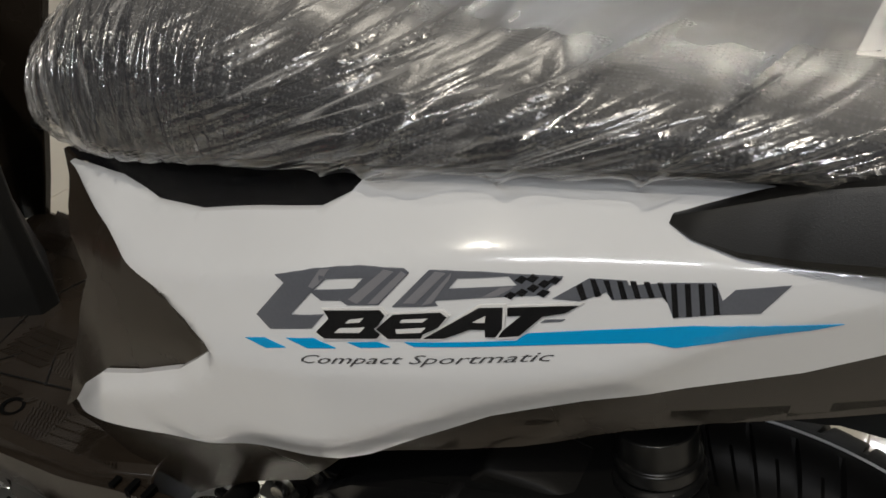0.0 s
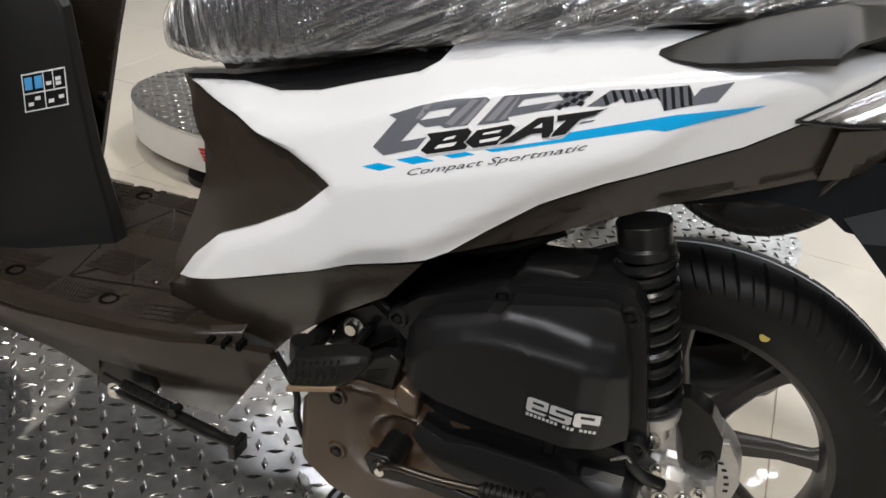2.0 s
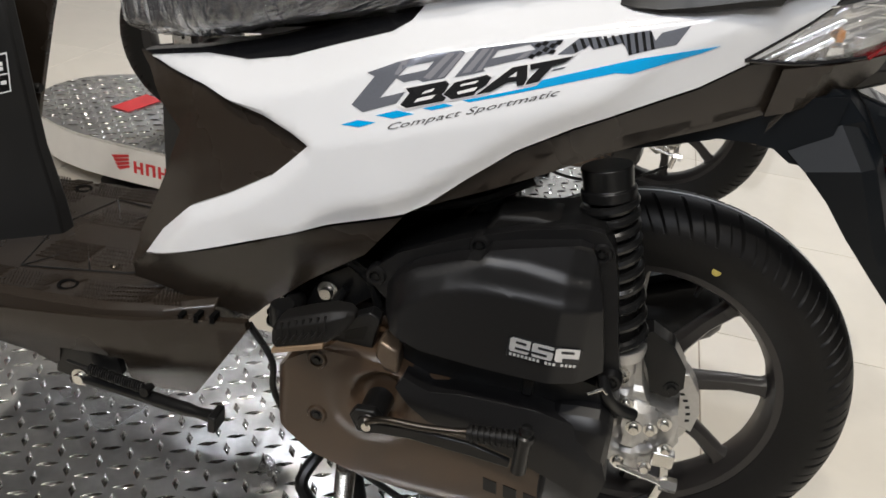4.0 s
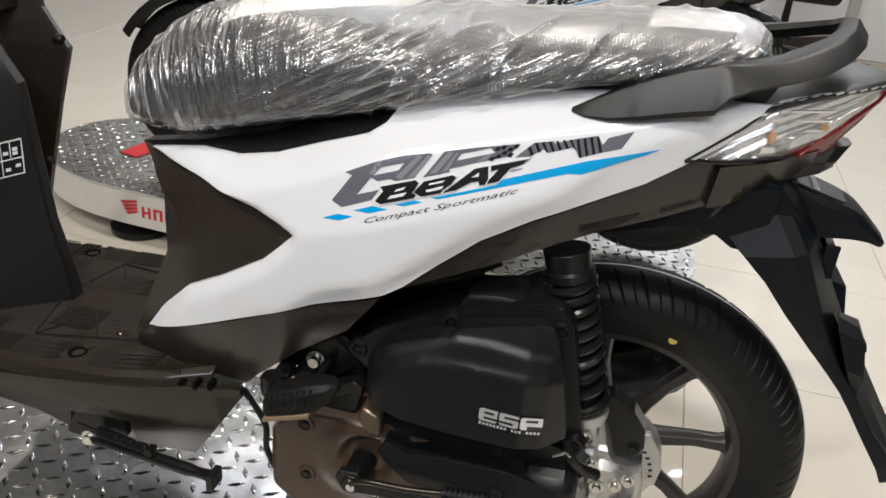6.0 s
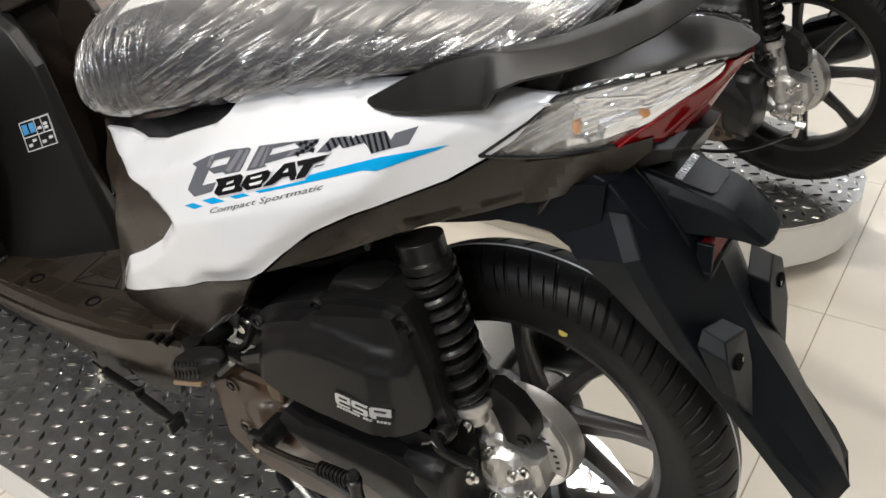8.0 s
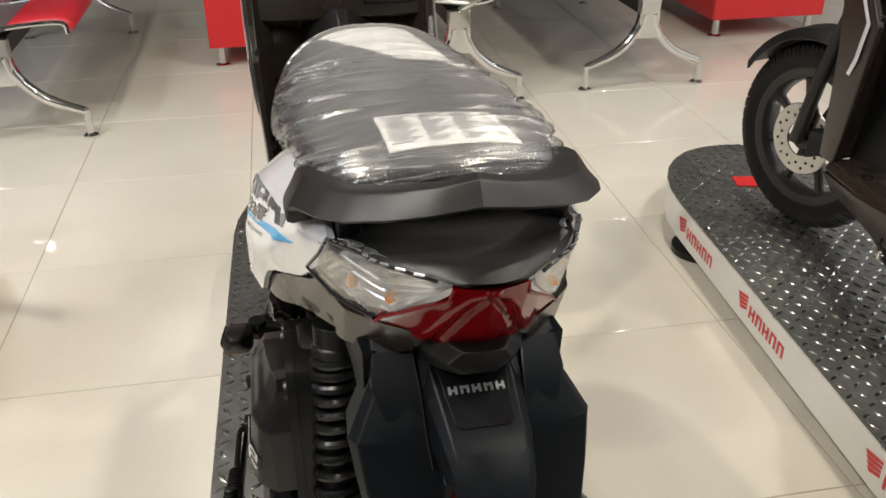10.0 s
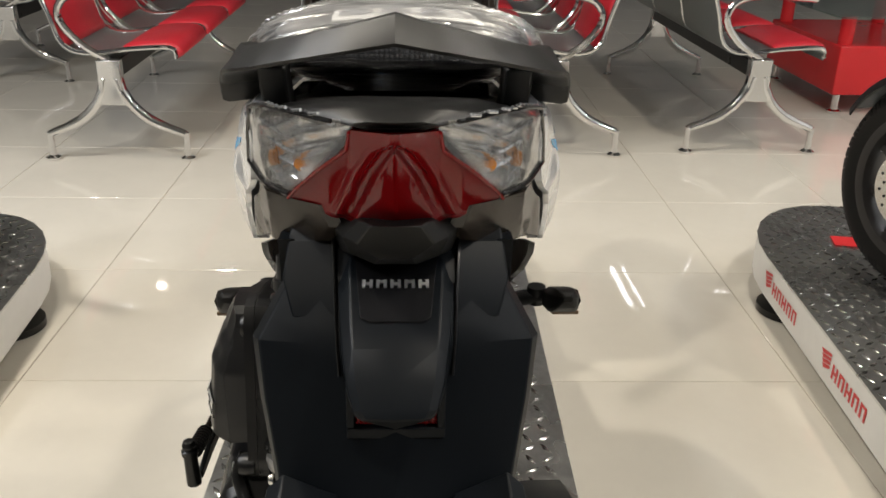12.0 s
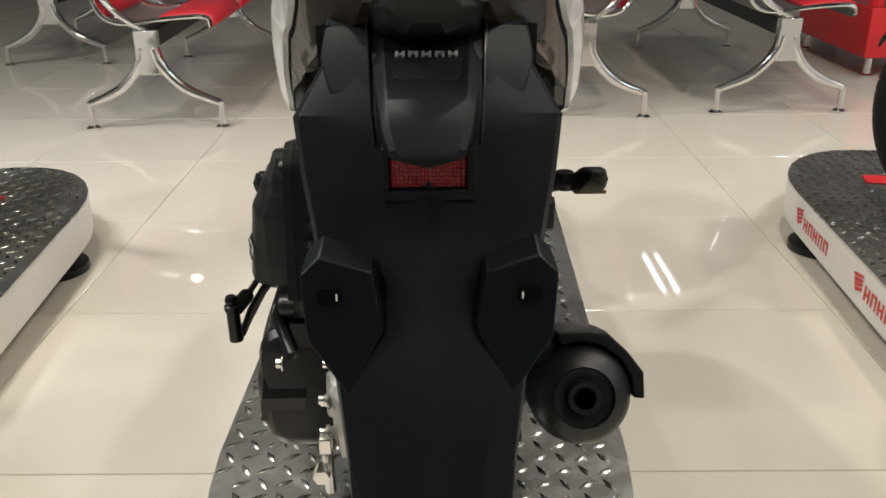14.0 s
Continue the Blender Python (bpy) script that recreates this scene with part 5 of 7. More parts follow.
def add_engine(root):
    flange_o = [(0.6850, 0.5700), (0.6900, 0.5900), (0.7140, 0.6120), (0.7540, 0.6320), (0.7990, 0.6510), (0.8420, 0.6670), (0.9020, 0.6810), (0.9220, 0.6790), (0.9340, 0.6650), (0.9440, 0.6290), (0.9570, 0.5640), (0.9680, 0.5180), (0.9620, 0.5000), (0.9500, 0.5060), (0.9480, 0.5300), (0.8200, 0.5260), (0.7220, 0.5410), (0.7000, 0.5560)]
    lid_o = [(0.7080, 0.5590), (0.7060, 0.5760), (0.7160, 0.5950), (0.7400, 0.6130), (0.7800, 0.6300), (0.8050, 0.6370), (0.8130, 0.6480), (0.8420, 0.6560), (0.9000, 0.6690), (0.9130, 0.6660), (0.9220, 0.6500), (0.9340, 0.6100), (0.9460, 0.5500), (0.9480, 0.5330), (0.9300, 0.5270), (0.8860, 0.5250), (0.8200, 0.5260), (0.7600, 0.5300), (0.7220, 0.5410)]

    def dome(x, z):
        """Air cleaner lid in three planes with two soft creases, and a rounded rear end."""
        c1 = curve_at(x, [0.70, 0.74, 0.78, 0.813, 0.848, 0.88, 0.912, 0.95], [0.580, 0.606, 0.624, 0.639, 0.641, 0.638, 0.633, 0.628])
        c2 = curve_at(x, [0.70, 0.723, 0.748, 0.773, 0.798, 0.829, 0.873, 0.916, 0.95], [0.552, 0.570, 0.591, 0.605, 0.612, 0.615, 0.614, 0.612, 0.610])
        low = curve_at(z, [0.52, c2 - 0.004, c2 + 0.004, c1 - 0.003, c1 + 0.003, c1 + 0.030], [0.207, 0.1985, 0.1930, 0.1870, 0.1810, 0.1715])
        back = curve_at(x, [0.70, 0.895, 0.920, 0.948], [0.0, 0.0, 0.008, 0.030])
        nose = 0.030 * max(0.0, (0.735 - x) / 0.03) ** 2
        return max(0.150, low - back - nose)

    air = part("air_cleaner", side_slab(lid_o, dome, 0.06, -1, 0.004), ENGINE, root, "black air cleaner cover", 0.0, 60)
    part("flange", side_slab(flange_o, lambda x, z: 0.1545, 0.010, -1, 0.03), ENGINE, air, "raised flange round the cover", 0.002)
    part("air_box", side_slab(flange_o, lambda x, z: 0.1440, 0.075, -1, 0.03), BLACKMETAL, air, "black rear half of the air cleaner", 0.004)
    for x, z, y in ((0.923, 0.657, -0.1535), (0.799, 0.640, -0.1535), (0.9595, 0.514, -0.160), (0.691, 0.579, -0.1535)):
        part("boss", lathe([(0.0062, -0.001), (0.0072, -0.005), (0.0100, -0.005), (0.0120, 0.0), (0.0120, 0.012), (0, 0.012), (0, -0.001)], (x, y, z), "y", 18), ENGINE, air)
        part("screw", bolt_mesh((x, y - 0.001, z), 0.006, length=0.003), BLACKMETAL, air, "small dark screw")
    # badge: silver plate with rounded dark figures and a row of fine marks below
    def tilted(pts):
        return [(x, z - 0.05 * (x - 0.85)) for x, z in pts]
    bd = part("badge", side_slab(tilted([(0.848, 0.5690), (0.852, 0.5715), (0.921, 0.5705), (0.9235, 0.5680), (0.9215, 0.5490), (0.847, 0.5485)]), dome, 0.002, -1, 0.012, 0.0022), GLOSSBLACK, air, "small silver and black badge")

    def plate(o, mat, lift, label=""):
        part("badge_bar", side_slab(tilted(o), dome, 0.001, -1, 0.03, lift), mat, bd, label)
    for k, (x0, x1) in enumerate(((0.8500, 0.8710), (0.8730, 0.8950), (0.8970, 0.9210))):
        plate([(x0 + 0.002, 0.5555), (x0, 0.5580), (x0, 0.5690), (x0 + 0.003, 0.5705), (x1, 0.5705), (x1, 0.5580), (x1 - 0.002, 0.5555)], SILVER, 0.0034, "silver emblem block")
        m = (x0 + x1) / 2
        slots = {0: (((x0 + 0.006, 0.5655), (x1 - 0.004, 0.5678)), ((x0 + 0.006, 0.5590), (x1 + 0.001, 0.5612))), 1: (((x0 + 0.006, 0.5655), (x1 + 0.001, 0.5678)), ((x0 - 0.001, 0.5590), (x1 - 0.006, 0.5612))), 2: (((x0 + 0.006, 0.5655), (x1 - 0.005, 0.5678)), ((x0 + 0.008, 0.5550), (x1 + 0.001, 0.5600)))}[k]
        for (xa, za), (xb, zb) in slots:
            plate([(xa, za), (xb, za), (xb, zb), (xa, zb)], GLOSSBLACK, 0.0042)
    for k in range(17):
        xa = 0.851 + 0.0041 * k
        if k not in (8, 12):
            plate([(xa, 0.5505), (xa + 0.0028, 0.5505), (xa + 0.0028, 0.5532), (xa, 0.5532)], SILVER, 0.0034)

    # belt case: round front dish, a slanting ridge, and a tall bevelled lid behind it
    case_o = [(0.583, 0.435), (0.580, 0.405), (0.594, 0.368), (0.632, 0.338), (0.702, 0.318), (0.80, 0.300), (0.90, 0.312), (0.945, 0.335), (0.966, 0.362), (0.968, 0.395), (0.960, 0.428), (0.948, 0.452), (0.912, 0.472), (0.835, 0.474), (0.760, 0.474), (0.708, 0.496), (0.660, 0.496), (0.628, 0.480), (0.600, 0.461)]

    def ridge_at(x):
        return curve_at(x, [0.59, 0.700, 0.730, 0.752, 0.774, 0.809, 0.866, 0.94, 1.0], [0.62, 0.498, 0.468, 0.449, 0.434, 0.428, 0.414, 0.385, 0.35])

    def case(x, z):
        e = min(1.0, max(0.0, min((x - 0.578) / 0.022, (0.974 - x) / 0.030, (z - 0.278) / 0.050, (0.500 - z) / 0.014)))
        e = math.sin(0.5 * math.pi * e)
        rg = ridge_at(x)
        up = ease((z - rg) / 0.010)
        top = curve_at(x, [0.70, 0.76, 0.90, 0.93, 0.98], [0.490, 0.462, 0.462, 0.452, 0.41])
        bevel = 0.020 * ease((z - top) / 0.014)
        r = math.hypot(x - 0.716, z - 0.440)
        dish = -0.014 * ease((0.038 - r) / 0.014)
        swell = 0.004 * ease((0.060 - math.hypot(x - 0.705, z - 0.432)) / 0.02)
        return 0.145 + 0.036 * e + (0.004 * up - bevel * up) * e + (dish + swell) * (1 - up) * e
    cs = part("belt_case", side_slab(case_o, case, 0.10, -1, 0.005), CASE, root, "dark bronze belt drive case", 0.0, 40)
    lid = [(0.7335, 0.4700), (0.7520, 0.4515), (0.7740, 0.4365), (0.8090, 0.4305), (0.8660, 0.4165), (0.9400, 0.3880), (0.9680, 0.3720), (0.9760, 0.4060), (0.9640, 0.4370), (0.9270, 0.4680), (0.8900, 0.4760), (0.8040, 0.4760), (0.7710, 0.4720), (0.7400, 0.4820)]
    part("case_lid", side_slab(lid, lambda x, z: 0.2000 - 0.34 * max(0.0, z - curve_at(x, [0.73, 0.80, 0.90, 0.94, 1.0], [0.462, 0.452, 0.446, 0.430, 0.380])) - 0.30 * max(0.0, x - 0.955), 0.05, -1, 0.006), ENGINE, cs, "raised black lid of the belt case", 0.003, 25)
    # rear end cap added in black: the shade behind the case as colour
    rings = []
    for x, k in ((0.905, 0.90), (0.935, 0.98), (0.955, 1.0), (0.966, 0.93), (0.972, 0.78)):
        rings.append([(x, -0.146 + 0.048 * k * a, 0.408 + 0.076 * k * b) for a, b in ((-0.55, 1.0), (-0.9, 0.86), (-1.0, 0.6), (-1.0, -0.55), (-0.86, -0.88), (-0.5, -1.0), (0.7, -1.0), (1.0, -0.8), (1.0, 0.9), (0.9, 1.0))])
    part("case_end", loft(rings), ENGINE, cs, "rounded end of the belt case, coloured black for its shade", 0.010, 30)
    for x, z in ((0.6371, 0.4717), (0.640, 0.3955), (0.90, 0.335), (0.945, 0.37)):
        y = -case(x, z)
        part("boss", lathe([(0.0075, -0.001), (0.0080, -0.004), (0.0105, -0.004), (0.013, 0.0), (0.013, 0.012), (0, 0.012), (0, -0.001)], (x, y + 0.001, z), "y", 18), CASE, cs)
        part("screw", bolt_mesh((x, y + 0.000, z), 0.0072, length=0.004), BLACKMETAL, cs)
    for k in range(5):
        part("cast_bar", side_slab([(0.845 + 0.024 * k, 0.345 - 0.004 * k), (0.861 + 0.024 * k, 0.342 - 0.004 * k), (0.859 + 0.024 * k, 0.359 - 0.004 * k), (0.843 + 0.024 * k, 0.362 - 0.004 * k)], case, 0.002, -1, 0.05, 0.0012), BLACKMETAL, cs, "raised cast bar")
    block = [(0.7040, 0.4960), (0.7060, 0.5140), (0.7300, 0.5060), (0.7330, 0.4780), (0.7180, 0.4790)]
    part("gusset", side_slab(block, lambda x, z: 0.180 + 0.2 * (0.51 - z), 0.03, -1, 0.03), BRONZE, cs, "bright bronze edge of the case", 0.004)
    # gap under the air cleaner, filled by the dark cooling duct
    part("cooling_duct", side_slab([(0.720, 0.500), (0.735, 0.528), (0.80, 0.516), (0.90, 0.512), (0.945, 0.505), (0.975, 0.470), (0.93, 0.462), (0.80, 0.468), (0.74, 0.476)], lambda x, z: 0.162, 0.05, -1, 0.03), BLACKMETAL, root, "black cooling duct between the covers", 0.004)
    part("duct_clip", side_slab([(0.868, 0.500), (0.880, 0.500), (0.880, 0.478), (0.868, 0.478)], lambda x, z: 0.170, 0.01, -1, 0.03), BLACKMETAL, root, "", 0.002)
    part("drain_hose", tube(spline([(0.950, -0.160, 0.520), (0.958, -0.168, 0.500), (0.972, -0.160, 0.482), (0.992, -0.150, 0.470)], 12), 0.007, 12), BLACKMETAL, root, "short black drain hose")
    part("hose_clip", tube([(0.938, -0.172, 0.500), (0.952, -0.172, 0.510), (0.958, -0.172, 0.505)], 0.0022, 6), STEEL, root, "bright hose clip")
    part("case_bolt", bolt_mesh((0.994, -0.160, 0.462), 0.009, length=0.008), STEEL, root, "bright case bolt")
    # kick starter, folded: boss, thin arm, ribbed pedal and its end post
    kick = part("kick_lever", tube(spline([(0.713, -0.226, 0.440), (0.735, -0.230, 0.450), (0.780, -0.232, 0.454), (0.826, -0.232, 0.461)], 16), [0.0065] + [0.0042] * 15 + [0.005], 12), DARKSTEEL, root, "dark steel kick start lever")
    part("kick_plate", loft([[(x, y, z0), (x, y, z1), (x, y + 0.006, z1), (x, y + 0.006, z0)] for x, y, z0, z1 in ((0.715, -0.226, 0.424, 0.438), (0.760, -0.228, 0.430, 0.444), (0.830, -0.232, 0.430, 0.446), (0.872, -0.234, 0.428, 0.438))]), BLACKMETAL, kick, "flat black arm plate", 0.0015)
    part("kick_boss", lathe([(0, -0.020), (0.011, -0.020), (0.0155, -0.014), (0.0165, 0.03), (0, 0.03)], (0.7129, -0.206, 0.434), "y", 20), BLACKMETAL, kick)
    part("kick_clamp", loft([[(0.713 + a, y, 0.434 + b) for a, b in ((-0.022, 0.006), (-0.016, 0.016), (0.006, 0.018), (0.016, 0.006), (0.010, -0.012), (-0.012, -0.014))] for y in (-0.224, -0.212)]), BLACKMETAL, kick, "black clamp of the lever", 0.002)
    part("kick_bolt", bolt_mesh((0.7129, -0.2245, 0.434), 0.0098), STEEL, kick, "bright bolt")
    part("pedal", tube([(0.824, -0.2325, 0.4605), (0.876, -0.2355, 0.4690)], 0.0072, 14), RUBBER, kick, "ribbed black pedal rubber")
    for k in range(8):
        p = Vector((0.827 + 0.0062 * k, -0.2326 - 0.0003 * k, 0.4610 + 0.00098 * k))
        part("pedal_rib", tube([p, p + Vector((0.0028, 0, 0.0005))], 0.0096, 14), RUBBER, kick)
    part("pedal_end", tube([(0.8825, -0.236, 0.430), (0.8835, -0.237, 0.478)], [0.0085, 0.0075], 12), BLACKMETAL, kick)
    part("pedal_cap", lathe([(0, 0.490), (0.006, 0.489), (0.008, 0.484), (0.0065, 0.479), (0.0092, 0.477), (0.0092, 0.471), (0, 0.471)], (0.8838, -0.237, 0), "z", 16), BLACKMETAL, kick)
    # gear case in bare aluminium beside the hub
    gear = [(0.945, 0.520), (0.955, 0.530), (0.985, 0.530), (0.992, 0.505), (0.998, 0.478), (1.012, 0.452), (1.046, 0.446), (1.054, 0.410), (1.040, 0.372), (1.000, 0.352), (0.965, 0.372), (0.955, 0.43)]

    def gear_face(x, z):
        rib = 0.006 * ease((0.010 - abs(x - 0.965 - 0.25 * (0.53 - z))) / 0.004) + 0.006 * ease((0.008 - abs(math.hypot(x - 0.998, z - 0.424) - 0.042)) / 0.004)
        return 0.098 + rib + 0.012 * ease((0.030 - math.hypot(x - 0.998, z - 0.424)) / 0.006)
    g = part("gear_case", side_slab(gear, gear_face, 0.05, -1, 0.005), ALU, root, "bare cast aluminium gear case", 0.002, 40)
    for x, z in ((0.966, 0.497), (1.018, 0.428), (1.040, 0.405), (1.022, 0.374), (0.990, 0.374), (0.985, 0.455), (1.032, 0.440)):
        part("bolt", bolt_mesh((x, -0.110, z), 0.0085, length=0.009), STEEL, g, "bright bolt")
    guard = [(0.984, 0.548), (0.996, 0.552), (1.022, 0.538), (1.040, 0.512), (1.043, 0.486), (1.030, 0.470), (1.008, 0.474), (1.000, 0.500), (0.990, 0.520)]
    gd = part("hub_guard", side_slab(guard, lambda x, z: 0.104 - 0.10 * max(0.0, x - 1.02), 0.026, -1, 0.02), BLACKMETAL, root, "black plastic guard by the hub", 0.004)
    part("guard_bolt", bolt_mesh((1.030, -0.104, 0.484), 0.009, length=0.005), BLACKMETAL, gd)
    stamp = part("drum_plate", side_slab([(1.036, 0.486), (1.050, 0.490), (1.066, 0.466), (1.072, 0.440), (1.068, 0.412), (1.050, 0.418), (1.046, 0.452)], lambda x, z: 0.0765, 0.01, -1, 0.04), ALU, root, "aluminium brake plate", 0.001)
    for k in range(6):
        a = radians(46 - 9 * k)
        part("stamped_bar", side_slab([(0.998 + 0.060 * math.cos(a + q) + dx, 0.424 + 0.060 * math.sin(a + q) + dz) for q, dx, dz in ((0, 0, 0), (0, 0.005, 0.0015), (0.05, 0.005, 0.0015), (0.05, 0, 0))], lambda x, z: 0.0774, 0.001, -1, 0.05), BLACKMETAL, stamp)
    lever = part("brake_arm", tube(spline([(1.035, -0.105, 0.400), (1.046, -0.112, 0.372), (1.040, -0.112, 0.330)], 8), 0.006, 8), STEEL, root, "zinc plated brake arm")
    part("arm_clamp", box(1.026, 1.052, -0.120, -0.106, 0.384, 0.404), STEEL, lever, "", 0.002)
    part("arm_rod", tube([(0.990, -0.116, 0.372), (1.045, -0.118, 0.362)], 0.004, 8), STEEL, lever)
    part("arm_nut", lathe([(0, 1.043), (0.009, 1.043), (0.009, 1.062), (0, 1.062)], (0, -0.118, 0.362), "x", 6), STEEL, lever, "bright adjusting nut")
    part("brake_cable", tube(spline([(0.540, -0.150, 0.478), (0.574, -0.160, 0.440), (0.578, -0.160, 0.395), (0.610, -0.160, 0.348), (0.69, -0.165, 0.312), (0.80, -0.17, 0.275), (0.93, -0.13, 0.275), (1.035, -0.112, 0.332)], 48), 0.0042, 8), BLACKMETAL, root, "black brake cable")
    # crankcase, frame and muffler behind the covers
    part("engine_block", loft([[(x, -0.10, z0), (x, -0.10, z1), (x, 0.11, z1), (x, 0.11, z0)] for x, z0, z1 in ((0.60, 0.36, 0.46), (0.63, 0.32, 0.52), (0.72, 0.31, 0.52), (0.86, 0.33, 0.50), (0.95, 0.37, 0.48))]), BLACKMETAL, root, "black engine block", 0.01)
    for side in (-1, 1):
        part("frame_tube", tube(spline([(0.40, side * 0.085, 0.40), (0.52, side * 0.09, 0.48), (0.64, side * 0.095, 0.62), (0.78, side * 0.10, 0.72), (0.95, side * 0.09, 0.80)], 20), 0.016, 12), BLACKMETAL, root, "black frame tube")
    part("tray_strut", loft([[(x, -0.088, z), (x + w, -0.088, z - 0.004), (x + w, -0.072, z - 0.004), (x, -0.072, z)] for x, z, w in ((0.777, 0.646, 0.018), (0.781, 0.652, 0.026), (0.790, 0.676, 0.030), (0.806, 0.715, 0.032), (0.816, 0.745, 0.032))]), FENDER, root, "dark strut above the air cleaner", 0.002)
    part("strut_pin", tube([(0.764, -0.088, 0.632), (0.782, -0.088, 0.656)], 0.004, 8), DARKSTEEL, root)
    part("intake_box", loft([[(x, -0.140, z0), (x, -0.138, z1 - 0.004), (x, -0.130, z1), (x, -0.085, z1), (x, -0.080, z0)] for x, z0, z1 in ((0.800, 0.60, 0.652), (0.812, 0.60, 0.672), (0.850, 0.60, 0.677), (0.882, 0.60, 0.674), (0.898, 0.60, 0.662), (0.908, 0.60, 0.650), (0.930, 0.60, 0.646))]), RUBBER, root, "black intake box above the cleaner", 0.003)
    # added near-black block: stands in for the deep shade under the seat
    part("inner_liner", loft([[(x, -0.060, z0), (x, -0.060, z1), (x, 0.060, z1), (x, 0.060, z0)] for x, z0, z1 in ((0.50, 0.47, 0.56), (0.56, 0.46, 0.63), (0.66, 0.48, 0.70), (0.760, 0.50, 0.745), (0.785, 0.52, 0.745))]), SHADE_BLACK, root, "added black fill for the shaded gap under the seat", 0.004)
    part("mount_bracket", side_slab([(0.592, 0.492), (0.618, 0.545), (0.648, 0.565), (0.690, 0.570), (0.700, 0.548), (0.652, 0.508), (0.628, 0.488)], lambda x, z: 0.122, 0.02, -1, 0.04), BLACKMETAL, root, "black engine hanger", 0.002)
    part("hanger_bolt", bolt_mesh((0.627, -0.124, 0.529), 0.0125, length=0.012), STEEL, root, "bright hanger bolt")
    part("hanger_screw", bolt_mesh((0.592, -0.132, 0.512), 0.008), STEEL, root, "bright hanger screw")
    for pts in ([(0.600, -0.120, 0.540), (0.640, -0.128, 0.575), (0.675, -0.130, 0.560), (0.690, -0.130, 0.525)], [(0.560, -0.135, 0.490), (0.590, -0.145, 0.500), (0.625, -0.140, 0.500), (0.650, -0.130, 0.540)], [(0.70, -0.10, 0.640), (0.74, -0.11, 0.655), (0.79, -0.11, 0.672), (0.84, -0.10, 0.70)]):
        part("hose", tube(spline(pts, 16), 0.0055, 8), BLACKMETAL, root, "thin black hose")


def add_exhaust(root):
    # short can, rising towards the tail
    at = (0, 0.146, 0.478)
    tilt = Matrix.Translation((1.095, 0, 0.478)) @ Matrix.Rotation(radians(-23), 4, "Y") @ Matrix.Translation((-1.095, 0, -0.478))
    m = part("muffler", moved(lathe([(0, 0.83), (0.020, 0.835), (0.028, 0.86), (0.040, 0.90), (0.049, 0.95), (0.051, 1.06), (0.049, 1.075), (0.041, 1.090), (0.030, 1.096), (0.028, 1.092), (0.018, 1.090), (0.016, 1.100), (0.011, 1.100), (0.011, 1.05), (0, 1.05)], at, "x", 48), tilt), DARK2, root, "matt black exhaust muffler")
    rings = []
    for x, k in ((0.950, 0.5), (0.962, 0.9), (1.010, 1.0), (1.060, 1.0), (1.078, 0.85)):
        rings.append([(x + (0.010 if i > 3 else 0), at[1] + r * math.cos(a), at[2] + r * math.sin(a)) for i, (r, a) in enumerate([(0.055 + 0.012 * k * (1 if i % 2 else 0.72), radians(-4 + 23 * i)) for i in range(6)])] + [(x, at[1] + 0.0525 * math.cos(a), at[2] + 0.0525 * math.sin(a)) for a in (radians(111 - 23 * i) for i in range(6))])
    part("heat_shield", moved(loft(rings), tilt), FENDER, m, "angular charcoal heat shield", 0.0015, 25)
    part("shield_bolt", moved(bolt_mesh((1.02, 0.146 + 0.066, 0.495), 0.005), tilt), BLACKMETAL, m)
    part("pipe", tube(spline([(0.50, 0.05, 0.33), (0.54, 0.10, 0.28), (0.68, 0.140, 0.30), (0.852, 0.146, 0.375)], 16), 0.013, 12), BLACKMETAL, m, "black exhaust pipe")


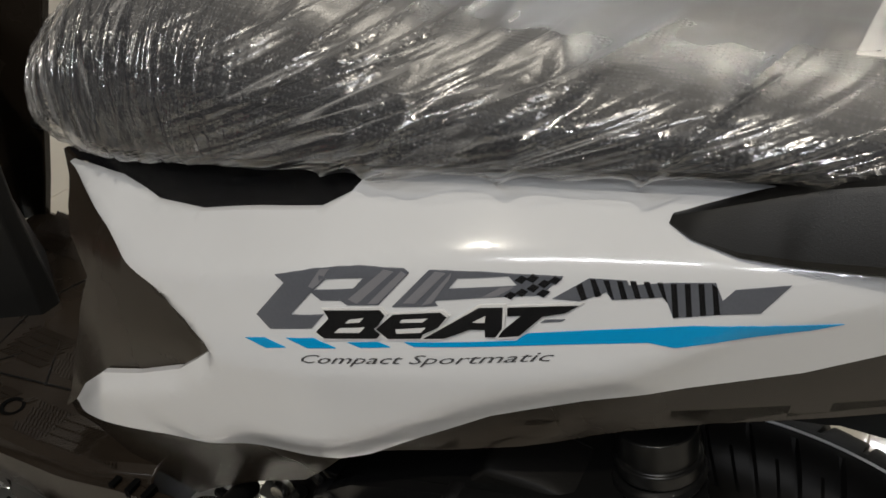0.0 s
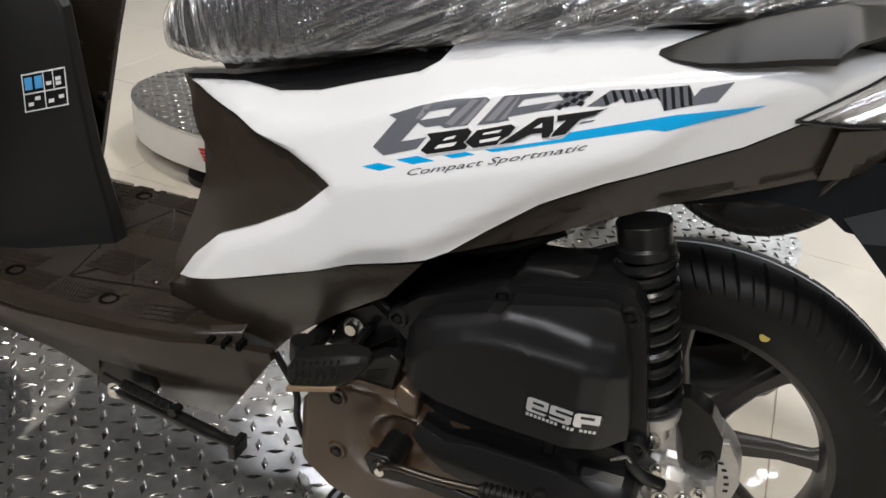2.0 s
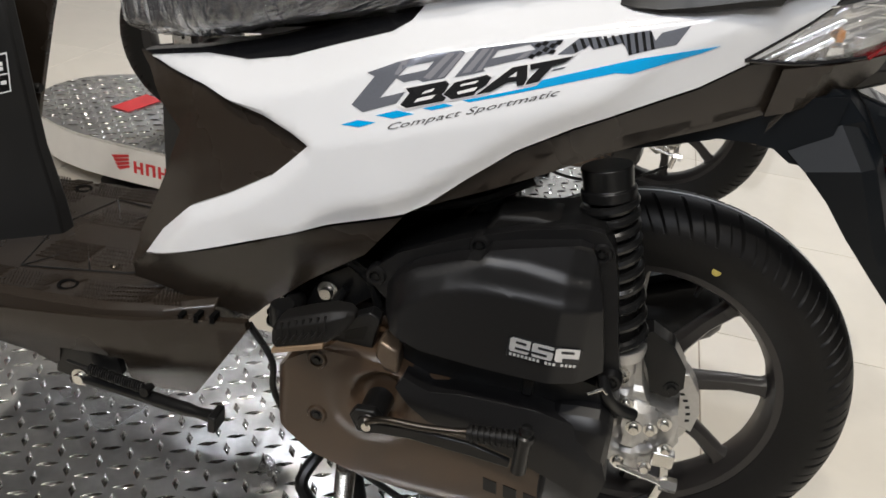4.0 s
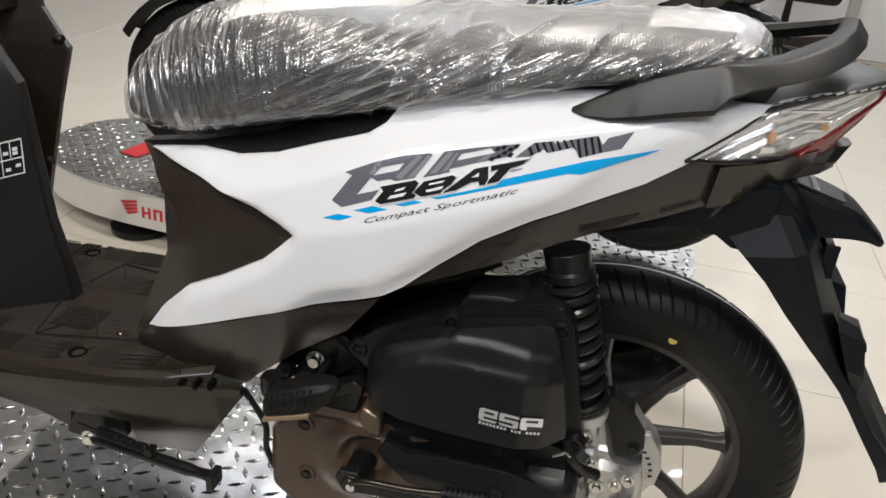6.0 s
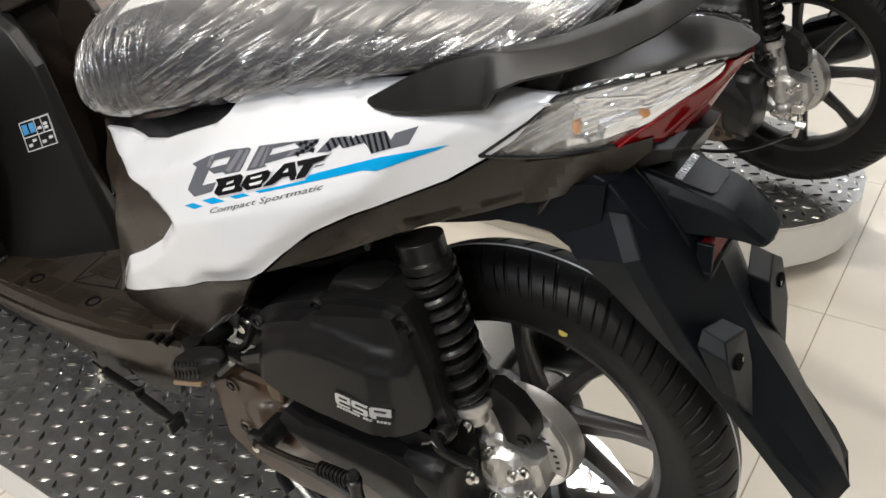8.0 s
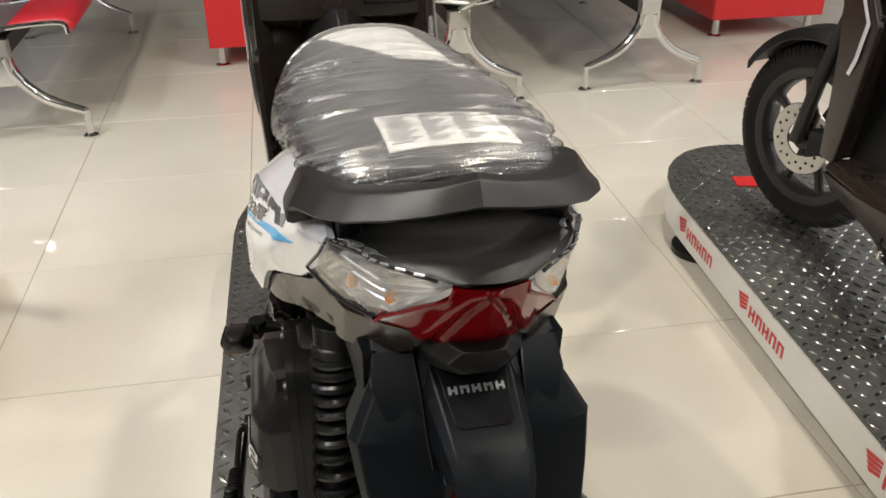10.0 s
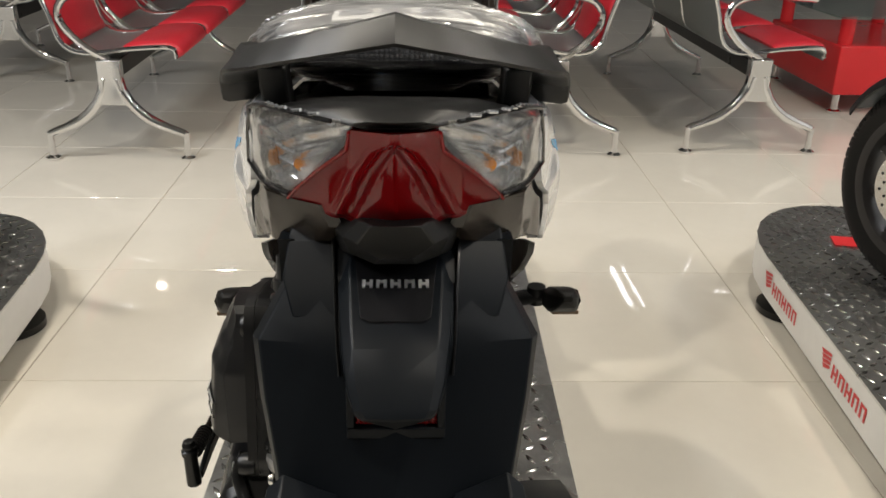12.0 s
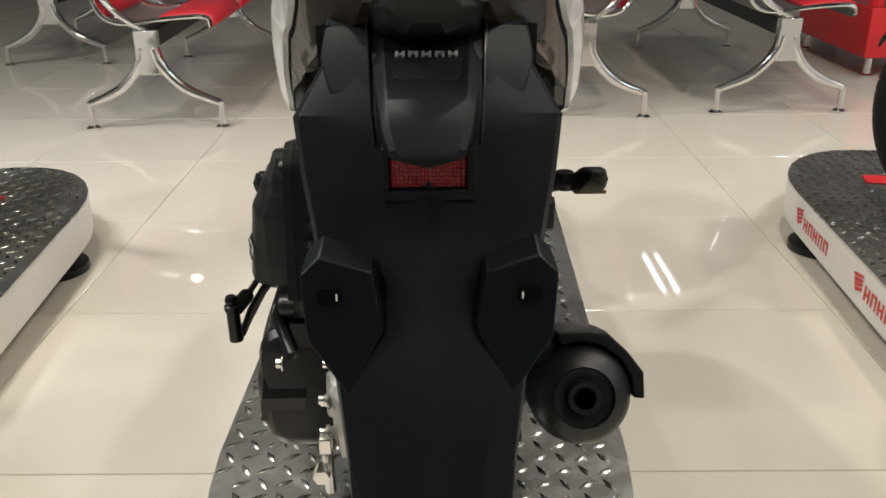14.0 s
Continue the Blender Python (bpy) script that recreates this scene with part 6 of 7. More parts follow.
def add_stands(root):
    s = part("side_stand", tube(spline([(0.335, -0.182, 0.368), (0.40, -0.190, 0.370), (0.48, -0.204, 0.376), (0.528, -0.212, 0.381)], 14), [0.0085] * 11 + [0.007, 0.007, 0.008, 0.009], 12), BLACKMETAL, root, "folded black side stand")
    part("stand_plate", side_slab([(0.285, 0.352), (0.292, 0.392), (0.372, 0.398), (0.378, 0.368), (0.335, 0.345)], lambda x, z: 0.166, 0.014, -1, 0.04), BLACKMETAL, s, "", 0.002)
    part("pivot_bolt", bolt_mesh((0.335, -0.186, 0.370), 0.012, length=0.008), STEEL, s, "bright pivot bolt")
    pts = []
    for i in range(200):
        t = i / 199
        c = Vector((0.352, -0.192, 0.390)).lerp(Vector((0.428, -0.198, 0.386)), t)
        a = 2 * math.pi * 24 * t
        pts.append(c + Vector((0.0, 0.0058 * math.cos(a), 0.0058 * math.sin(a))))
    part("return_spring", tube(pts, 0.0014, 5), BLACKMETAL, s, "thin return spring")
    part("spring_hook", tube([(0.320, -0.188, 0.392), (0.352, -0.192, 0.390)], 0.0022, 6), BLACKMETAL, s)
    part("spring_post", tube([(0.432, -0.190, 0.384), (0.432, -0.206, 0.386)], 0.006, 10), BLACKMETAL, s)
    part("stand_foot", box(0.524, 0.534, -0.228, -0.200, 0.370, 0.392), BLACKMETAL, s, "", 0.002)
    c = part("centre_stand", merged(*(tube(spline([(0.615, 0.02 * k, 0.30), (0.655, 0.075 * k, 0.25), (0.690, 0.115 * k, DECK + 0.014)], 12), 0.011, 12) for k in (-1, 1)), tube([(0.655, -0.075, 0.25), (0.655, 0.075, 0.25)], 0.009, 10)), BLACKMETAL, root, "black centre stand on the deck")
    for k in (-1, 1):
        part("stand_shoe", box(0.672, 0.722, 0.115 * k - 0.016, 0.115 * k + 0.016, DECK + 0.0025, DECK + 0.016), BLACKMETAL, c, "", 0.003)
    pts = []
    for i in range(160):
        t = i / 159
        p = Vector((0.670, -0.150, 0.300)).lerp(Vector((0.660, -0.120, 0.205)), t)
        a = 2 * math.pi * 16 * t
        pts.append(p + Vector((0.011 * math.cos(a), 0.011 * math.sin(a), 0)))
    part("stand_spring", tube(pts, 0.0022, 6), STEEL, c, "bright coil spring")
    part("stand_arm", tube(spline([(0.62, -0.07, 0.26), (0.60, -0.115, 0.225), (0.62, -0.125, 0.195)], 8), 0.009, 10), BLACKMETAL, c, "black stand lever")


def add_pegs(root):
    for side in (-1, 1):
        rings = []
        for x, z, h, d in ((0.606, 0.530, 0.011, 0.016), (0.612, 0.533, 0.017, 0.020), (0.645, 0.546, 0.019, 0.021), (0.668, 0.556, 0.018, 0.020), (0.684, 0.564, 0.012, 0.014), (0.692, 0.569, 0.004, 0.006)):
            rings.append([(x, side * (0.222 + d * u), z + h * v) for u, v in ((-1, -0.7), (-0.8, -1), (0.8, -1), (1, -0.7), (1, 0.5), (0.6, 0.95), (-0.6, 0.95), (-1, 0.5))])
        p = part("foot_peg", loft(rings), RUBBER, root, "folded black passenger foot peg", 0.002, 30)
        for k in range(7):
            x = 0.616 + 0.0078 * k
            z = 0.535 + 0.40 * (x - 0.615)
            part("peg_rib", tube([(x - 0.003, side * 0.2425, z - 0.011), (x + 0.003, side * 0.2435, z + 0.000), (x + 0.001, side * 0.2385, z + 0.0145)], 0.0018, 6), RUBBER, p)
        part("peg_arm", tube([(0.592, side * 0.13, 0.512), (0.600, side * 0.180, 0.526), (0.608, side * 0.208, 0.532)], [0.011, 0.012, 0.009], 12), BLACKMETAL, p)
        part("peg_knuckle", lathe([(0, 0.518), (0.013, 0.518), (0.014, 0.522), (0.014, 0.540), (0.013, 0.544), (0, 0.544)], (0.600, side * 0.195, 0), "z", 16), BLACKMETAL, p, "black hinge knuckle")
        part("peg_underside", loft([[(x, side * (0.226 + 0.018 * u), z) for u in (-1, 1)] + [(x, side * (0.226 + 0.018 * u), z - 0.006) for u in (1, -1)] for x, z in ((0.608, 0.518), (0.664, 0.538))]), TAN, p, "tan underside strip", 0.001)
        # loop bracket behind the peg
        hole = lambda k: [(0.650 - k, 0.486 - k), (0.694 + k, 0.496 - k), (0.700 + k, 0.530 + k), (0.688 + k, 0.536 + k), (0.655 - k, 0.514 + k)]
        part("hanger", side_slab(hole(0.003), lambda x, z: 0.168, 0.018, side, 0.04), BLACKMETAL, p, "black hanger loop", 0.002)
        part("hanger_window", side_slab([(0.664, 0.498), (0.686, 0.503), (0.690, 0.521), (0.664, 0.509)], lambda x, z: 0.1686, 0.002, side, 0.04), RUBBER, p, "dark window in the hanger")
        part("hanger_arm", tube([(0.560, side * 0.130, 0.475), (0.600, side * 0.150, 0.492), (0.655, side * 0.160, 0.500)], 0.008, 10), BLACKMETAL, p)


def add_front(root):
    # floor board with grip fields
    rings = []
    for x, w, zt, zb in ((0.02, 0.165, 0.452, 0.38), (0.10, 0.170, 0.455, 0.36), (0.25, 0.176, 0.462, 0.35), (0.36, 0.176, 0.470, 0.352), (0.44, 0.172, 0.485, 0.355), (0.500, 0.160, 0.500, 0.42)):
        rings.append([(x, -w, zt - 0.022), (x, -w + 0.006, zt - 0.006), (x, -w + 0.016, zt), (x, w - 0.016, zt), (x, w - 0.006, zt - 0.006), (x, w, zt - 0.022), (x, w * 0.8, zb), (x, -w * 0.8, zb)])
    fl = part("floor_board", loft(rings), DARK, root, "dark plastic floor board", 0.002, 30)
    for side in (-1, 1):
        skirt = [(0.02, 0.422), (0.185, 0.434), (0.313, 0.451), (0.411, 0.466), (0.471, 0.480), (0.543, 0.488), (0.546, 0.478), (0.512, 0.423), (0.475, 0.364), (0.430, 0.363), (0.393, 0.366), (0.390, 0.404), (0.350, 0.402), (0.300, 0.396), (0.290, 0.360), (0.255, 0.376), (0.222, 0.387), (0.06, 0.392)]
        part("floor_skirt", side_slab(skirt, lambda x, z: curve_at(x, [0.0, 0.2, 0.4, 0.55], [0.168, 0.178, 0.180, 0.168]) - 0.25 * max(0, 0.42 - z), 0.012, side, 0.04), DARK, fl, "dark satin floor skirt", 0.0015)
        # herringbone grips: short slanting bars whose direction changes from band to band
        board = lambda x: curve_at(x, [0.02, 0.10, 0.25, 0.36, 0.44, 0.50], [0.452, 0.455, 0.462, 0.470, 0.485, 0.500])
        for gx0, gx1, gy0, gy1, band in ((0.05, 0.455, 0.118, 0.160, 0.052), (0.215, 0.330, 0.030, 0.088, 0.060), (0.03, 0.160, 0.085, 0.118, 0.045)):
            bm = bmesh.new()
            for i in range(int((gx1 - gx0) / 0.0046)):
                for j in range(int((gy1 - gy0) / 0.0105)):
                    x, y = gx0 + 0.0046 * i, gy0 + 0.0105 * j
                    if math.hypot(x - 0.294, y - 0.137) < 0.020 or math.hypot(x - 0.139, y - 0.131) < 0.020:
                        continue
                    lean = 0.006 if int((x - gx0) / band) % 2 else -0.006
                    z = board(x)
                    a = [bm.verts.new((u, side * v, z + 0.0016)) for u, v in ((x, y), (x + 0.0020, y), (x + 0.0020 + lean, y + 0.0095), (x + lean, y + 0.0095))]
                    b = [bm.verts.new((u, side * v, z - 0.001)) for u, v in ((x - 0.0006, y - 0.0004), (x + 0.0026, y - 0.0004), (x + 0.0026 + lean, y + 0.0099), (x + lean - 0.0006, y + 0.0099))]
                    bm.faces.new(a)
                    for k in range(4):
                        bm.faces.new((a[k], a[(k + 1) % 4], b[(k + 1) % 4], b[k]))
            part("grip_field", bm, DARK, fl, "field of small raised grips", sharp=20, kind="stuff")
        for line in (((0.182, 0.0), (0.209, 0.112), (0.348, 0.090), (0.425, 0.060)), ((0.209, 0.112), (0.258, 0.040), (0.300, 0.100))):
            pts = [(x, side * y, board(x) + 0.0003) for x, y in line]
            part("seam", tube(pts, 0.0013, 6), BLACKMETAL, fl, "dark seam in the floor board")
        for x, y in ((0.139, 0.131), (0.294, 0.137)):
            z = board(x)
            # shade in the recess is put in as black colour
            part("screw_recess", lathe([(0, z - 0.004), (0.008, z - 0.004), (0.009, z + 0.0012), (0.0125, z + 0.0016), (0.0135, z - 0.004)], (x, side * y, 0), "z", 20), SHADE_BLACK, fl, "screw recess coloured black for its shade")
            part("recess_screw", lathe([(0, z - 0.001), (0.003, z - 0.0012), (0.005, z - 0.003), (0.005, z - 0.004), (0, z - 0.004)], (x, side * y, 0), "z", 12), STEEL, fl)
        z = board(0.321)
        for k in range(3):
            vx = 0.462 + 0.020 * k
            # solid black blocks in place of shaded slots
            part("skirt_slot", box(vx, vx + 0.006, min(side * 0.158, side * 0.1735), max(side * 0.158, side * 0.1735), 0.4735 + 0.004 * k, 0.4835 + 0.004 * k), SHADE_BLACK, fl, "small slot drawn as a black block for its shade")
        part("floor_screw", lathe([(0, z + 0.003), (0.004, z + 0.0028), (0.006, z + 0.001), (0.006, z - 0.004), (0, z - 0.004)], (0.321, side * 0.077, 0.0), "z", 12), DARKSTEEL, fl)
    # centre column between the legs, leaning forwards
    rings = []
    for z, xb, w in ((0.44, 0.206, 0.085), (0.50, 0.196, 0.074), (0.58, 0.176, 0.064), (0.68, 0.163, 0.062), (0.78, 0.150, 0.064), (0.83, 0.115, 0.060), (0.86, 0.06, 0.050)):
        rings.append([(xb - 0.19, -w * 1.3, z), (xb - 0.10, -w, z), (xb, -w * 0.16, z), (xb, w * 0.16, z), (xb - 0.10, w, z), (xb - 0.19, w * 1.3, z)])
    col = part("leg_column", loft(rings), DARK2, root, "black centre column", 0.003, 25)
    # sticker on its flank
    def on_col(u, v):
        z = 0.642 + 0.050 * v + 0.014 * u
        xb = curve_at(z, [0.44, 0.50, 0.58, 0.68, 0.78], [0.206, 0.196, 0.176, 0.163, 0.150])
        w = curve_at(z, [0.44, 0.50, 0.58, 0.68, 0.78], [0.085, 0.074, 0.064, 0.062, 0.064])
        a, b = Vector((xb - 0.10, -w, z)), Vector((xb, -w * 0.16, z))
        n = Vector((b.y - a.y, -(b.x - a.x), 0)).normalized()
        return a.lerp(b, 0.36 + 0.50 * u + 0.05 * v), n

    def patch(u0, u1, v0, v1, lift, name, mat, parent, label=""):
        sheet = flat([(u0, v0), (u1, v0), (u1, v1), (u0, v1)], 0.6)
        return part(name, shell(sheet, lambda u, v: on_col(u, v)[0] + on_col(u, v)[1] * (lift + 0.001), lambda u, v: on_col(u, v)[0] + on_col(u, v)[1] * (lift - 0.002)), mat, parent, label)
    lab = patch(0, 1, 0, 1, 0.001, "warning_label", BLACK_STICKER, col, "black label with blue and white symbols")
    for q in ((0, 1, 0.97, 1), (0, 1, 0, 0.03), (0, 0.025, 0, 1), (0.975, 1, 0, 1), (0, 1, 0.46, 0.49), (0.48, 0.50, 0.0, 1), (0.70, 0.72, 0.5, 1)):
        patch(*q, 0.0018, "label_line", WHITE_PRINT, lab)
    for u in (0.06, 0.29):
        patch(u, u + 0.17, 0.58, 0.90, 0.0022, "label_symbol", SKY_STICKER, lab, "pale blue round symbol")
    for u, v in ((0.54, 0.62), (0.76, 0.70), (0.76, 0.58), (0.10, 0.15), (0.56, 0.15), (0.80, 0.22), (0.26, 0.28)):
        patch(u, u + 0.12, v, v + 0.09, 0.0022, "label_symbol", WHITE_PRINT, lab)
    # leg shield: inner wings and glove box wall
    for side in (-1, 1):
        rings = []
        for z, xi, yi, xo, yo in ((0.445, 0.0, 0.09, 0.03, 0.158), (0.51, 0.0, 0.08, 0.048, 0.160), (0.60, 0.0, 0.075, 0.068, 0.163), (0.70, 0.0, 0.07, 0.090, 0.168), (0.785, -0.01, 0.07, 0.112, 0.172), (0.795, -0.01, 0.07, 0.104, 0.172), (0.842, -0.03, 0.06, 0.070, 0.174), (0.92, -0.04, 0.055, 0.058, 0.174), (1.0, -0.05, 0.05, 0.040, 0.168)):
            rings.append([(xi, side * yi, z), (xi + 0.30 * (xo - xi), side * (yi + 0.6 * (yo - yi)), z), (xo, side * (yo - 0.012), z), (xo, side * yo, z), (xo - 0.03, side * (yo + 0.004), z), (xi - 0.03, side * yo, z)])
        wg = part("leg_shield", loft(rings), DARK, root, "dark inner leg shield", 0.002, 25)
        for z, x, y in ((0.798, 0.101, 0.160), (0.60, 0.066, 0.150)):
            part("shield_screw", lathe([(0, x + 0.003), (0.006, x + 0.003), (0.008, x), (0.008, x - 0.01), (0, x - 0.01)], (0, side * y, z), "x", 16), BLACKMETAL, wg, "recessed screw")
        rings = []
        for z, xo, yo in ((0.66, 0.040, 0.168), (0.70, 0.064, 0.172), (0.785, 0.088, 0.176), (0.842, 0.046, 0.178), (0.92, 0.034, 0.178), (1.0, 0.016, 0.172)):
            rings.append([(xo, side * yo, z), (xo + 0.004, side * (yo + 0.004), z), (xo - 0.012, side * (yo + 0.003), z), (xo - 0.12, side * 0.11, z), (xo - 0.114, side * 0.106, z), (xo - 0.010, side * (yo - 0.003), z)])
        part("front_panel", loft(rings), WHITE, root, "glossy white front panel", 0.001, 30)
    gb = part("glove_box", loft([[(x, -w, z), (x, w, z), (x - 0.12, w, z), (x - 0.12, -w, z)] for z, x, w in ((0.80, -0.02, 0.145), (0.84, 0.042, 0.155), (0.93, 0.045, 0.158), (1.02, 0.025, 0.155))]), DARK, root, "dark glove box wall", 0.004, 25)
    part("glove_lid", loft([[(x, 0.045, z), (x, 0.145, z), (x - 0.02, 0.145, z), (x - 0.02, 0.045, z)] for z, x in ((0.865, 0.047), (0.93, 0.0495), (1.005, 0.033))]), DARK2, gb, "", 0.003)
    part("bag_hook", tube(spline([(0.04, 0.0, 0.95), (0.075, 0.0, 0.945), (0.088, 0.0, 0.955), (0.086, 0.0, 0.972)], 10), 0.006, 10), BLACKMETAL, gb, "black bag hook")
    part("key_lock", lathe([(0, 0.058), (0.012, 0.058), (0.016, 0.052), (0.017, 0.03), (0, 0.03)], (0, -0.055, 0.975), "x", 20), BLACKMETAL, gb)
    # head, handlebar and fork
    part("head_cover", loft([[(x - 0.10, -w, z), (x, -w * 0.6, z), (x, w * 0.6, z), (x - 0.10, w, z), (x - 0.22, w * 0.5, z - 0.03), (x - 0.22, -w * 0.5, z - 0.03)] for z, x, w in ((1.02, 0.06, 0.13), (1.09, 0.04, 0.17), (1.14, 0.0, 0.14), (1.16, -0.04, 0.07))]), WHITE, root, "white handlebar cover", 0.006, 25)
    part("handlebar", tube(spline([(0.08, -0.32, 1.09), (0.02, -0.18, 1.11), (0.0, 0.0, 1.11), (0.02, 0.18, 1.11), (0.08, 0.32, 1.09)], 20), 0.014, 12), RUBBER, root, "black handlebar with grips")
    x, y, z = FRONT_AXLE
    w = add_wheel(root, "front_wheel", FRONT_AXLE, 0.248, 0.078, 8, 20, "black tyre on a spoked front wheel")
    disc = part("brake_disc", lathe([(0.045, -0.052), (0.093, -0.052), (0.095, -0.050), (0.093, -0.048), (0.045, -0.048)], FRONT_AXLE, "y", 60, True), STEEL, w, "bright drilled brake disc")
    for i in range(24):
        a = 2 * math.pi * i / 24
        r = 0.078 if i % 2 else 0.065
        part("disc_hole", lathe([(0, -0.0531), (0.004, -0.0531), (0.004, -0.0465), (0, -0.0465)], (x + r * math.cos(a), 0, z + r * math.sin(a)), "y", 8), BLACKMETAL, disc)
    fork = part("fork", merged(*(tube([(x + 0.0, k * 0.068, z), (x + 0.035, k * 0.068, z + 0.17), (x + 0.09, k * 0.062, z + 0.40)], [0.018, 0.018, 0.015], 14) for k in (-1, 1))), RIM, root, "dark bronze front fork")
    part("caliper", side_slab([(x + 0.045, z - 0.03), (x + 0.10, z - 0.005), (x + 0.095, z + 0.06), (x + 0.05, z + 0.05)], lambda a, b: 0.082, 0.04, -1, 0.05), BLACKMETAL, fork, "black brake caliper", 0.004)
    rings = []
    for i in range(13):
        a = radians(55 + 95 * i / 12)
        rings.append([(x + r * math.cos(a), q, z + r * math.sin(a)) for r, q in ((0.258, -0.055), (0.282, -0.035), (0.285, 0.035), (0.258, 0.055), (0.254, 0.052), (0.277, 0.032), (0.275, -0.032), (0.254, -0.052))])
    part("front_fender", loft(rings), DARK2, root, "black front mudguard")
    part("front_apron", loft([[(xx, -ww, zz), (xx + 0.02, -ww * 0.4, zz), (xx + 0.02, ww * 0.4, zz), (xx, ww, zz), (xx - 0.03 - dd, ww * 0.5, zz), (xx - 0.03 - dd, -ww * 0.5, zz)] for zz, xx, ww, dd in ((0.60, -0.03, 0.06, 0.03), (0.75, -0.06, 0.08, 0.05), (0.92, -0.08, 0.11, 0.08), (1.04, -0.05, 0.11, 0.08))]), WHITE, root, "white front apron", 0.004, 25)


def turn_steering(root, angle):
    """Turns the handlebar, fork and front wheel of one scooter about its steering head."""
    turn = Matrix.Translation((-0.08, 0, 0)) @ Matrix.Rotation(radians(angle), 4, "Z") @ Matrix.Translation((0.08, 0, 0))
    for ob in root.children_recursive:
        top = ob
        while top.parent is not root:
            top = top.parent
        if top.name.split(".")[0] in ("front_wheel", "fork", "front_fender", "handlebar", "head_cover"):
            ob.data = ob.data.copy()
            ob.data.transform(turn)


def build_scooter():
    root = thing("scooter", (0.5, 0.0, DECK), "new white and black motor scooter on its centre stand", "motor scooter", "display scooters")
    add_panels(root)
    add_seat(root)
    add_rear_wheel(root)
    add_tail(root)
    add_grab_rail(root)
    add_fender(root)
    add_shock(root)
    add_engine(root)
    add_exhaust(root)
    add_stands(root)
    add_pegs(root)
    add_front(root)
    return root


scooter = build_scooter()
twin = copy_thing(scooter, pose(0.534, 1.223, DECK, 0, 0, -6.3))
turn_steering(twin, 20.5)
copy_thing(scooter, pose(0.5 - 0.02, -1.215, DECK, 0, 0, 3.6))


# ---- on the seat: clear wrap and paper labels ----
def seat_top(x, y):
    w, z0, z1 = (curve_at(x, [k[0] for k in SEAT_KEYS], [k[i] for k in SEAT_KEYS]) for i in (1, 2, 3))
    c = min(0.999, abs(y) / w) ** (1 / 0.85)
    zc = z0 + 0.30 * (z1 - z0)
    return zc + (z1 - zc) * math.sqrt(1 - c * c) ** 0.85


def crumple(x, a, y, z):
    """Folds of the wrap: steep pleats round the nose, long slanting ones behind, fine creases all over."""
    side = abs(math.cos(a))
    front = max(0.0, min(1.0, (0.62 - x) / 0.16))
    back = max(0.0, min(1.0, (x - 0.52) / 0.2))
    wob = 0.03 * noise.noise(Vector((x * 9, y * 9, z * 9)))
    p1 = noise.noise(Vector(((x + 0.35 * (z - 0.85) + wob) * 75, y * 6, z * 5)))
    p2 = noise.noise(Vector(((x - 1.3 * (z - 0.9) + wob) * 26, y * 7 + 3, (z + 0.55 * x) * 9)))
    p3 = noise.noise(Vector((x * 60, y * 60, z * 60)))
    ridge1, ridge2 = 1 - abs(p1) * 2.2, 1 - abs(p2) * 2.2
    return 0.0022 + 0.0062 * front * max(0, ridge1) ** 3 * (0.35 + 0.65 * side) + 0.0080 * back * max(0, ridge2) ** 3 * (0.08 + 0.92 * side) * max(0.25, min(1.0, (1.06 - x) / 0.06)) + 0.0008 * p3


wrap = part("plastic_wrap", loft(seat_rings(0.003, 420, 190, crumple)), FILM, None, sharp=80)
tagged(wrap, "crumpled clear plastic wrap over the dark scooter seat", "plastic wrap")


def paper(name, outline, label, bars):
    t = part(name, shell(flat(outline, 0.012), lambda x, y: (x, y, seat_top(x, y) + 0.0022), lambda x, y: (x, y, seat_top(x, y) + 0.0012)), PAPER, None, sharp=60)
    tagged(t, label, "paper sheet")
    for o in bars:
        part("print_bar", shell(flat(o, 0.02), lambda x, y: (x, y, seat_top(x, y) + 0.0031), lambda x, y: (x, y, seat_top(x, y) + 0.0024)), PRINT, t, "line of small grey print")


paper("front_sheet", [(0.486, -0.076), (0.600, -0.040), (0.700, 0.015), (0.705, 0.080), (0.425, 0.040)], "blank white paper sheet under the clear wrap", ())
bars = []
for k in range(15):
    x = 0.962 + 0.0052 * k
    for y0, y1 in ((-0.044 + 0.003 * (k % 2), -0.018 - 0.004 * (k % 3)), (-0.012, 0.012 - 0.005 * (k % 4)), (0.018, 0.038 - 0.004 * (k % 3))):
        bars.append([(x, y0), (x + 0.0016, y0), (x + 0.0016, y1), (x, y1)])
bars.append([(0.966, 0.046), (1.030, 0.052), (1.030, 0.056), (0.966, 0.050)])
paper("rear_sheet", [(0.953, -0.050), (1.048, -0.048), (1.044, 0.066), (0.960, 0.056)], "printed white paper label under the clear wrap", bars)
for pts, r in (([(0.700, 0.03), (0.685, -0.06), (0.665, -0.105), (0.640, -0.128)], 0.0012), ([(1.062, 0.04), (1.070, 0.0), (1.066, -0.04)], 0.0014)):
    ps = [(x, y, seat_top(x, y) + 0.006) for x, y in spline(pts, 18)]
    part("seam", tube(ps, r, 6), FILM, wrap, "welded seam of the clear wrap")


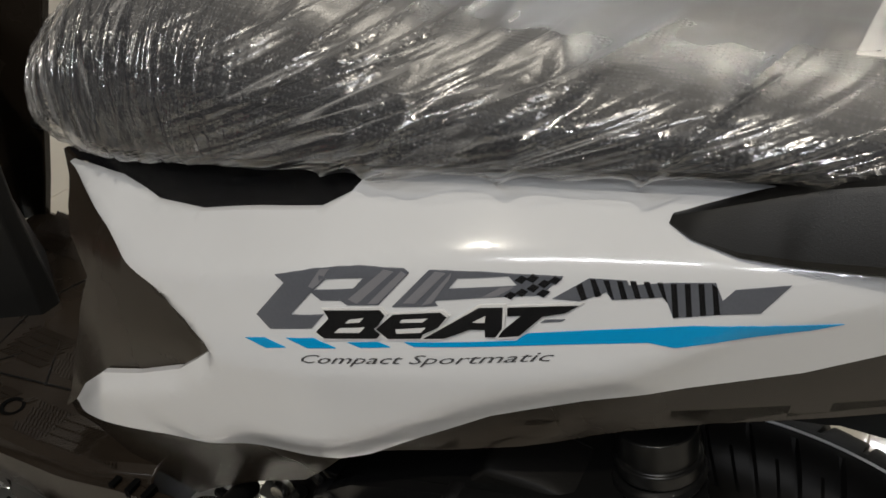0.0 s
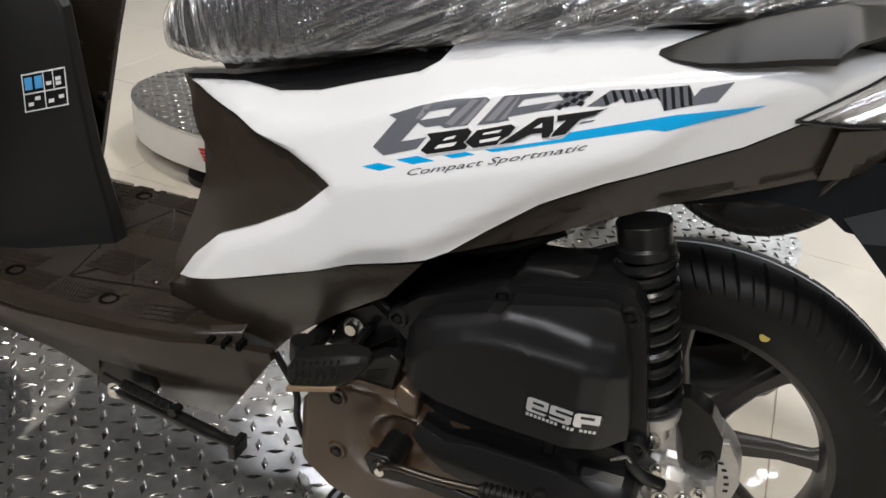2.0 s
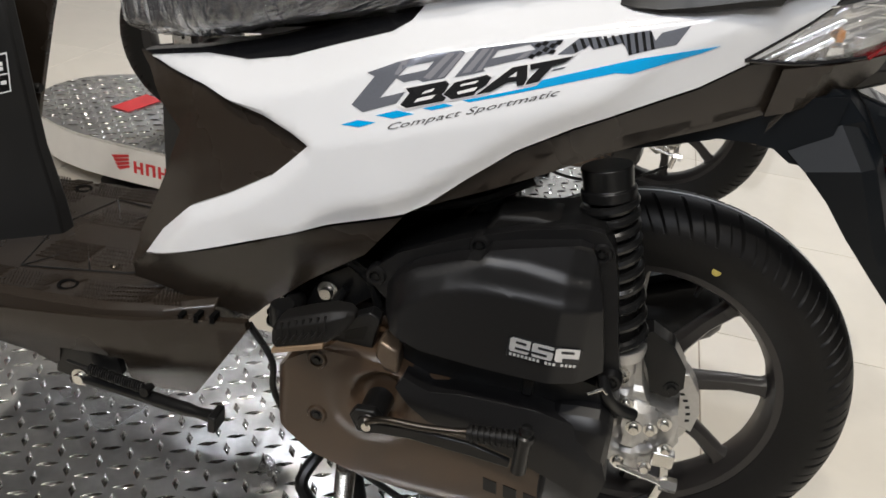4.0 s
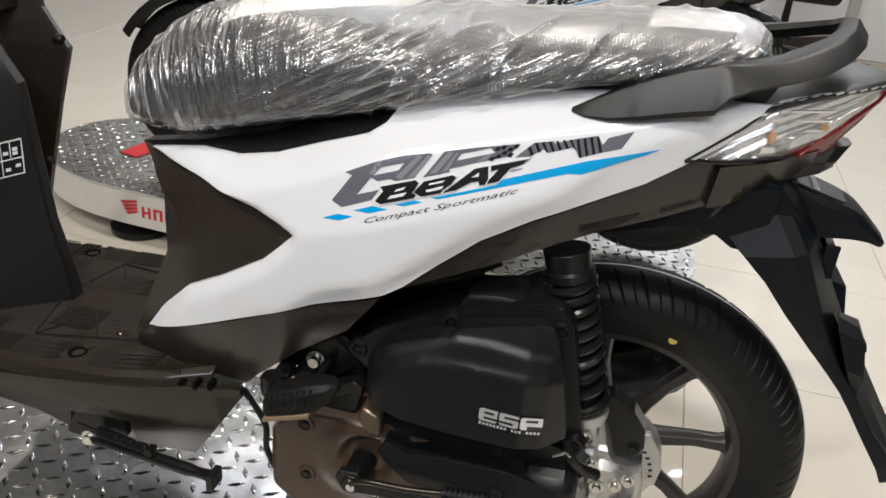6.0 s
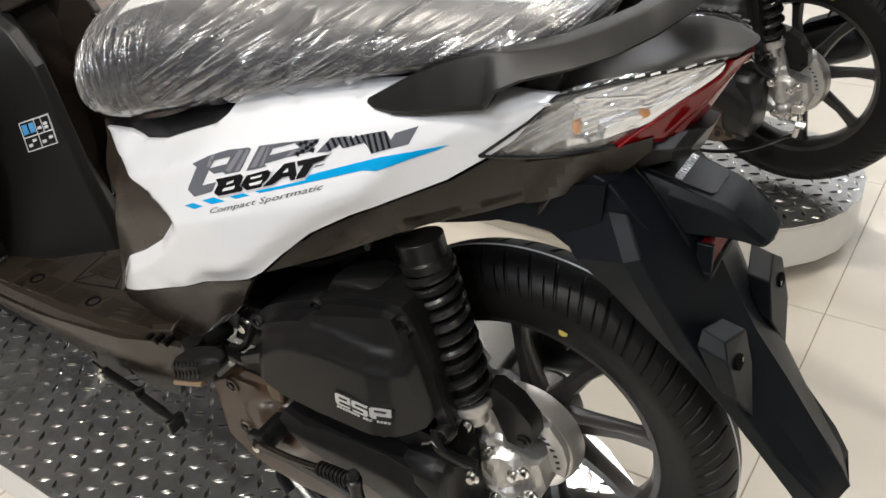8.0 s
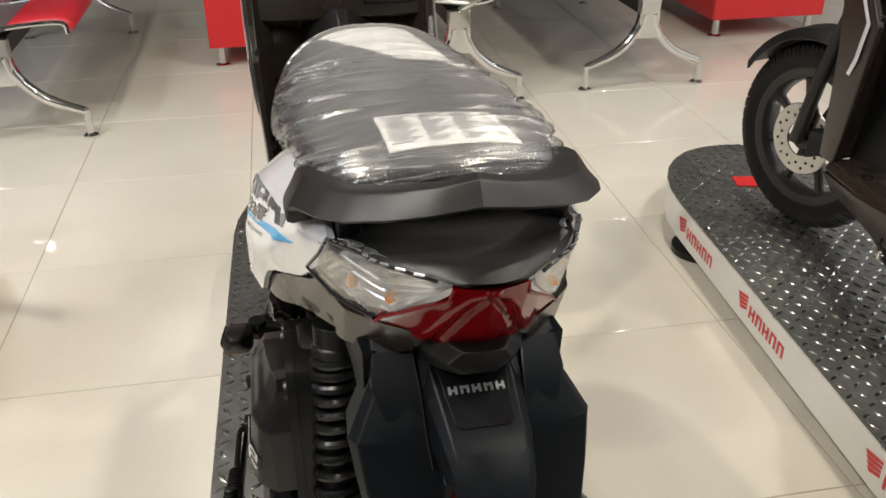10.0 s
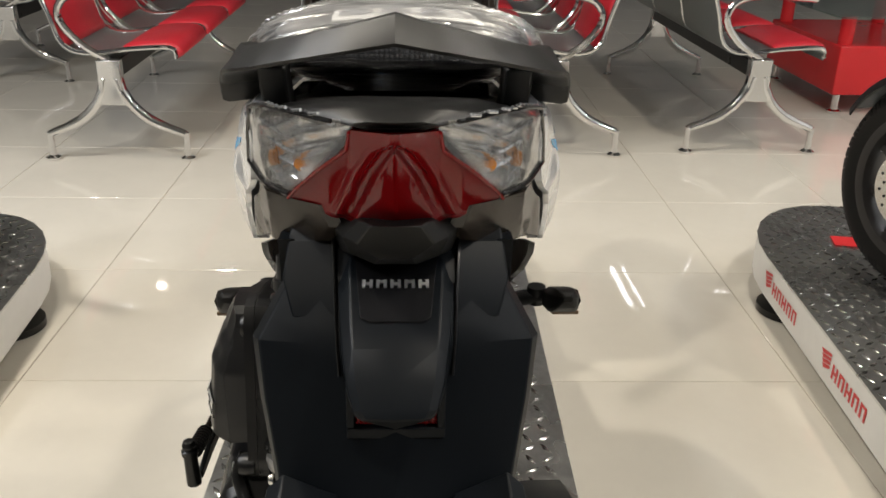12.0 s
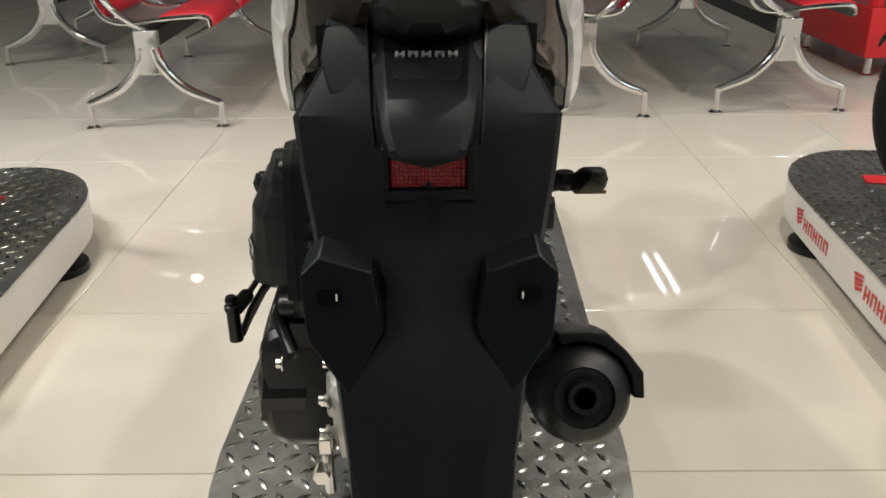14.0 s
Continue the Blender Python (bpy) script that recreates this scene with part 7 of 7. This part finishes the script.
# ---- waiting room benches ----
def bench_seat(root, x0, x1, face, y, h=0.44):
    """One seat of the bench: bent perforated shell with a red pad; face is +1 or -1 along y."""
    def bend(s):
        """Section of the shell: front lip, seat, curve, back."""
        keys = [(0.46, -0.035), (0.44, 0.004), (0.30, 0.0), (0.12, -0.018), (0.035, 0.02), (0.0, 0.13), (-0.045, 0.27), (-0.085, 0.41)]
        return spline(keys, 28)[s]
    rows = [bend(i) for i in range(29)]
    bm = bmesh.new()
    a = [[bm.verts.new((x, y + face * (p[0] - 0.2 + dy), h + p[1] + dz)) for x in (x0, x1)] for p in rows for dy, dz in ((0, 0),)]
    b = [[bm.verts.new((x, y + face * (p[0] - 0.2 - 0.006), h + p[1] - 0.008)) for x in (x0, x1)] for p in rows]
    for i in range(28):
        bm.faces.new((a[i][0], a[i][1], a[i + 1][1], a[i + 1][0]))
        bm.faces.new((b[i][0], b[i + 1][0], b[i + 1][1], b[i][1]))
        for k in (0, 1):
            bm.faces.new((a[i][k], a[i + 1][k], b[i + 1][k], b[i][k]))
    for i in (0, 28):
        bm.faces.new((a[i][0], a[i][1], b[i][1], b[i][0]))
    sh = part("seat_shell", bm, MESH, root, "grey perforated steel seat shell", sharp=60)
    for lo, hi, lab in ((0, 9, "red seat pad"), (15, 26, "red back pad")):
        bm = bmesh.new()
        top, low = [], []
        for i in range(lo, hi + 1):
            p = rows[i]
            q, r = rows[max(i - 1, 0)], rows[min(i + 1, 28)]
            d = Vector((r[0] - q[0], r[1] - q[1])).normalized()
            n = Vector((d.y, -d.x))
            if n.y < 0 and lo == 0:
                n = -n
            if lo and n.x < 0:
                n = -n
            edge = 0.5 if i in (lo, hi) else 1.0
            top.append([bm.verts.new((x, y + face * (p[0] - 0.2 + n.x * 0.022 * e * edge), h + p[1] + n.y * 0.022 * e * edge)) for x, e in ((x0 + 0.02, 0.4), (x0 + 0.045, 1), (x1 - 0.045, 1), (x1 - 0.02, 0.4))])
            low.append([bm.verts.new((x, y + face * (p[0] - 0.2 + n.x * 0.001), h + p[1] + n.y * 0.001)) for x in (x0 + 0.018, x0 + 0.045, x1 - 0.045, x1 - 0.018)])
        for i in range(len(top) - 1):
            for k in range(3):
                bm.faces.new((top[i][k], top[i][k + 1], top[i + 1][k + 1], top[i + 1][k]))
            for k in (0, 3):
                bm.faces.new((top[i][k], top[i + 1][k], low[i + 1][k], low[i][k]))
        for i in (0, len(top) - 1):
            for k in range(3):
                bm.faces.new((top[i][k], top[i][k + 1], low[i][k + 1], low[i][k]))
        part("pad", bm, RED_PAD, sh, lab, sharp=70)
    for x in (x0 + 0.004, x1 - 0.004):
        part("edge_rail", tube([(x, y + face * (p[0] - 0.2), h + p[1] + 0.002) for p in rows], 0.009, 8), CHROME, sh, "chrome edge rail")


def build_bench(x_end, y, face, seats=3, pitch=0.52):
    root = thing("waiting_bench", (x_end, y, 0), "row of red padded steel seats on chrome legs", "bench", "waiting room benches")
    length = seats * pitch
    part("beam", box(x_end - length + 0.02, x_end - 0.03, y - 0.04, y + 0.03, 0.325, 0.395), BLACKMETAL, root, "black steel beam", 0.004)
    for i in range(seats):
        bench_seat(root, x_end - (i + 1) * pitch + 0.012, x_end - i * pitch - 0.012, face, y)
    for xl in (x_end - 0.02, x_end - length + 0.02):
        leg = part("leg", merged(*(tube(spline([(xl, y + k * 0.022, 0.33), (xl, y + k * 0.045, 0.255), (xl, y + k * 0.13, 0.165), (xl, y + k * 0.265, 0.105)], 12), [0.024] * 5 + [0.020] * 5 + [0.017, 0.016, 0.015], 12) for k in (-1, 1)), box(xl - 0.022, xl + 0.022, y - 0.045, y + 0.045, 0.225, 0.40)), CHROME, root, "polished chrome cast leg", 0.004, 40)
        for k in (-1, 1):
            part("foot", lathe([(0, 0.002), (0.026, 0.002), (0.028, 0.010), (0.014, 0.020), (0.012, 0.112), (0, 0.115)], (xl, y + k * 0.265, 0), "z", 18), CHROME, leg, "round levelling foot")
    for i in range(seats + 1):
        xa = x_end - i * pitch + (0.0 if i else -0.02) - (0.0 if i < seats else -0.02)
        pts = [(xa, y + face * 0.0, 0.395), (xa, y - face * 0.10, 0.46), (xa, y - face * 0.165, 0.55), (xa, y - face * 0.135, 0.625), (xa, y - face * 0.03, 0.65), (xa, y + face * 0.12, 0.645), (xa, y + face * 0.19, 0.64)]
        part("armrest", tube(spline(pts, 24), 0.015, 10), CHROME, root, "chrome loop armrest")
    return root


build_bench(-1.66, -1.12, 1)
build_bench(-1.73, 0.62, -1)
build_bench(-1.79, 1.47, 1)
build_bench(-3.0, -2.05, -1, 2)


# ---- red lacquered tables ----
def build_table(x0, x1, y0, y1, label):
    t = thing("low_table", ((x0 + x1) / 2, (y0 + y1) / 2, 0), label, "table", "red low tables")
    part("plinth", box(x0, x1, y0, y1, 0.10, 0.34), RED_TABLE, t, "red lacquered plinth", 0.006)
    for x in (x0 + 0.05, x1 - 0.05):
        for y in (y0 + 0.05, y1 - 0.05):
            part("leg", lathe([(0, 0.002), (0.032, 0.002), (0.034, 0.012), (0.018, 0.02), (0.018, 0.102), (0, 0.102)], (x, y, 0), "z", 18), CHROME, t, "chrome table foot")
            part("post", lathe([(0, 0.335), (0.035, 0.335), (0.035, 0.46), (0.03, 0.475), (0, 0.475)], (x + (0.02 if x < (x0 + x1) / 2 else -0.02), y, 0), "z", 20), RED_TABLE, t, "red post")
    part("glass_top", box(x0 - 0.06, x1 + 0.06, y0 - 0.06, y1 + 0.06, 0.477, 0.487), GLASS, t, "clear glass top", 0.002)
    return t


build_table(-3.05, -2.46, -0.42, 0.06, "red lacquered low table with a glass top")
build_table(-3.3, -2.45, 2.12, 2.75, "red lacquered low table with a glass top")


# ---- office chair foot by the wall ----
def build_office_chair(x, y):
    t = thing("office_chair", (x, y, 0), "black office chair on a five-star castor base", "office chair")
    part("gas_column", lathe([(0, 0.10), (0.03, 0.10), (0.025, 0.2), (0.018, 0.42), (0, 0.42)], (x, y, 0), "z", 18), BLACKMETAL, t)
    for i in range(5):
        a = 2 * math.pi * i / 5 + 0.9
        c, s = math.cos(a), math.sin(a)
        part("leg", tube([(x, y, 0.12), (x + 0.15 * c, y + 0.15 * s, 0.105), (x + 0.30 * c, y + 0.30 * s, 0.075)], [0.026, 0.022, 0.016], 10), BLACKMETAL, t)
        part("castor", lathe([(0, -0.018), (0.024, -0.018), (0.027, -0.012), (0.027, 0.012), (0.024, 0.018), (0, 0.018)], (x + 0.30 * c, y + 0.30 * s, 0.029), "y", 20), BLACKMETAL, t)
    part("seat", loft([[(x - 0.23 * k, y - 0.23 * k, z), (x + 0.23 * k, y - 0.23 * k, z), (x + 0.23 * k, y + 0.23 * k, z), (x - 0.23 * k, y + 0.23 * k, z)] for z, k in ((0.42, 0.9), (0.44, 1.0), (0.48, 1.0), (0.51, 0.85))]), RUBBER, t, "black cushion", 0.02)
    part("backrest", loft([[(x - w, y + 0.22, z), (x + w, y + 0.22, z), (x + w, y + 0.26, z), (x - w, y + 0.26, z)] for z, w in ((0.58, 0.16), (0.66, 0.21), (0.85, 0.21), (0.98, 0.15))]), RUBBER, t, "black backrest", 0.02)


build_office_chair(1.72, 4.35)


# ---- floor: polished tiles on a grid ----
def build_floor():
    x0, x1, y0, y1 = ROOM
    floor = part("floor", box(x0, x1, y0, y1, -0.12, -0.0025), GROUT, None)
    tagged(floor, "cream polished porcelain tile floor", "floor", kind="structure")
    size, gap = 0.60, 0.0022

    def cell(bm, at, m=None):
        c, r = size / 2 - gap / 2, 0.0012
        rows = []
        for s, z in ((c, -0.0025), (c, -r), (c - r, 0.0)):
            rows.append([Vector((at[0] + sx * s, at[1] + sy * s, z)) for sx, sy in ((-1, -1), (1, -1), (1, 1), (-1, 1))])
        vs = [[bm.verts.new(m @ p if m else p) for p in row] for row in rows]
        for a, b in zip(vs, vs[1:]):
            for k in range(4):
                bm.faces.new((a[k], a[(k + 1) % 4], b[(k + 1) % 4], b[k]))
        bm.faces.new(vs[-1])

    one = bmesh.new()
    cell(one, (0, 0))
    first = part("tile", one, TILE, floor, sharp=30)
    near, far = [], []
    for i in range(-18, 16):
        for j in range(-14, 12):
            p = GRID @ Vector(((i + 0.5) * size, (j + 0.5) * size, 0))
            if x0 + 0.31 < p.x < x1 - 0.31 and y0 + 0.31 < p.y < y1 - 0.31:
                (near if (-5.2 < p.x < 2.9 and -2.9 < p.y < 4.2) else far).append((p, i, j))
    near.sort(key=lambda q: (q[0] - Vector((-0.5, 0.4, 0))).length)
    for k, (p, i, j) in enumerate(near[:290]):
        ob = first if k == 0 else new("tile", first.data)
        ob.parent, ob.matrix_parent_inverse = floor, Matrix()
        ob.matrix_basis = Matrix.Translation(p) @ pose(0, 0, 0, 0, 0, GRID_TURN + 90 * ((i * 7 + j * 3) % 4))
    bm = bmesh.new()
    for p, i, j in near[290:] + far:
        cell(bm, ((i + 0.5) * size, (j + 0.5) * size), GRID)
    tagged(part("far_tiles", bm, TILE, floor, sharp=30), "cream polished tiles", kind="stuff")


build_floor()
